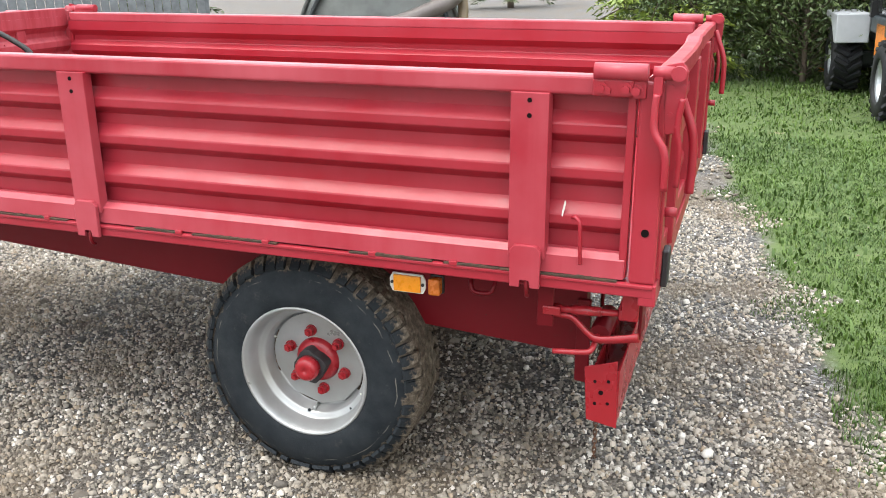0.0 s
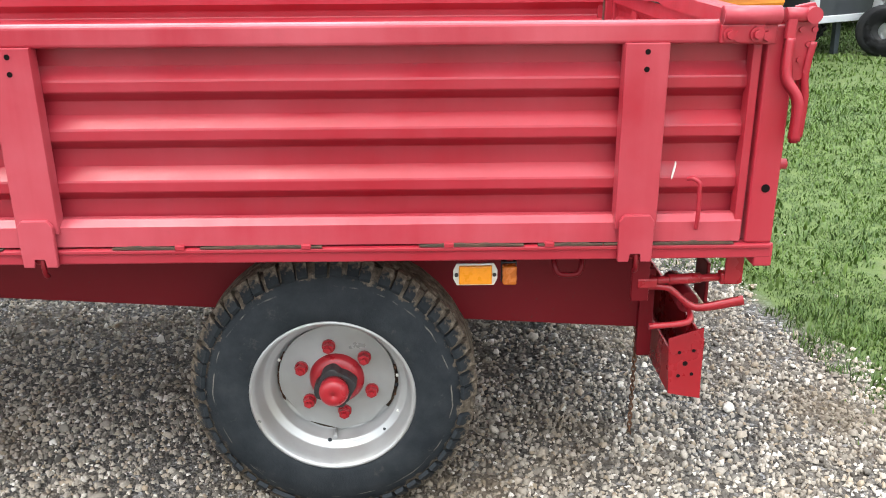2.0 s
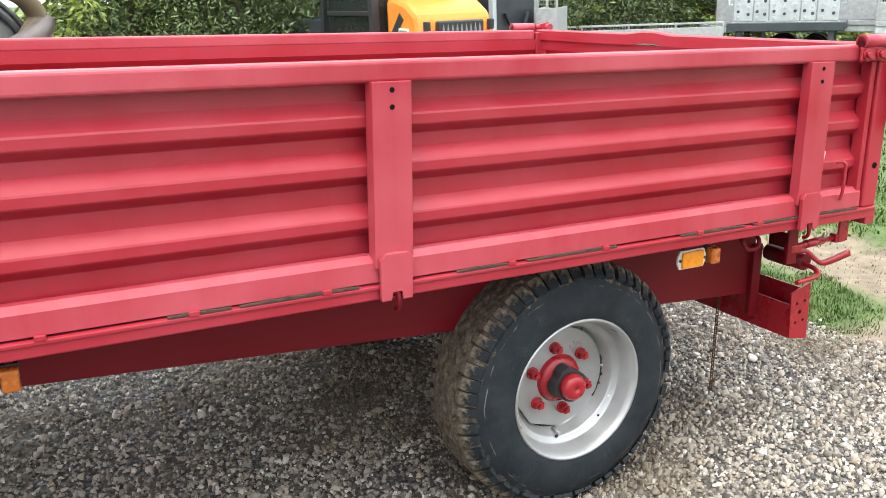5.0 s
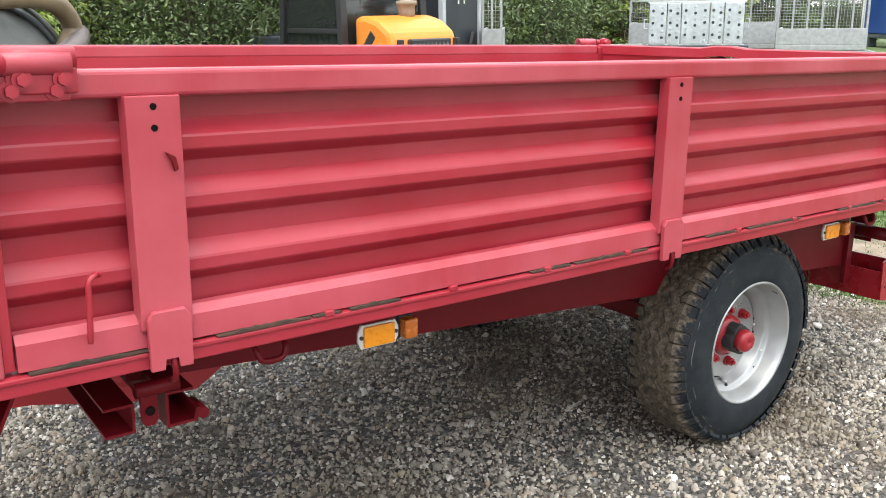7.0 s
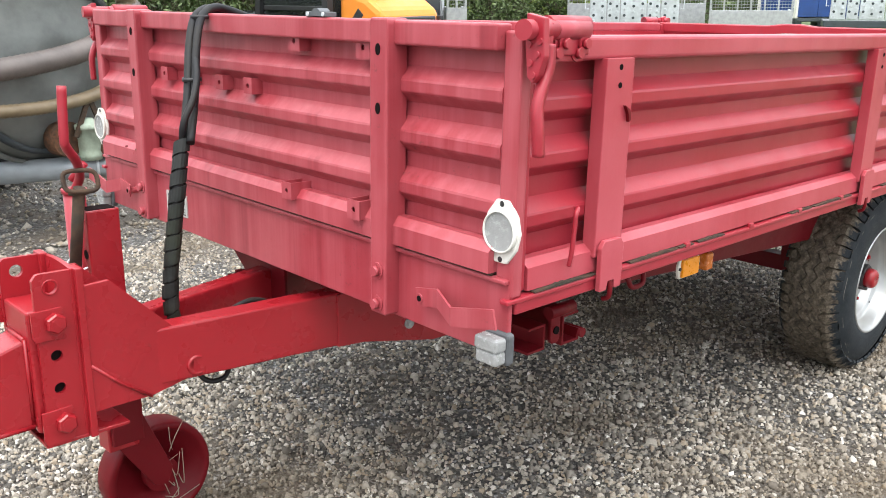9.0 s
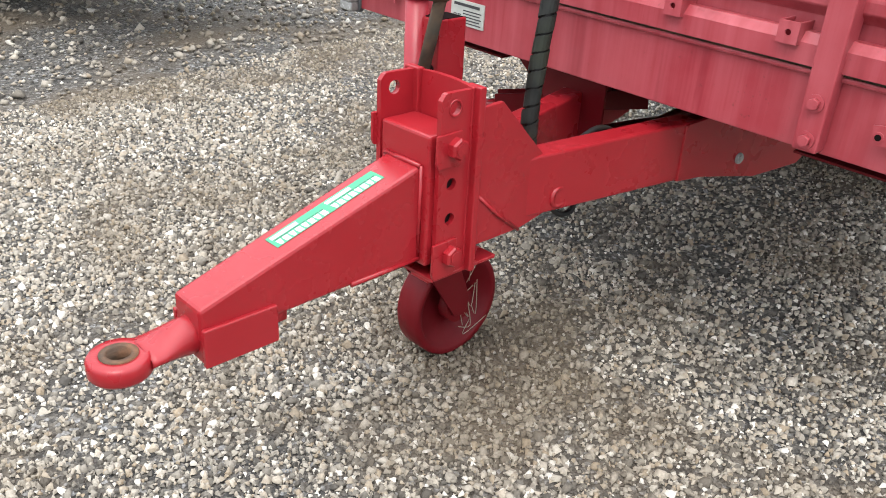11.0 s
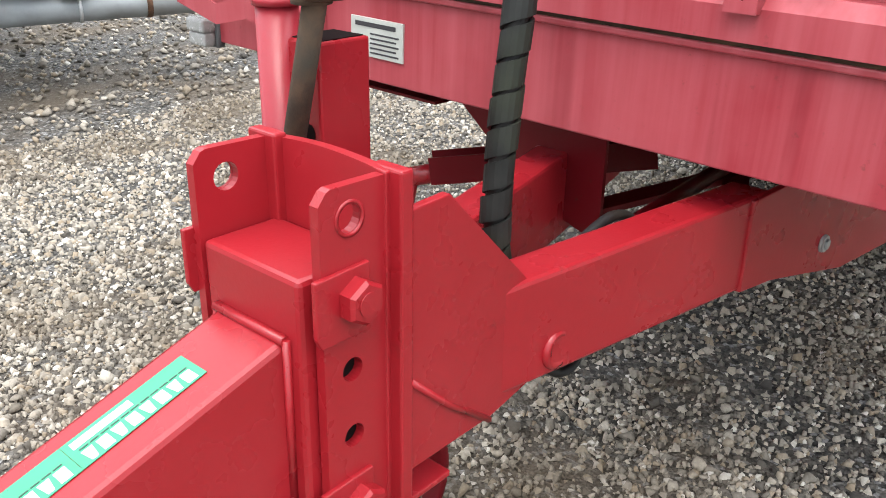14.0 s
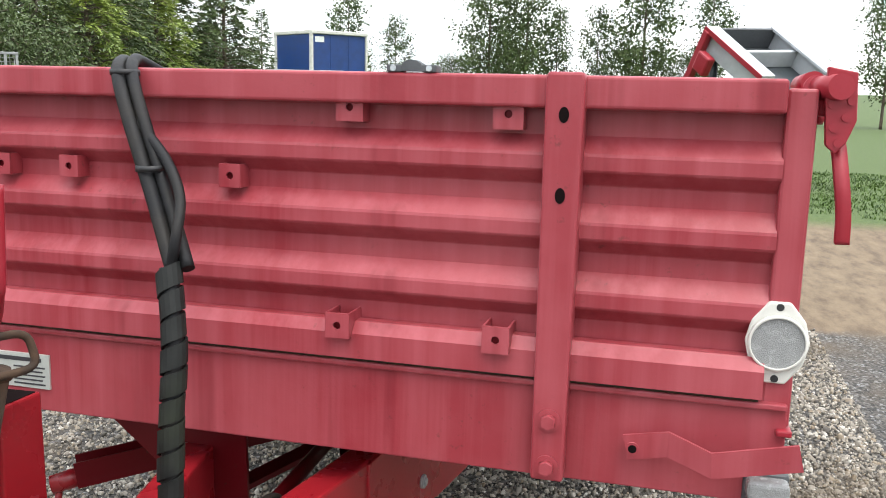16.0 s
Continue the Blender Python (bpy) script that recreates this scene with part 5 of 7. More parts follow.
drawbar = part("drawbar", prism(B(), [(-4.262, 0.660), (-4.185, 0.663), (-4.035, 0.512), (-3.955, 0.430), (-3.955, 0.372), (-4.06, 0.354), (-4.10, 0.345), (-4.262, 0.345)], "y", 2.888, 2.900, 0.002), RED_NEW, trailer, "glossy red welded drawbar with a bolted height block")
part("cheek_plate", twin(prism(B(), [(-4.262, 0.660), (-4.185, 0.663), (-4.035, 0.512), (-3.955, 0.430), (-3.955, 0.372), (-4.06, 0.354), (-4.10, 0.345), (-4.262, 0.345)], "y", 2.888, 2.900, 0.002)), RED_NEW, drawbar)
for k, f in enumerate((lambda bm: bm, twin)):
    bm = B()
    a, b = Vector((-4.14, 2.934, 0.0)), Vector((-3.545, 2.816, 0.0))
    ring = []
    for p, lo, hi in ((a, 0.365, 0.512), (b, 0.374, 0.530)):
        ring.append([bm.verts.new((p.x, p.y + d, z)) for d, z in ((-0.034, lo), (0.034, lo), (0.034, hi), (-0.034, hi))])
    for i in range(4):
        j = (i + 1) % 4
        bm.faces.new((ring[0][i], ring[0][j], ring[1][j], ring[1][i]))
    bm.faces.new(ring[0][::-1])
    bm.faces.new(ring[1])
    bmesh.ops.recalc_face_normals(bm, faces=bm.faces)
    bmesh.ops.bevel(bm, geom=list(bm.edges), offset=0.006, segments=2, affect="EDGES", profile=0.5)
    part("arm", f(bm), RED_NEW, drawbar)
    bm = prism(B(), [(-3.60, 0.524), (-3.3, 0.56), (-3.02, 0.60), (-3.02, 0.42), (-3.12, 0.345), (-3.30, 0.335), (-3.52, 0.372), (-3.60, 0.372)], "y", 0.0, 0.012, 0.002)
    for v in bm.verts:
        v.co.y += 2.777 - 0.198 * (v.co.x + 3.545)
    part("arm_plate", f(bm), RED_NEW, drawbar)
    part("plug_weld", f(revolve(B(), [(0.001, 2.8715), (0.017, 2.8712), (0.021, 2.8668), (0.027, 2.8672), (0.029, 2.880), (0.001, 2.880)], (-3.985, 0, 0.400), "y", 24)), RED_NEW, drawbar)
    bm = rod(B(), (-3.376, 2.746, 0.401), (-3.376, 2.741, 0.401), 0.016, 20)
    hexhead(bm, (-3.376, 2.741, 0.401), (0, -1, 0), 0.010, 0.004)
    part("zinc_bolt", f(bm), MESHGREY, drawbar)
    # ears of the height block; the far one stands a little further forward
    def f(bm, side=k):
        if side:
            bmesh.ops.translate(twin(bm), verts=bm.verts, vec=(-0.017, 0, 0.006))
        return bm

    out = [(-4.352, 0.285), (-4.262, 0.285), (-4.250, 0.300), (-4.250, 0.700), (-4.336, 0.702), (-4.342, 0.700), (-4.352, 0.688)]
    ear = part("ear_plate", f(holed(B(), out, [(-4.314, 0.668, 0.0155, 1.0), (-4.315, 0.504, 0.0135, 1.0), (-4.315, 0.424, 0.0135, 1.0)], "y", 2.902, 2.914)), RED_NEW, drawbar)
    part("ear_flange", f(box(B(), -4.262, -4.244, 2.884, 2.93, 0.285, 0.705, 0.003)), RED_NEW, drawbar)
    part("hole_rim", f(revolve(B(), [(0.015, 2.9005), (0.019, 2.9005), (0.019, 2.904), (0.015, 2.904)], (-4.314, 0, 0.668), "y", 20)), RED_NEW, ear)
    for z in (0.504, 0.424):
        part("hole_shade", f(rod(B(), (-4.315, 2.9155, z), (-4.315, 2.9142, z), 0.0165, 16)), DARK, ear)
    for z, lo, hi in ((0.586, 0.545, 0.618), (0.340, 0.290, 0.374)):
        part("bolt_pad", f(prism(B(), [(-4.364, lo + 0.012), (-4.358, lo), (-4.300, lo), (-4.294, lo + 0.010), (-4.294, hi + 0.002), (-4.364, hi)], "y", 2.896, 2.903, 0.0015)), RED_NEW, ear)
        bm = B()
        rod(bm, (-4.314, 2.896, z), (-4.314, 2.881, z), 0.0245, 6)
        rod(bm, (-4.314, 2.881, z), (-4.314, 2.877, z), 0.0245, 6, 0.0205)
        for fc in bm.faces:
            fc.smooth = False
        part("bolt", f(bm), RED_NEW, ear)
        part("bolt_tip", f(rod(B(), (-4.314, 2.877, z), (-4.314, 2.8755, z), 0.013, 14)), RED_NEW, ear)
    # weld where the lower plate meets the cheek
    part("weld", f(sweep(B(), [(-4.246, 2.887, 0.464), (-4.18, 2.886, 0.402), (-4.105, 2.886, 0.345)], circle(0.0045, 6))), RED_NEW, drawbar)
# back plate with a hollow worn top edge
out = [(2.90, 0.30), (2 * DC - 2.90, 0.30)] + [(2 * DC - 2.90 + (5.80 - 2 * DC) * k / 8, 0.703 + 0.006 * math.sin(math.pi * k / 8)) for k in range(9)]
part("back_plate", prism(B(), out, "x", -4.268, -4.256, 0.002), RED_NEW, drawbar)
part("foot_plate", box(B(), -4.36, -4.16, 2.90, 2 * DC - 2.90, 0.283, 0.292, 0.002), RED_NEW, drawbar)
part("height_block", box(B(), -4.368, -4.270, 2.9165, 2 * DC - 2.916, 0.318, 0.614, 0.006), RED_NEW, drawbar)
bm = B()
rings = []
for x, lo, hi, w in ((-4.345, 0.330, 0.5527, 0.055), (-4.885, 0.345, 0.385, 0.047)):
    rings.append([bm.verts.new((x, DC + d * w, z)) for d, z in ((-1, lo), (1, lo), (1, hi), (-1, hi))])
rings[1][0].co.z = rings[1][1].co.z = 0.315
for i in range(4):
    j = (i + 1) % 4
    bm.faces.new((rings[0][i], rings[0][j], rings[1][j], rings[1][i]))
bm.faces.new(rings[0][::-1])
bm.faces.new(rings[1])
bmesh.ops.recalc_face_normals(bm, faces=bm.faces)
bmesh.ops.bevel(bm, geom=list(bm.edges), offset=0.007, segments=2, affect="EDGES", profile=0.5)
tongue = part("tongue", bm, RED_NEW, drawbar, "tapered red box tongue")
for f in (lambda bm: bm, twin):
    part("weld", f(sweep(B(), [(-4.371, DC - 0.054, 0.335), (-4.371, DC - 0.057, 0.548)], circle(0.005, 6))), RED_NEW, tongue)
    part("weld", f(sweep(B(), [(-4.37, DC - 0.056, 0.333), (-4.55, DC - 0.053, 0.328)], circle(0.006, 6))), RED_NEW, tongue)
    part("lower_cheek", f(box(B(), -4.885, -4.728, DC - 0.058, DC - 0.046, 0.268, 0.348, 0.003)), RED_NEW, tongue)
part("weld", sweep(B(), [(-4.372, DC - 0.057, 0.546), (-4.372, DC + 0.057, 0.546)], circle(0.006, 6)), RED_NEW, tongue)
part("nose_block", box(B(), -4.883, -4.74, DC - 0.046, DC + 0.046, 0.272, 0.330, 0.004), RED_NEW, tongue)
part("lock_nut", rod(B(), (-4.74, DC - 0.02, 0.312), (-4.70, DC - 0.02, 0.312), 0.026, 6), RED_NEW, tongue)
eye_z = 0.318
bm = B()


def eye_section(t):
    k = min(1.0, max(0.0, (t - 0.35) / 0.45))
    w, h = 0.037 + 0.014 * k, 0.037 - 0.019 * k
    return [(w * math.cos(2 * math.pi * i / 20), h * math.sin(2 * math.pi * i / 20)) for i in range(20)]


sweep(bm, [(-4.86 - 0.012 * k, DC, eye_z - 0.0005 * k) for k in range(11)], eye_section)
eye = part("towing_eye", bm, RED_NEW, drawbar, "red forged towing eye with a worn steel bush")
part("eye_ring", revolve(B(), [(0.024, -0.019), (0.052, -0.019), (0.057, -0.012), (0.057, 0.012), (0.052, 0.019), (0.024, 0.019)], (-5.018, DC, eye_z - 0.008), "z", 40), RED_NEW, eye)
part("steel_bush", revolve(B(), [(0.0215, -0.021), (0.034, -0.021), (0.034, 0.021), (0.0215, 0.021)], (-5.018, DC, eye_z - 0.008), "z", 32), RUSTY, eye)

# stickers on the tongue: green with white lettering shown as plain bars
slope = math.atan2(0.548 - 0.385, 4.885 - 4.36)
ON = Matrix.Translation((-4.36, DC, 0.5482)) @ Matrix.Rotation(-slope, 4, "Y")


def on_tongue(bm):
    bmesh.ops.transform(bm, matrix=ON, verts=bm.verts)
    return bm


# lengths run back along the tongue from its upper end, y across it
for start in (-0.080, -0.217):
    s_ = part("sticker", on_tongue(box(B(), start - 0.1366, start, -0.018, 0.026, 0.0004, 0.0012)), GREEN, tongue, "green and white sticker")
    bm = B()
    for j in range(8):
        x1 = start - 0.008 - 0.0155 * j
        lean_ = 0.0025 if j % 2 else 0.0
        prism(bm, [(x1 - 0.0115 + lean_, -0.0155), (x1 - lean_, -0.0155), (x1, 0.0015), (x1 - 0.0115, 0.0015)], "z", 0.0011, 0.0017)
    part("sticker_print", on_tongue(bm), STICKER_WHITE, s_)
    part("sticker_print", on_tongue(box(B(), start - 0.130, start - 0.066, 0.0105, 0.0205, 0.0011, 0.0017)), STICKER_WHITE, s_)
    bm = B()
    for j in range(11):
        box(bm, start - 0.008 - 0.011 * j - 0.009, start - 0.008 - 0.011 * j, 0.0050, 0.0066, 0.0011, 0.0017)
    part("sticker_print", on_tongue(bm), STICKER_INK, s_)

# X brace, pipe and U channel seen between the arms
for a, b in (((-3.50, 2.86, 0.40), (-2.9, 3.10, 0.44)), ((-3.50, 3.12, 0.40), (-2.9, 2.88, 0.44))):
    part("cross_brace", sweep(B(), [a, b], flat(0.05, 0.012), smooth=False), RED_DARK, drawbar)
part("pipe", rod(B(), (-3.93, 2.965, 0.43), (-3.1, 2.99, 0.46), 0.016, 12), RED_DARK, drawbar)
part("pipe_union", rod(B(), (-3.95, 2.963, 0.43), (-3.89, 2.967, 0.432), 0.024, 6), RED_NEW, drawbar)
out = [(0.03, 0.03), (0.03, -0.03), (-0.03, -0.03), (-0.03, 0.03), (-0.025, 0.03), (-0.025, -0.025), (0.025, -0.025), (0.025, 0.03)]
part("side_channel", sweep(B(), [(-3.50, 3.53, 0.385), (-3.24, 3.14, 0.45)], out, smooth=False), RED_DARK, trailer)
part("channel_pin", rod(B(), (-3.53, 3.575, 0.36), (-3.48, 3.50, 0.38), 0.022, 12), RED_NEW, trailer)
part("channel_pin_tail", rod(B(), (-3.52, 3.56, 0.36), (-3.53, 3.57, 0.27), 0.008, 8), RED_NEW, trailer)
part("front_gusset", prism(B(), [(3.05, 0.60), (3.40, 0.60), (3.18, 0.42), (3.05, 0.38)], "x", -3.60, -3.59, 0.001), RED_DARK, trailer)

AXES = pose(0, 2.045, 1.0, -1.25) @ pose(0, -2.045, -1.0)
# hydraulic hoses over the headboard
wrap_path = smooth_path([(-3.916, 3.010, 0.970), (-3.948, 2.985, 0.86), (-3.970, 2.981, 0.74), (-3.990, 2.975, 0.63), (-3.995, 2.970, 0.53), (-3.968, 2.963, 0.455)], 14)
top_a = smooth_path([(-3.16, 3.20, 1.00), (-3.21, 3.20, 1.125), (-3.294, 3.20, 1.180), (-3.40, 3.205, 1.222), (-3.55, 3.22, 1.262), (-3.66, 3.238, 1.300), (-3.715, 3.225, 1.303), (-3.765, 3.198, 1.275), (-3.81, 3.150, 1.20), (-3.86, 3.080, 1.08), (-3.918, 3.010, 0.965)], 6)
top_a = [p + Vector((0, -0.010 * min(1, i / 6), 0)) for i, p in enumerate(top_a)]
hose = part("hydraulic_hose", sweep(B(), top_a, circle(0.0125, 12)), HOSE, trailer, "black hydraulic hoses in spiral wrap hanging from the headboard")
top_b = [p + Vector((0.010, -0.020, 0.004)) for p in top_a]
part("hose_line", sweep(B(), top_b, circle(0.0110, 12)), HOSE, hose)
loop = smooth_path([(-3.800, 3.135, 1.20), (-3.835, 3.060, 1.14), (-3.875, 3.010, 1.08), (-3.915, 2.995, 1.02), (-3.917, 3.008, 0.960)], 6)
part("hose_loop", sweep(B(), loop, circle(0.009, 8)), HOSE, hose)
part("hose_core", sweep(B(), wrap_path, circle(0.015, 12)), HOSE, hose)
part("hose_end", sweep(B(), smooth_path([(-3.90, 2.93, 0.50), (-3.80, 2.915, 0.54), (-3.72, 2.92, 0.50), (-3.76, 2.945, 0.43), (-3.88, 2.96, 0.43)], 6), circle(0.008, 8)), HOSE, hose)
part("hose_drop", sweep(B(), smooth_path([(-3.965, 2.915, 0.385), (-3.955, 2.900, 0.362), (-3.930, 2.893, 0.350), (-3.895, 2.893, 0.356), (-3.872, 2.91, 0.385)], 5), circle(0.007, 8)), HOSE, hose)
bm = B()
turns = 13
lens_ = [0.0]
for p, q in zip(wrap_path, wrap_path[1:]):
    lens_.append(lens_[-1] + (q - p).length)
total = lens_[-1]


def along(s):
    s = min(max(s, 0), total)
    for i in range(len(wrap_path) - 1):
        if lens_[i + 1] >= s:
            k = (s - lens_[i]) / (lens_[i + 1] - lens_[i] + 1e-9)
            return wrap_path[i].lerp(wrap_path[i + 1], k)
    return wrap_path[-1]


STEPS = turns * 16
prev = None
for i in range(STEPS + 1):
    a = 2 * math.pi * i / 16
    s0 = total * i / STEPS
    w = total / turns * 0.86
    way = (along(s0 + 0.02) - along(s0 - 0.02)).normalized()
    u = way.cross(Vector((0, 1, 0))).normalized()
    v = way.cross(u)
    r = 0.0205 + 0.001 * math.sin(1.7 * a)
    out_dir = u * math.cos(a) + v * math.sin(a)
    base = along(s0)
    ring = [bm.verts.new(base - way * w / 2 + out_dir * r), bm.verts.new(base + way * w / 2 + out_dir * r),
            bm.verts.new(base + way * w / 2 + out_dir * (r - 0.005)), bm.verts.new(base - way * w / 2 + out_dir * (r - 0.005))]
    if prev:
        for k in range(4):
            fc = bm.faces.new((prev[k], prev[(k + 1) % 4], ring[(k + 1) % 4], ring[k]))
    prev = ring
part("spiral_wrap", bm, WRAP, hose, "black spiral hose wrap with green algae")
for z, p in ((1.28, top_a[41]), (1.12, top_a[52])):
    bm = B()
    revolve(bm, [(0.022, -0.005), (0.0255, -0.005), (0.0255, 0.005), (0.022, 0.005)], p + Vector((0.005, -0.010, 0.0)), "z", 20)
    part("cable_tie", bm, BLACK, hose)

# parking jack with its little wheel
jack = part("parking_jack", prism(B(), [(-4.118, 3.165), (-4.030, 3.165), (-4.030, 3.235), (-4.118, 3.235)], "z", 0.10, 0.790, 0.004), RED_NEW, trailer, "red parking jack with a crank handle and a steel wheel")
part("jack_mouth", box(B(), -4.112, -4.036, 3.171, 3.229, 0.785, 0.7912), DARK, jack)
for z in (0.671, 0.535):
    part("hole", rod(B(), (-4.1192, 3.190, z), (-4.11, 3.190, z), 0.013, 14), DARK, jack)
part("spindle_tube", rod(B(), (-4.112, 3.250, 0.16), (-4.112, 3.250, 0.830), 0.028, 20), RED, jack)
part("tube_cap", rod(B(), (-4.112, 3.250, 0.828), (-4.112, 3.250, 0.840), 0.032, 20), RED, jack)
part("crank_handle", sweep(B(), smooth_path([(-4.112, 3.245, 0.835), (-4.110, 3.205, 0.875), (-4.135, 3.150, 0.925), (-4.172, 3.108, 0.970), (-4.178, 3.098, 1.000), (-4.172, 3.098, 1.118)], 6), circle(0.0118, 12)), RED, jack)
part("crank_stub", rod(B(), (-4.112, 3.262, 0.86), (-4.080, 3.240, 0.905), 0.010, 8), RED, jack)
pin = part("rusty_pin", rod(B(), (-4.138, 3.140, 0.86), (-4.150, 3.190, 0.640), 0.0150, 14), RUST, jack, "rusty steel locking pin")
part("pin_head", revolve(B(), [(0.001, -0.004), (0.025, -0.004), (0.025, 0.004), (0.001, 0.004)], (-4.136, 3.153, 0.845), "z", 18), RUST, pin)
ring = []
for k in range(25):
    a = 2 * math.pi * k / 24
    e = 0.55
    cu = math.copysign(abs(math.cos(a)) ** e, math.cos(a))
    su = math.copysign(abs(math.sin(a)) ** e, math.sin(a))
    ring.append((-4.137 + 0.038 * cu, 3.130 - 0.013 * cu + 0.008 * su, 0.878 + 0.026 * su))
part("pin_ring", sweep(B(), ring, circle(0.006, 8), closed_ends=False), RUST, pin)
part("lynch_clip", sweep(B(), smooth_path([(-4.145, 3.235, 0.655), (-4.175, 3.215, 0.632), (-4.178, 3.19, 0.625), (-4.155, 3.165, 0.635), (-4.13, 3.155, 0.645)], 4), circle(0.003, 6)), ZINC, pin)
JX, JY, JZ, JR = -3.955, 3.250, -0.040, 0.160
wheel = part("jack_wheel", revolve(B(), [(0.05, -0.016), (0.128, -0.014), (0.136, -0.040), (JR - 0.006, -0.044), (JR, -0.036), (JR, 0.036), (JR - 0.006, 0.044), (0.136, 0.040), (0.128, 0.014), (0.05, 0.016)], (JX, JY, JZ), "y", 48), RED_DARK, jack, "scuffed red steel jack wheel")
part("wheel_hub", rod(B(), (JX, JY - 0.05, JZ), (JX, JY + 0.05, JZ), 0.052, 20), RED_DARK, wheel)
for d in (-0.056, 0.056):
    part("fork_arm", prism(B(), [(-4.10, 0.24), (-4.03, 0.24), (JX + 0.03, JZ + 0.02), (JX + 0.01, JZ - 0.03), (JX - 0.03, JZ - 0.02), (-4.10, 0.12)], "y", JY + d - 0.004, JY + d + 0.004, 0.002), RED_DARK, jack)
part("fork_bridge", box(B(), -4.11, -4.02, 3.15, JY + 0.06, 0.12, 0.25, 0.004), RED_DARK, jack)
part("jack_mount", box(B(), -4.12, -4.00, 3.08, 3.168, 0.36, 0.48, 0.004), RED_NEW, jack)
rnd = random.Random(3)
for k in range(9):
    x, z = JX + rnd.uniform(-0.02, 0.06), JZ + rnd.uniform(-0.08, 0.08)
    pts = smooth_path([(x, JY - 0.046, z), (x + rnd.uniform(-0.05, 0.05), JY - 0.058, z + rnd.uniform(-0.06, 0.06)), (x + rnd.uniform(-0.07, 0.07), JY - 0.050, z + rnd.uniform(-0.09, 0.09))], 4)
    part("straw", sweep(B(), pts, circle(0.0013, 5)), TIMBER, wheel)
AXES = None

# ---------------------------------------------------------------- trees


def leaves(points, ways, length, width, spread, mat, name, parent):
    """One crown: a small pointed leaf or spray at every point, along its way."""
    n = len(points)
    ways = ways + rng.normal(0, spread, (n, 3))
    ways /= np.linalg.norm(ways, axis=1, keepdims=True)
    side = np.cross(ways, rng.normal(0, 1, (n, 3)))
    side /= np.linalg.norm(side, axis=1, keepdims=True)
    ln = length * rng.uniform(0.6, 1.4, (n, 1))
    wd = width * rng.uniform(0.6, 1.4, (n, 1))
    v = np.stack([points, points + ways * ln * 0.5 + side * wd, points + ways * ln, points + ways * ln * 0.45 - side * wd], 1)
    f = np.arange(4 * n).reshape(n, 4)
    ob = raw_mesh(name, v.reshape(-1, 3), f, mat)
    ob.parent = parent
    return ob


def tree(name, label, height, reach, n_branch, per, mat, leaf=(0.14, 0.022), droop=0.5, low=0.05, shape="cone", trunk_r=0.09):
    """Trunk, limbs and a crown of many small sprays with an uneven outline."""
    root = thing(name, Matrix.Translation((0, 0, -50)), label, "tree")
    bm = B()
    lean = [(0.05 * height * rng.normal() * k * k * 0.3, 0.05 * height * rng.normal() * k * k * 0.3, height * k) for k in (0, 0.33, 0.66, 1.0)]
    path = smooth_path(lean, 5)
    sweep(bm, path, lambda t: circle(trunk_r * (1 - 0.92 * t) + 0.004, 7))
    pts, ways = [], []
    for i in range(n_branch):
        k = low + (0.99 - low) * (i + rng.uniform(0, 1)) / n_branch
        a = i * 2.4 + rng.uniform(-0.5, 0.5)
        if shape == "cone":
            L = reach * (1 - k) ** 0.8 * rng.uniform(0.6, 1.15) + 0.12
        else:
            L = reach * math.sin(math.pi * min(0.98, 0.12 + 0.86 * k)) ** 0.7 * rng.uniform(0.45, 1.15) + 0.1
        o = np.array(path[min(len(path) - 1, int(k * (len(path) - 1)))])
        o[2] = height * k
        up = 0.25 if shape == "cone" else 0.7
        d = np.array([math.cos(a), math.sin(a), up])
        end = o + d * L - np.array([0, 0, droop * L * 0.6])
        mid_ = o + d * L * 0.5
        sweep(bm, [o, mid_, end], lambda t: circle(trunk_r * 0.22 * (1 - 0.85 * t), 3), closed_ends=False)
        m = max(6, int(per * (0.25 + L / reach)))
        s = rng.uniform(0.12, 1.0, m) ** 0.75
        p = np.outer((1 - s) ** 2, o) + np.outer(2 * s * (1 - s), mid_) + np.outer(s * s, end)
        w = np.tile(d, (m, 1))
        w[:, 2] -= droop * 1.4 * s
        out = np.array([-math.sin(a), math.cos(a), 0.0])
        sgn = rng.choice([-1.0, 1.0], m)
        if shape == "cone":
            p += np.outer(sgn * rng.uniform(0, 0.30, m) * L * (1.1 - s), out) + rng.normal(0, 0.035 * reach, (m, 3)) * np.array([1, 1, 0.6])
            w += np.outer(sgn * 0.8, out)
        else:
            # loose clumps of leaves that hang every way
            heart = p[rng.integers(0, m, 5)]
            pick = rng.integers(0, 5, m)
            p = 0.35 * p + 0.65 * heart[pick] + rng.normal(0, 0.11 * reach, (m, 3))
            w = rng.normal(0, 1.0, (m, 3)) + np.array([0, 0, -0.5])
        pts.append(p)
        ways.append(w)
    part("trunk", bm, BARK, root)
    leaves(np.concatenate(pts), np.concatenate(ways), leaf[0], leaf[1], 0.35, mat, "crown", root)
    return root


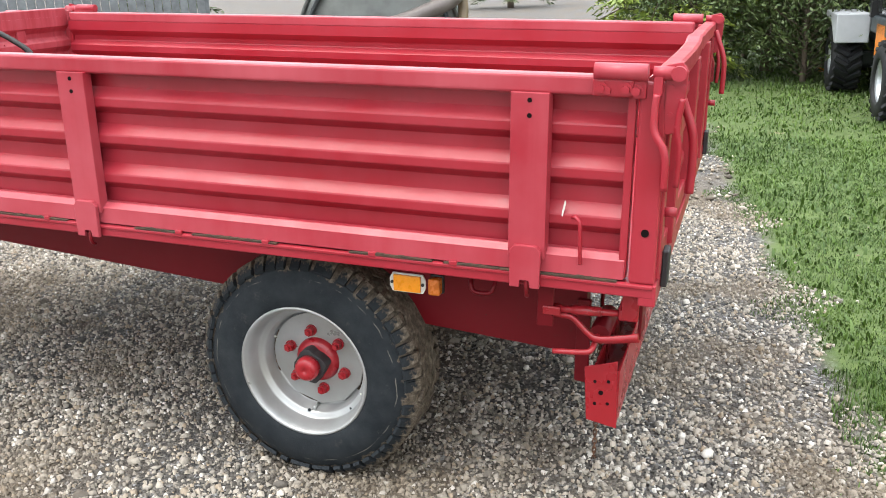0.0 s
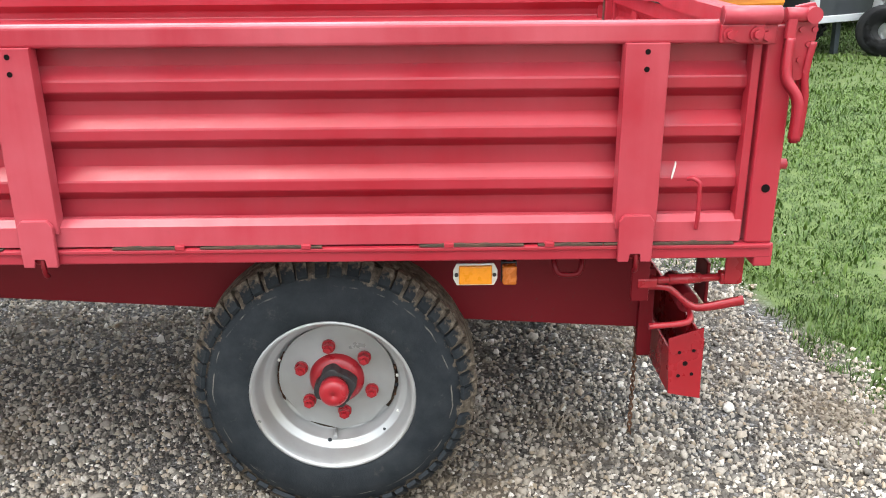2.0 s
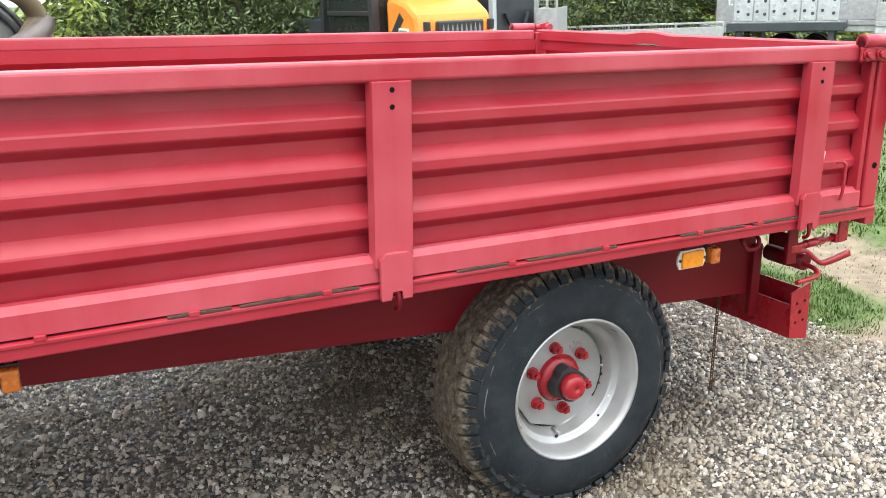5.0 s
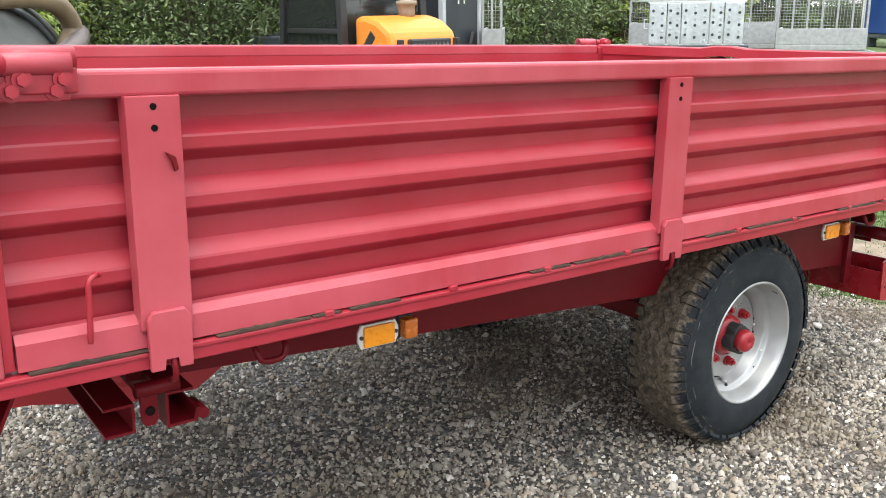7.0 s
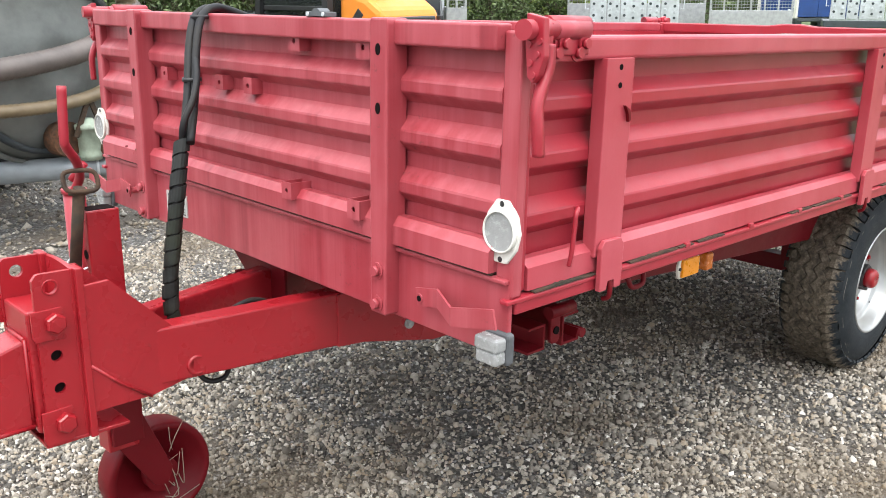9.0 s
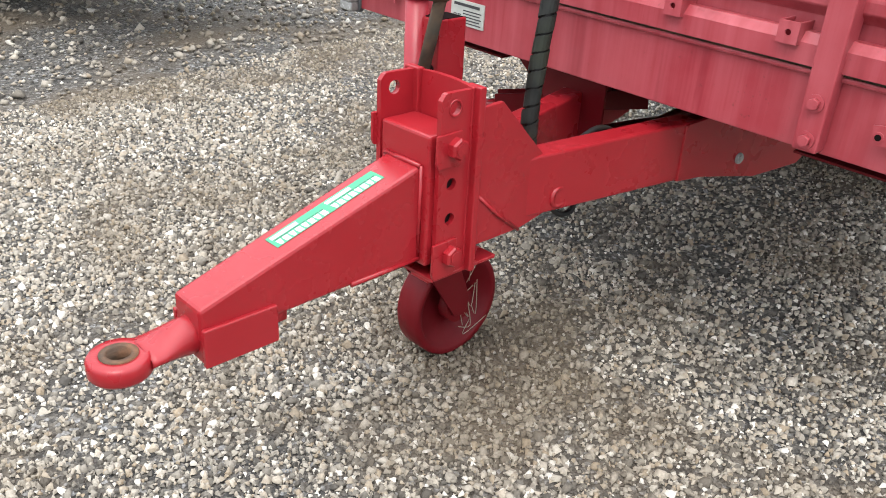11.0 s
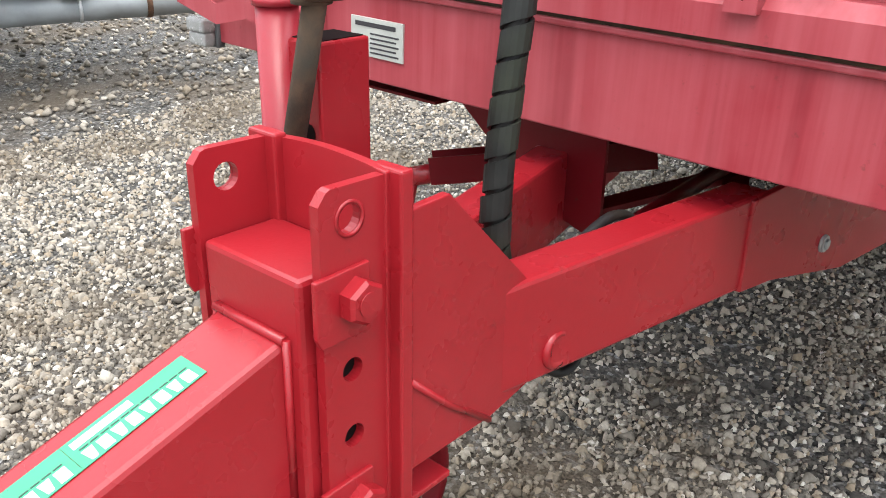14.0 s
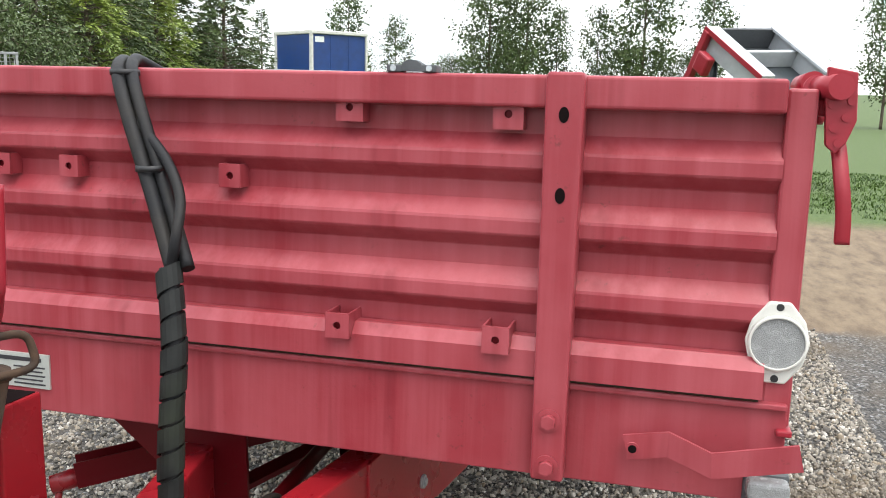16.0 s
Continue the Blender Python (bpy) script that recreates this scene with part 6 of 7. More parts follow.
hedge_a = tree("conifer", "bushy green conifer with drooping sprays in the hedge", 4.6, 1.55, 125, 100, LEAF, (0.13, 0.019), 0.55)
hedge_b = tree("conifer", "bushy yellow-green conifer with fresh sprays in the hedge", 3.9, 1.45, 115, 95, LEAF_YELLOW, (0.13, 0.019), 0.6)
hedge_c = tree("conifer", "tall dark conifer standing in the hedge", 5.6, 1.5, 125, 95, LEAF_DARK, (0.13, 0.019), 0.55)
spruce = tree("spruce", "dark pointed spruce at the edge of the field", 7.2, 1.9, 110, 70, LEAF_DARK, (0.17, 0.032), 0.45, 0.08)
broad = tree("birch", "slender leafy tree with a loose open crown", 7.0, 1.7, 80, 75, LEAF, (0.13, 0.050), 0.15, 0.15, "round", 0.08)
broad_b = tree("young_tree", "young thin-crowned tree against the sky", 5.8, 1.2, 60, 54, LEAF_DARK, (0.12, 0.045), 0.1, 0.2, "round", 0.06)
shrub = tree("shrub", "low dense green shrub", 2.6, 1.7, 100, 100, LEAF, (0.10, 0.016), 0.3, 0.02, "round", 0.05)

rnd = random.Random(21)
kinds = {"a": hedge_a, "b": hedge_b, "c": hedge_c, "s": spruce, "r": broad, "y": broad_b, "u": shrub}


def plant(key, x, y, scale=1.0, group="hedge trees"):
    ob = copy_thing(kinds[key], pose(x, y, -0.03, 0, 0, rnd.uniform(0, 360)))
    ob.scale = (scale * rnd.uniform(0.92, 1.08), scale * rnd.uniform(0.92, 1.08), scale)
    return tagged(ob, group=group)


# the hedge behind the yard, two ranks deep
for i in range(15):
    x = -1.2 + 1.35 * i
    y = 13.3 + 0.12 * i + rnd.uniform(-0.5, 0.5)
    plant(("b", "a", "a", "b", "a", "c")[i % 6], x, y, rnd.uniform(0.9, 1.15))
    if i % 2:
        plant(("c", "a", "c")[i % 3], x + 0.6, y + 2.4, rnd.uniform(1.1, 1.4))
for x, y in ((-0.8, 12.6), (0.6, 12.4), (2.2, 12.6), (5.8, 13.0), (8.0, 13.2), (-0.2, 15.8)):
    plant("u", x, y, rnd.uniform(0.8, 1.0))
# the far edge of the field
for k, x, y, s in (("r", 22.0, 24.6, 0.62), ("a", 21.0, 22.8, 0.78), ("a", 23.0, 22.0, 1.15), ("r", 23.4, 21.0, 0.92), ("r", 24.4, 19.9, 0.62), ("u", 25.2, 19.0, 1.0), ("a", 24.0, 24.0, 0.85),
                   ("y", 26.2, 18.2, 0.66), ("s", 26.9, 16.5, 0.64), ("u", 27.0, 17.8, 1.0), ("y", 28.2, 13.4, 0.98), ("y", 28.4, 11.6, 0.75),
                   ("r", 29.3, 8.0, 1.0), ("r", 29.6, 6.6, 1.08), ("u", 29.4, 7.2, 1.3), ("y", 29.9, 5.4, 0.85), ("y", 30.0, 3.8, 0.85), ("r", 30.0, 2.1, 1.12), ("u", 30.2, 2.6, 1.2),
                   ("y", 29.9, -0.4, 1.0), ("u", 30.4, 0.4, 1.1), ("r", 29.0, -6.4, 0.9), ("u", 30.5, -4.0, 1.0), ("u", 31.0, 9.8, 1.0), ("y", 29.5, -9.5, 1.0), ("a", 30, -12.5, 1.2), ("u", 31, 14.4, 1.1)):
    # set back and turned a little about the yard's front
    x, y = x + 5.0, y - 2.3
    plant(k, -5.0 + 1.15 * (0.9993 * x - 0.0366 * y), 2.3 + 1.15 * (0.0366 * x + 0.9993 * y), s, "field-edge trees")
for i in range(9):
    plant(("a", "c", "r", "u")[i % 4], 20.5 + 1.4 * i, 27.5 - 1.0 * i + rnd.uniform(-0.6, 0.6), rnd.uniform(0.75, 1.0) * (0.6 if i % 4 == 2 else 0.72), "field-edge trees")
# trees that close the yard on its other sides
for i in range(7):
    a = radians(105 + 26 * i)
    plant(("a", "c", "r", "s")[i % 4], 30 * math.cos(a) - 2, 34 * math.sin(a) + 3, rnd.uniform(1.3, 1.7), "yard-edge trees")
for o in list(kinds.values()):
    for c in o.children_recursive:
        bpy.data.objects.remove(c)
    bpy.data.objects.remove(o)

# ---------------------------------------------------------------- compact wheel loader on the grass
LOADER = pose(1.86, 9.50, 0.0, 0, 0, 3) @ Matrix.Diagonal((0.95, 1.08, 0.92, 1.0))   # its y runs forward
loader = thing("wheel_loader", LOADER, "orange and dark grey compact wheel loader on the grass", "loader")


def machine_wheel(x, y, r, w, parent):
    s = 1 if x > 0 else -1
    prof = [(r * 0.55, -w / 2), (r * 0.60, -w / 2 - 0.01), (r * 0.86, -w / 2), (r * 0.93, -w / 2 + 0.04), (r * 0.93, w / 2 - 0.04), (r * 0.86, w / 2), (r * 0.60, w / 2 + 0.01), (r * 0.55, w / 2)]
    tyre = part("wheel", revolve(B(), prof, (x, y, r), "x", 40), RUBBER, parent, "chunky black lug tyre on a pale rim")
    lug = None
    for i in range(20):
        for side in (-1, 1):
            a = 2 * math.pi * (i + (0.5 if side > 0 else 0)) / 20
            m = Matrix.Translation((x, y, r)) @ Matrix.Rotation(a, 4, "X") @ Matrix.Translation((side * w * 0.24, 0, r * 0.955)) @ Matrix.Rotation(radians(32 * side), 4, "Z")
            if lug is None:
                out = [(-0.034, -0.05 * r), (0.034, -0.05 * r), (0.024, 0.055 * r), (-0.024, 0.055 * r)]
                lug = part("lug", prism(B(), out, "x", -0.27 * w, 0.27 * w, 0.004), RUBBER, tyre)
                ob = lug
            else:
                ob = new("lug", lug.data)
                ob.parent = tyre
            ob.matrix_basis = m
    rim = [(r * 0.20, 0.02), (r * 0.45, 0.03), (r * 0.50, w / 2 - 0.05), (r * 0.57, w / 2 - 0.01), (r * 0.57, w / 2 - 0.06), (r * 0.48, -0.02), (r * 0.20, -0.02)]
    part("rim", revolve(B(), [(a, b * s) for a, b in rim], (x, y, r), "x", 32), ZINC, tyre)
    part("wheel_hub", rod(B(), (x, y, r), (x + s * 0.07, y, r), r * 0.24, 16), ZINC, tyre)


for x in (-0.58, 0.58):
    machine_wheel(x, 0.0, 0.42, 0.34, loader)
    machine_wheel(x - 0.20, 2.06, 0.42, 0.34, loader)
part("axle", box(B(), -0.45, 0.45, -0.08, 0.08, 0.34, 0.50, 0.02), MACHINE, loader)
part("axle", box(B(), -0.65, 0.25, 1.98, 2.14, 0.34, 0.50, 0.02), MACHINE, loader)
part("frame", box(B(), -0.34, 0.34, -0.6, 1.95, 0.40, 0.72, 0.03), MACHINE, loader)
out = [(-0.80, 0.40), (0.10, 0.50), (0.10, 0.82), (-0.84, 0.80)]
part("bumper", prism(B(), out, "x", -0.58, 0.58, 0.03), MACHINE, loader, "scratched dark grey rear bumper")
out = [(-0.86, 0.80), (-0.10, 0.84), (-0.10, 1.60), (-0.30, 1.62), (-0.54, 1.56), (-0.74, 1.42), (-0.84, 1.10)]
hood = part("hood", prism(B(), out, "x", -0.50, 0.50, 0.07), ORANGE, loader, "rounded orange engine hood")
part("grille", box(B(), -0.30, 0.30, -0.885, -0.80, 0.94, 1.34, 0.02), BLACK, hood)
for k in range(9):
    part("grille_slat", rod(B(), (-0.24 + 0.06 * k, -0.895, 0.97), (-0.24 + 0.06 * k, -0.865, 1.31), 0.020, 8), GREYP, hood)
for s in (-1, 1):
    bm = prism(B(), [(-0.50, 1.36), (-0.20, 1.02), (-0.14, 1.02), (-0.16, 1.12), (-0.42, 1.44)], "x", s * 0.495 - 0.012, s * 0.495 + 0.012, 0.004)
    part("side_vent", bm, BLACK, hood)
    part("badge", box(B(), s * 0.505 - 0.006, s * 0.505 + 0.006, -0.60, -0.40, 1.10, 1.26), STICKER_WHITE, hood)
    part("badge_print", box(B(), s * 0.510 - 0.006, s * 0.510 + 0.006, -0.58, -0.42, 1.15, 1.24), GREEN, hood)
part("pre_cleaner", revolve(B(), [(0.002, 1.58), (0.09, 1.58), (0.10, 1.66), (0.10, 1.73), (0.12, 1.74), (0.12, 1.79), (0.002, 1.80)], (0.12, -0.32, 0), "z", 24), TIMBER, hood, "dusty air pre-cleaner cap")
for k in range(5):
    part("lettering_bar", box(B(), -0.22 + 0.10 * k, -0.15 + 0.10 * k, -0.846, -0.80, 0.65, 0.74, 0.004), STICKER_WHITE, loader)
part("towing_jaw", box(B(), -0.20, 0.20, -0.88, -0.74, 0.50, 0.60, 0.03), RUSTY, loader)
for s in (-1, 1):
    part("rear_lamp", rod(B(), (s * 0.44, -0.83, 0.62), (s * 0.44, -0.79, 0.62), 0.035, 14), LAMP_RED, loader)
    part("hood_light", box(B(), s * 0.42 - 0.03, s * 0.42 + 0.03, -0.87, -0.80, 1.22, 1.34, 0.012), BLACK, loader)
# cab
cab = part("cab_floor", box(B(), -0.64, 0.64, -0.12, 1.30, 0.82, 1.02, 0.03), MACHINE, loader, "dark cab base")
for x in (-0.62, 0.62):
    for y, y2 in ((-0.05, 0.02), (1.24, 1.10)):
        part("cab_pillar", sweep(B(), [(x, y, 1.0), (x * 0.95, y2, 2.78)], flat(0.09, 0.09), smooth=False), BLACK, loader)
    part("side_glass", box(B(), x * 0.97 - 0.008, x * 0.97 + 0.008, 0.0, 1.14, 1.06, 2.70), GLASS, loader)
    part("door_bar", box(B(), x - 0.025, x + 0.025, 0.0, 1.10, 1.40, 1.46, 0.008), BLACK, loader)
part("rear_glass", box(B(), -0.56, 0.56, -0.04, -0.027, 1.06, 2.70), GLASS, loader)
part("front_glass", box(B(), -0.56, 0.56, 1.165, 1.18, 1.06, 2.70), GLASS, loader)
part("cab_roof", box(B(), -0.68, 0.68, -0.12, 1.28, 2.74, 2.88, 0.04), BLACK, loader)
part("seat", box(B(), -0.22, 0.22, 0.34, 0.80, 1.02, 1.20, 0.05), BLACK, loader)
part("seat_back", box(B(), -0.22, 0.22, 0.32, 0.44, 1.18, 1.75, 0.05), BLACK, loader)
part("steering_wheel", revolve(B(), [(0.17, 1.52), (0.19, 1.50), (0.17, 1.48), (0.15, 1.50)], (0, 0.90, 0), "z", 24), BLACK, loader)
for k in range(5):
    path = smooth_path([(-0.30 + 0.07 * k, 0.9, 1.1), (-0.4 + 0.1 * k, 0.95, 1.45), (-0.1 + 0.05 * k, 0.85, 1.62), (0.15, 0.95, 1.3)], 5)
    part("cable_loop", sweep(B(), path, circle(0.016, 6)), BLACK, loader)
part("step_box", box(B(), -0.64, -0.40, 0.45, 0.95, 0.55, 0.98, 0.03), ORANGE, loader)
for s in (-1, 1):
    part("front_fender", prism(B(), [(1.56, 1.02), (2.46, 1.02), (2.54, 0.94), (1.98, 0.92), (1.66, 0.66), (1.56, 0.66)], "x", s * 0.58 - 0.39, s * 0.58 - 0.01, 0.015), LIGHT_GREY, loader, "light grey front fender")
    part("lift_arm", sweep(B(), smooth_path([(s * 0.24 - 0.15, 1.70, 1.30), (s * 0.24 - 0.18, 2.15, 1.20), (s * 0.24 - 0.20, 2.70, 0.75), (s * 0.24 - 0.20, 3.10, 0.40)], 5), flat(0.10, 0.16), smooth=False), MACHINE, loader)
part("front_frame", box(B(), -0.50, 0.20, 1.50, 2.35, 0.66, 1.34, 0.03), MACHINE, loader)
part("quick_coupler", box(B(), -0.7, 0.3, 3.02, 3.20, 0.16, 0.62, 0.02), MACHINE, loader)

# ---------------------------------------------------------------- slurry tanker
TANKER = pose(-2.93, 6.68, 0.0, 0, 0, 18) @ Matrix.Diagonal((0.94, 0.94, 0.88, 1.0))   # its y runs back along the barrel
tanker = thing("slurry_tanker", TANKER, "weathered grey slurry tanker with suction hoses round its end", "tanker")
R = 0.69
prof = [(0.001, -0.16), (0.25, -0.145), (0.48, -0.09), (0.62, -0.03), (R, 0.05), (R, 3.2), (0.60, 3.3), (0.001, 3.4)]
barrel = part("barrel", revolve(B(), prof, (0, 0, 1.24), "y", 56), TANK, tanker, "stained grey steel barrel with a dished end")
for y in (0.06, 0.9, 1.9, 2.8):
    part("barrel_ring", revolve(B(), [(R, y - 0.03), (R + 0.03, y - 0.03), (R + 0.03, y + 0.03), (R, y + 0.03)], (0, 0, 1.24), "y", 48), TANK, barrel)
def hose_on(path, r, mat, name):
    """A ribbed suction hose."""
    pts = smooth_path(path, 26)
    n = len(pts) - 1
    return part(name, sweep(B(), pts, lambda t: circle(r * (1.04 if int(round(t * n)) % 2 else 0.95), 12)), mat, tanker, "ribbed suction hose")


hose_on([(-0.95, -0.16, 1.70), (-0.45, -0.24, 1.76), (0.05, -0.24, 1.86), (0.48, -0.18, 1.84), (0.66, -0.10, 1.66), (0.55, -0.16, 1.50)], 0.070, HOSE_TAN, "suction_hose")
hose_on([(-0.95, -0.18, 1.22), (-0.40, -0.27, 1.26), (0.10, -0.29, 1.34), (0.55, -0.22, 1.50), (0.72, -0.08, 1.62)], 0.075, HOSE_GREY, "suction_hose")
hose_on([(-0.95, -0.15, 1.02), (-0.45, -0.26, 0.98), (0.05, -0.27, 1.00), (0.42, -0.22, 1.10), (0.70, -0.08, 1.28), (0.74, -0.02, 1.55), (0.66, 0.0, 1.78)], 0.045, HOSE_TAN, "suction_hose")
part("top_rail", box(B(), -0.75, 0.62, 0.02, 0.10, 1.93, 2.02, 0.01), RED_DARK, tanker)
part("rear_lamp", revolve(B(), [(0.001, -0.06), (0.055, -0.06), (0.065, -0.02), (0.065, 0.03), (0.001, 0.03)], (0.70, 0.05, 1.95), "y", 20), LAMP_RED, tanker, "round red lamp")
VALVE_GREEN = plain("pale_green_valve_paint", (0.30, 0.36, 0.28), 0.6, 0.0, 0.25, 12.0, 0.3, dirt=(0.12, 0.08, 0.05))
part("valve_flange", rod(B(), (-0.03, -0.10, 0.72), (-0.03, -0.20, 0.72), 0.125, 20), RUSTY, tanker, "rusty outlet flange")
valve = part("outlet_valve", revolve(B(), [(0.001, 0.56), (0.070, 0.56), (0.076, 0.60), (0.076, 0.78), (0.090, 0.785), (0.090, 0.815), (0.055, 0.83), (0.035, 0.86), (0.001, 0.862)], (0.09, -0.25, 0), "z", 24), VALVE_GREEN, tanker, "pale green stained outlet valve")
part("valve_fork", sweep(B(), [(-0.03, -0.27, 0.74), (0.095, -0.27, 0.985), (0.115, -0.27, 0.985), (0.20, -0.27, 0.75)], flat(0.035, 0.014), smooth=False, up=(0, 1, 0)), RUST, valve)
part("valve_lever", sweep(B(), [(0.44, -0.24, 0.875), (0.20, -0.28, 0.735)], flat(0.055, 0.020), smooth=False, up=(0, 1, 0)), RUST, valve)
part("coupling", rod(B(), (0.15, -0.26, 0.67), (0.31, -0.32, 0.61), 0.088, 20), RUSTY, valve, "rusty ring coupling")
for u in (0.17, 0.23, 0.29):
    part("coupling_ring", rod(B(), (u, -0.2675 - 0.375 * (u - 0.17), 0.6625 - 0.375 * (u - 0.17)), (u + 0.025, -0.277 - 0.375 * (u - 0.17), 0.653 - 0.375 * (u - 0.17)), 0.100, 20), RUST, valve)
part("stub_pipe", rod(B(), (0.30, -0.316, 0.614), (0.46, -0.41, 0.53), 0.062, 18), PIPE, valve)
part("coupling_lever", sweep(B(), smooth_path([(0.27, -0.36, 0.70), (0.40, -0.37, 0.665), (0.58, -0.36, 0.66)], 4), flat(0.028, 0.014), smooth=False), RUST, valve)
part("end_rim", revolve(B(), [(0.60, -0.07), (0.63, -0.07), (0.64, -0.03), (0.60, -0.03)], (0, 0, 1.24), "y", 56), MACHINE, barrel)
part("chassis_beam", box(B(), -0.42, 0.42, 0.7, 3.4, 0.46, 0.58, 0.01), MACHINE, tanker)
for s in (-1, 1):
    machine_wheel(s * 0.78, 1.9, 0.46, 0.34, tanker)
    part("support_leg", box(B(), s * 0.38 - 0.04, s * 0.38 + 0.04, 2.86, 2.94, 0.0, 0.52, 0.005), MACHINE, tanker)
part("wheel_axle", box(B(), -0.75, 0.75, 1.85, 1.95, 0.40, 0.50, 0.01), RUSTY, tanker)
into = TANKER.inverted()
pipe = part("outlet_pipe", rod(B(), into @ Vector((-3.31, 6.734, 0.435)), into @ Vector((-1.55, 6.12, 0.435)), 0.082, 24), PIPE, tanker, "long galvanised outlet pipe")
part("pipe_cap", rod(B(), into @ Vector((-3.46, 6.787, 0.435)), into @ Vector((-3.29, 6.727, 0.435)), 0.092, 20), RUSTY, pipe, "rusty red pipe end")
part("pipe_strap", rod(B(), into @ Vector((-2.43, 6.427, 0.435)), into @ Vector((-2.405, 6.418, 0.435)), 0.089, 20), RUSTY, pipe)
part("pipe_joint", rod(B(), into @ Vector((-2.735, 6.534, 0.435)), into @ Vector((-2.72, 6.529, 0.435)), 0.090, 20), ZINC, pipe)

# ---------------------------------------------------------------- parked trailers beyond the grass
HORSE = pose(3.40, 10.37, 0.0, 0, 0, 20) @ Matrix.Diagonal((0.9, 0.9, 0.9, 1.0))   # its x runs along the flank
horse = thing("horse_trailer", HORSE, "anthracite box trailer with aluminium edges parked on grass", "trailer")
body = part("box_body", box(B(), 0.0, 1.05, 0.0, 2.9, 0.50, 2.55, 0.03), ANTHRACITE, horse)
for x in (0.0, 1.05):
    part("corner_profile", box(B(), x - 0.045, x + 0.045, -0.035, 0.05, 0.45, 2.56, 0.01), LIGHT_GREY, horse)
    part("corner_profile", box(B(), x - 0.045, x + 0.045, 2.85, 2.935, 0.45, 2.56, 0.01), LIGHT_GREY, horse)
part("sill_profile", box(B(), -0.03, 1.08, -0.03, 2.93, 0.43, 0.52, 0.01), LIGHT_GREY, horse)
for y0_, y1_ in ((0.35, 1.35), (1.65, 2.55)):
    part("window_frame", box(B(), -0.022, 0.01, y0_, y1_, 0.95, 1.85, 0.01), LIGHT_GREY, horse)
    part("window_pane", box(B(), -0.028, -0.018, y0_ + 0.05, y1_ - 0.05, 1.0, 1.8, 0.004), BLACK, horse)
panel = part("upper_panel", box(B(), -0.030, -0.002, 0.08, 2.82, 1.95, 2.44, 0.006), WHITE, horse, "white upper panel with dark lettering shown as bars")
for k in range(9):
    part("lettering_bar", box(B(), -0.034, -0.028, 0.30 + 0.24 * k, 0.46 + 0.24 * k, 2.06, 2.06 + (0.18 if k in (0, 4, 8) else 0.12), 0.001), INK, panel)
part("middle_profile", box(B(), -0.036, 0.0, 1.42, 1.50, 0.52, 1.95, 0.006), LIGHT_GREY, horse)
bm = B()
sweep(bm, smooth_path([(0.40, -0.012, 1.86), (0.44, -0.012, 1.97), (0.54, -0.012, 1.99), (0.60, -0.012, 2.06), (0.66, -0.012, 2.02)], 5), flat(0.05, 0.008), smooth=False, up=(0, 1, 0))
sweep(bm, [(0.44, -0.012, 1.95), (0.43, -0.012, 1.80)], flat(0.035, 0.008), smooth=False, up=(0, 1, 0))
sweep(bm, [(0.58, -0.012, 1.98), (0.60, -0.012, 1.80)], flat(0.035, 0.008), smooth=False, up=(0, 1, 0))
part("emblem", bm, WHITE, horse, "small white emblem")
for x in (0.24, 0.82):
    part("door_catch", sweep(B(), [(x, -0.03, 1.36), (x + 0.10 * (1 if x < 0.5 else -1), -0.05, 1.18)], flat(0.05, 0.02), smooth=False), BLACK, horse)
for x in (0.02, 1.03):
    machine_wheel(x + (0.1 if x > 0.5 else -0.1), 1.35, 0.33, 0.2, horse)
    machine_wheel(x + (0.1 if x > 0.5 else -0.1), 2.05, 0.33, 0.2, horse)
part("axle", box(B(), 0.0, 1.05, 1.30, 2.10, 0.30, 0.44, 0.02), MACHINE, horse)
part("stand", box(B(), 0.48, 0.56, 0.1, 0.18, 0.0, 0.46, 0.01), MACHINE, horse)


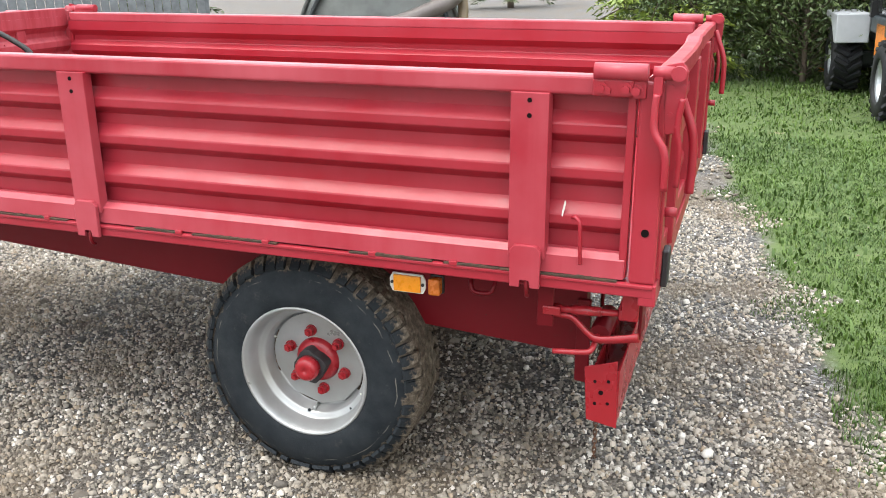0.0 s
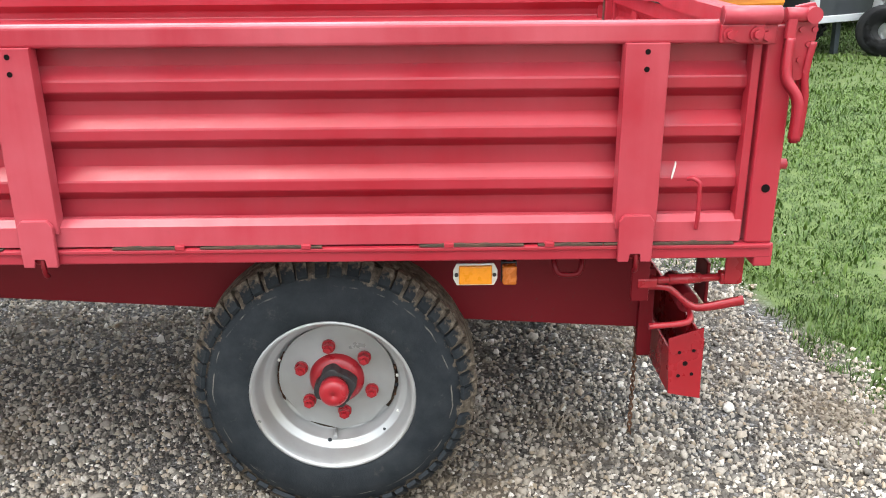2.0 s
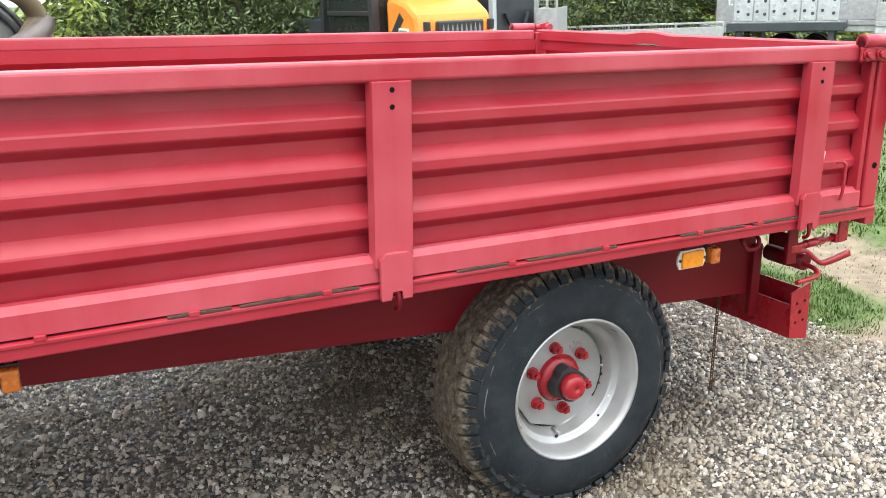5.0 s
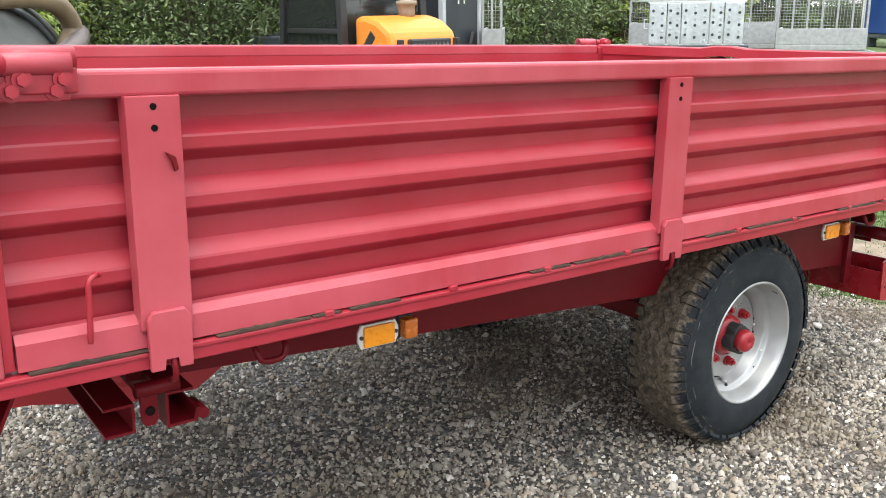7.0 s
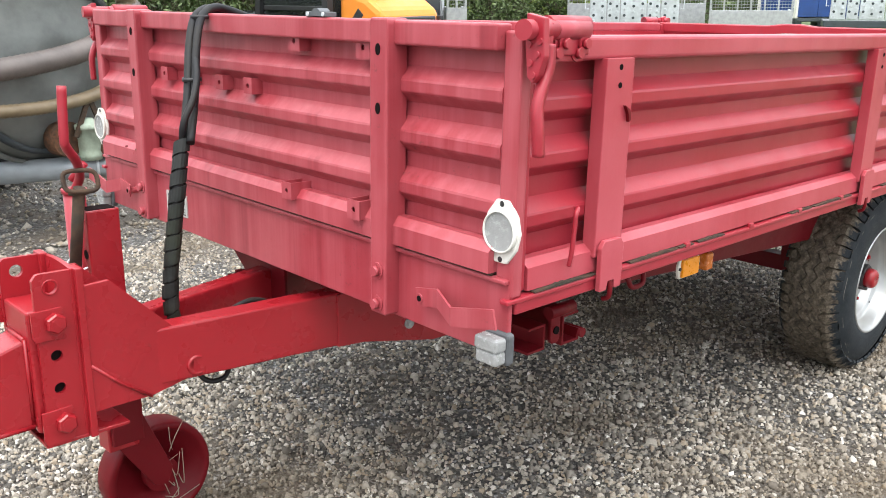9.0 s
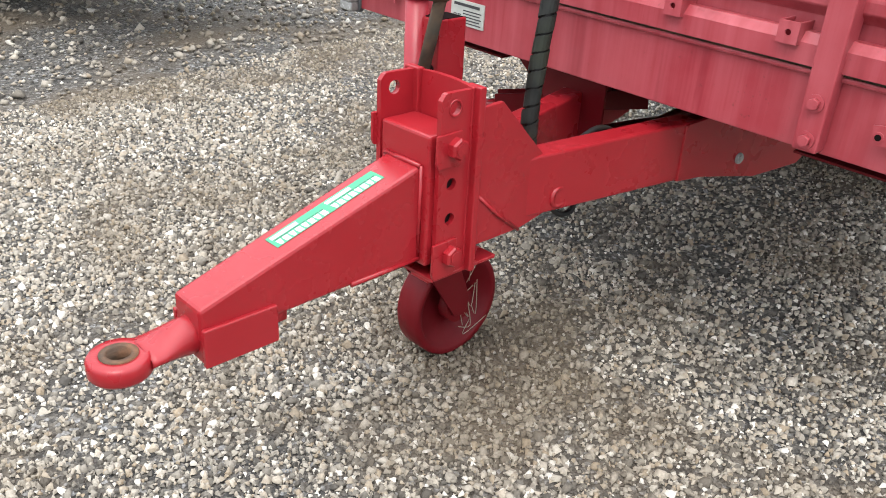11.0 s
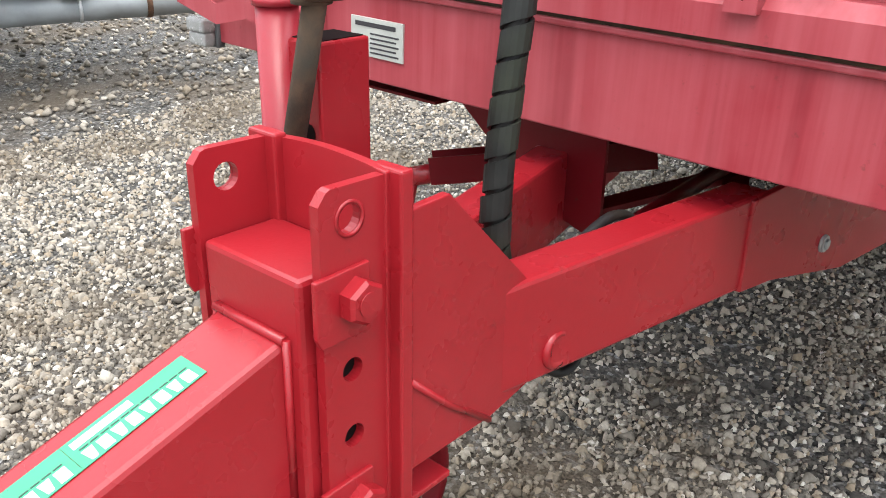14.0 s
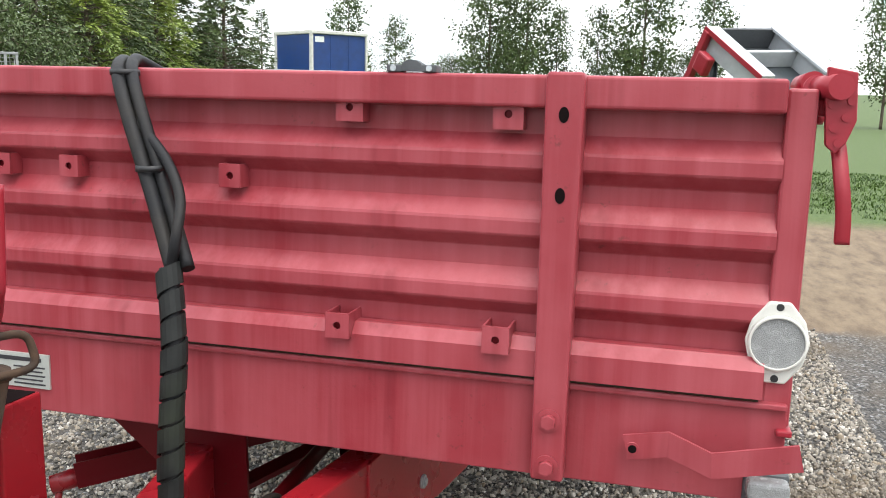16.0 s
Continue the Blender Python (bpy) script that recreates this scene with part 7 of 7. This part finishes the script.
def mesh_trailer(m, length, width, deck, plate, top, label, slats):
    """A flat trailer with plate sides and mesh panels above."""
    ob = thing("mesh_trailer", m, label, "trailer", "galvanised trailers")
    part("deck", box(B(), 0, length, 0, width, deck - 0.09, deck, 0.01), MESHGREY, ob)
    part("side_plate", box(B(), 0, length, 0, 0.03, deck, plate, 0.006), MESHGREY, ob)
    part("side_plate", box(B(), 0, 0.03, 0.03, width, deck, plate, 0.006), MESHGREY, ob)
    part("side_plate", box(B(), length - 0.03, length, 0.03, width, deck, plate, 0.006), MESHGREY, ob)
    for k in range(slats + 1):
        x = 0.02 + (length - 0.04) * k / slats
        part("mesh_post", box(B(), x - 0.016, x + 0.016, -0.002, 0.03, plate, top, 0.003), MESHGREY, ob)
    part("mesh_rail", box(B(), 0, length, -0.004, 0.034, top - 0.03, top, 0.004), MESHGREY, ob)
    part("mesh_rail", box(B(), 0, 0.03, 0.03, width, top - 0.03, top, 0.004), MESHGREY, ob)
    bm = B()
    k = 0.0
    while k < length:
        rod(bm, (k, 0.014, plate), (k, 0.014, top - 0.03), 0.003, 4)
        k += 0.05
    z = plate + 0.05
    while z < top - 0.03:
        rod(bm, (0, 0.014, z), (length, 0.014, z), 0.003, 4)
        z += 0.05
    part("wire_mesh", bm, MESHGREY, ob)
    for y in (0.05, width - 0.05):
        part("frame_rail", box(B(), 0, length, y - 0.03, y + 0.03, deck - 0.20, deck - 0.09, 0.01), ZINC, ob)
        for x in (length * 0.40, length * 0.62):
            part("wheel", revolve(B(), [(0.10, y - 0.09), (0.26, y - 0.09), (0.29, y - 0.05), (0.29, y + 0.05), (0.26, y + 0.09), (0.10, y + 0.09)], (x, 0, 0.29), "y", 28), RUBBER, ob)
            part("rim", rod(B(), (x, y - 0.06, 0.29), (x, y + 0.06, 0.29), 0.17, 18), ZINC, ob)
        part("mudguard", sweep(B(), smooth_path([(length * 0.28, y, 0.45), (length * 0.36, y, 0.62), (length * 0.51, y, 0.64), (length * 0.66, y, 0.62), (length * 0.74, y, 0.45)], 4), flat(0.24, 0.008)), ZINC, ob)
    part("drawbar", sweep(B(), [(length, width / 2, deck - 0.15), (length + 1.1, width / 2, 0.46)], flat(0.09, 0.09), smooth=False), ZINC, ob)
    part("jockey_leg", rod(B(), (length + 0.9, width / 2 + 0.07, 0.0), (length + 0.9, width / 2 + 0.07, 0.75), 0.03, 10), ZINC, ob)
    return ob


mesh_trailer(pose(9.95, 9.53, 0, 0, 0, -61), 1.44, 1.1, 0.87, 1.14, 1.67, "galvanised trailer with plate sides and wire mesh above", 6)
mesh_trailer(pose(9.4, 12.4, 0, 0, 0, -55), 2.7, 1.2, 0.84, 1.24, 1.66, "weathered galvanised trailer with mesh side panels", 6)
mesh_trailer(pose(4.07, 10.36, 0, 0, 0, -42), 0.30, 1.15, 0.90, 1.27, 1.74, "small mesh-topped trailer with a pale plate side", 2)
mesh_trailer(pose(5.4, 12.4, 0, 0, 0, -28), 3.1, 1.3, 0.50, 0.84, 0.92, "low grey flatbed trailer standing on grass", 4)


def ramp_rack(m, label):
    """An upright perforated loading ramp of five galvanised planks."""
    ob = thing("loading_ramp", m, label, "ramp", "galvanised ramps")
    W_, Z0, Z1 = 1.64, 0.88, 1.60
    edges = (0.0, 0.32, 0.565, 1.055, 1.30, 1.64)
    prnd = random.Random(4)
    for a, b in zip(edges, edges[1:]):
        pl = part("plank", box(B(), a + 0.008, b - 0.008, 0.0, 0.05, Z0, Z1, 0.012), ZINC, ob)
        cols = max(2, int((b - a) / 0.13))
        for i in range(cols):
            for j in range(8):
                x = a + (b - a) * (i + 0.5) / cols
                z = Z0 + 0.06 + 0.105 * j + (0.06 if i % 2 else 0)
                if z < Z1 - 0.04:
                    part("grip_hole", rod(B(), (x, -0.012, z), (x, 0.004, z), 0.022, 8, 0.030), MACHINE if (i + j) % 2 else LIGHT_GREY, pl)
    part("frame_bar", box(B(), -0.02, W_ + 0.02, 0.01, 0.06, Z1, Z1 + 0.025, 0.006), ZINC, ob)
    part("frame_bar", box(B(), -0.02, W_ + 0.02, 0.01, 0.06, Z0 - 0.02, Z0, 0.006), ZINC, ob)
    for x, s in ((-0.02, -1), (W_ + 0.02, 1)):
        part("handle", sweep(B(), [(x, 0.03, 1.32), (x + 0.06 * s, 0.03, 1.32), (x + 0.06 * s, 0.03, 1.16), (x, 0.03, 1.16)], circle(0.012, 6)), ZINC, ob)
    part("carrier_frame", box(B(), -0.1, W_ + 0.1, 0.0, 1.2, 0.72, 0.86, 0.01), MACHINE, ob)
    for x in (0.1, W_ - 0.1):
        part("carrier_leg", box(B(), x - 0.05, x + 0.05, 0.05, 0.15, 0.0, 0.74, 0.01), MACHINE, ob)
        part("carrier_leg", box(B(), x - 0.05, x + 0.05, 1.05, 1.15, 0.0, 0.74, 0.01), MACHINE, ob)
    return ob


ramp_rack(pose(8.69, 11.30, 0, 0, 0, -54), "upright perforated galvanised loading ramp")
ramp_rack(pose(14.0, 9.06, 0, 0, 0, -64), "upright perforated galvanised loading ramp by the blue hut")

# ---------------------------------------------------------------- blue hut with white edges
HUT = pose(27.0, 15.88, 0, 0, 0, -35) @ Matrix.Diagonal((0.93, 1.78, 0.90, 1.0))
hut = thing("blue_hut", HUT, "tall blue panelled box body with white edges", "hut")
for k in range(3):
    part("wall_panel", box(B(), 0.02 + 0.92 * k, 0.93 + 0.92 * k, 0.0, 0.05, 0.55, 3.66, 0.01), BLUE, hut)
part("wall_panel", box(B(), 0.0, 0.05, 0.05, 1.52, 0.55, 3.66, 0.01), BLUE, hut)
part("wall_panel", box(B(), 2.73, 2.78, 0.05, 1.52, 0.55, 3.66, 0.01), BLUE, hut)
part("wall_panel", box(B(), 0.05, 2.73, 1.47, 1.52, 0.55, 3.66, 0.01), BLUE, hut)
for x, y in ((0.0, 0.0), (2.78, 0.0), (0.0, 1.52), (2.78, 1.52)):
    part("corner_profile", box(B(), x - 0.05, x + 0.05, y - 0.05, y + 0.05, 0.50, 3.72, 0.012), WHITE, hut)
part("roof", box(B(), -0.06, 2.84, -0.06, 1.58, 3.66, 3.82, 0.03), WHITE, hut)
part("sticker", box(B(), 0.18, 0.62, -0.012, 0.004, 3.32, 3.56, 0.002), STICKER_WHITE, hut)
part("base_frame", box(B(), 0.0, 2.78, 0.0, 1.52, 0.36, 0.52, 0.02), MACHINE, hut)
for x in (0.2, 2.5):
    for y in (0.15, 1.35):
        part("base_block", box(B(), x - 0.15, x + 0.15, y - 0.12, y + 0.12, 0.0, 0.38, 0.02), MACHINE, hut)

# ---------------------------------------------------------------- raised tipper body at the field
TRAY_A, TRAY_B, TRAY_C = Vector((9.00, 1.57, 2.37)), Vector((8.02, 0.95, 1.66)), Vector((9.82, 0.54, 2.42))
tip_x = (TRAY_C - TRAY_A).normalized()
tip_y = (TRAY_A - TRAY_B)
tip_y = (tip_y - tip_x * tip_y.dot(tip_x)).normalized()
tip_z = tip_x.cross(tip_y)
tipper = thing("tipper_body", Matrix.Translation((TRAY_B.x, TRAY_B.y, 0.0)), "raised red and grey steel tipper body on its stand", "tipper")
tilt = Matrix.Translation((0, 0, TRAY_B.z)) @ Matrix((tip_x, tip_y, tip_z)).transposed().to_4x4()


def tipped(bm):
    """From the tray's own axes: x across, y up its slope, z out of its floor."""
    bmesh.ops.transform(bm, matrix=tilt, verts=bm.verts)
    return bm


WID, LEN = 1.27, 1.38
part("tray_floor", tipped(box(B(), 0.0, WID, 0.0, LEN, -0.36, -0.32, 0.01)), MACHINE, tipper, "dark grey tray floor")
for x in (0.0, WID):
    part("tray_side", tipped(box(B(), x - 0.03, x + 0.03, 0.0, LEN, -0.36, -0.03, 0.01)), LIGHT_GREY, tipper)
    part("side_cap", tipped(box(B(), x - 0.12, x + 0.12, -0.02, LEN + 0.02, -0.03, 0.02, 0.012)), LIGHT_GREY, tipper, "broad grey side rail")
    if x == 0.0:
        part("side_edge", tipped(box(B(), x - 0.135, x - 0.12, -0.02, LEN + 0.02, -0.06, 0.02, 0.005)), RED, tipper)
part("end_board", tipped(box(B(), 0.03, WID - 0.03, LEN - 0.05, LEN, -0.32, 0.0, 0.01)), GREYP, tipper)
part("inner_board", tipped(box(B(), 0.03, WID - 0.03, LEN * 0.55, LEN * 0.60, -0.32, -0.06, 0.01)), LIGHT_GREY, tipper)
part("upright", tipped(box(B(), -0.16, -0.05, LEN - 0.12, LEN, -1.0, -0.03, 0.015)), RED, tipper)
part("hinge_ear", tipped(box(B(), -0.30, -0.16, LEN - 0.50, LEN - 0.22, -0.55, -0.25, 0.03)), RED, tipper)
into = (Matrix.Translation((TRAY_B.x, TRAY_B.y, 0.0)) @ tilt)
for u, v in ((0.1, 0.15), (WID - 0.1, 0.15), (0.1, LEN - 0.15), (WID - 0.1, LEN - 0.15)):
    top = tilt @ Vector((u, v, -0.34))
    part("stand_leg", rod(B(), (top.x, top.y, 0.0), top, 0.06, 12), MACHINE, tipper)

# ---------------------------------------------------------------- board fence, boulder and a dropped plank
FENCE = pose(-11.4, 7.40, 0, 0, 0, 39)
fence = thing("board_fence", FENCE, "weathered grey upright board fence beside the yard", "fence")
for k in range(46):
    x = 0.114 * k
    h = 2.0 + 0.01 * math.sin(3 * k)
    part("board", box(B(), x, x + 0.104, -0.012 * (k % 2), 0.016 - 0.012 * (k % 2), 0.04, h, 0.004, 1), SLATE, fence)
for z in (0.5, 1.5):
    part("fence_rail", box(B(), 0, 5.24, 0.02, 0.06, z, z + 0.09, 0.005), SLATE, fence)
for k in range(4):
    part("fence_post", box(B(), 0.04 + 1.72 * k, 0.14 + 1.72 * k, 0.06, 0.16, 0.0, 2.05, 0.006), SLATE, fence)

bm = B()
bmesh.ops.create_icosphere(bm, subdivisions=4, radius=1.0)
for v in bm.verts:
    p = v.co.copy()
    k = 1 + 0.22 * noise.noise(p * 1.3) + 0.06 * noise.noise(p * 4.0)
    v.co = Vector((p.x * 0.42 * k, p.y * 0.34 * k, p.z * 0.27 * k))
for f_ in bm.faces:
    f_.smooth = True
boulder = part("boulder", bm, STONE, None)
boulder.matrix_world = pose(-6.3, 11.4, 0.20, 0, 0, 25)
tagged(boulder, "pale rounded boulder lying at the yard's edge", "boulder")
plank = part("plank", box(B(), -0.22, 0.22, -0.09, 0.09, 0.0, 0.05, 0.004), ORANGE, None)
plank.matrix_world = pose(0.95, 13.2, 0.02, 0, 14, 65)
tagged(plank, "short orange-painted plank dropped in the grass", "plank")
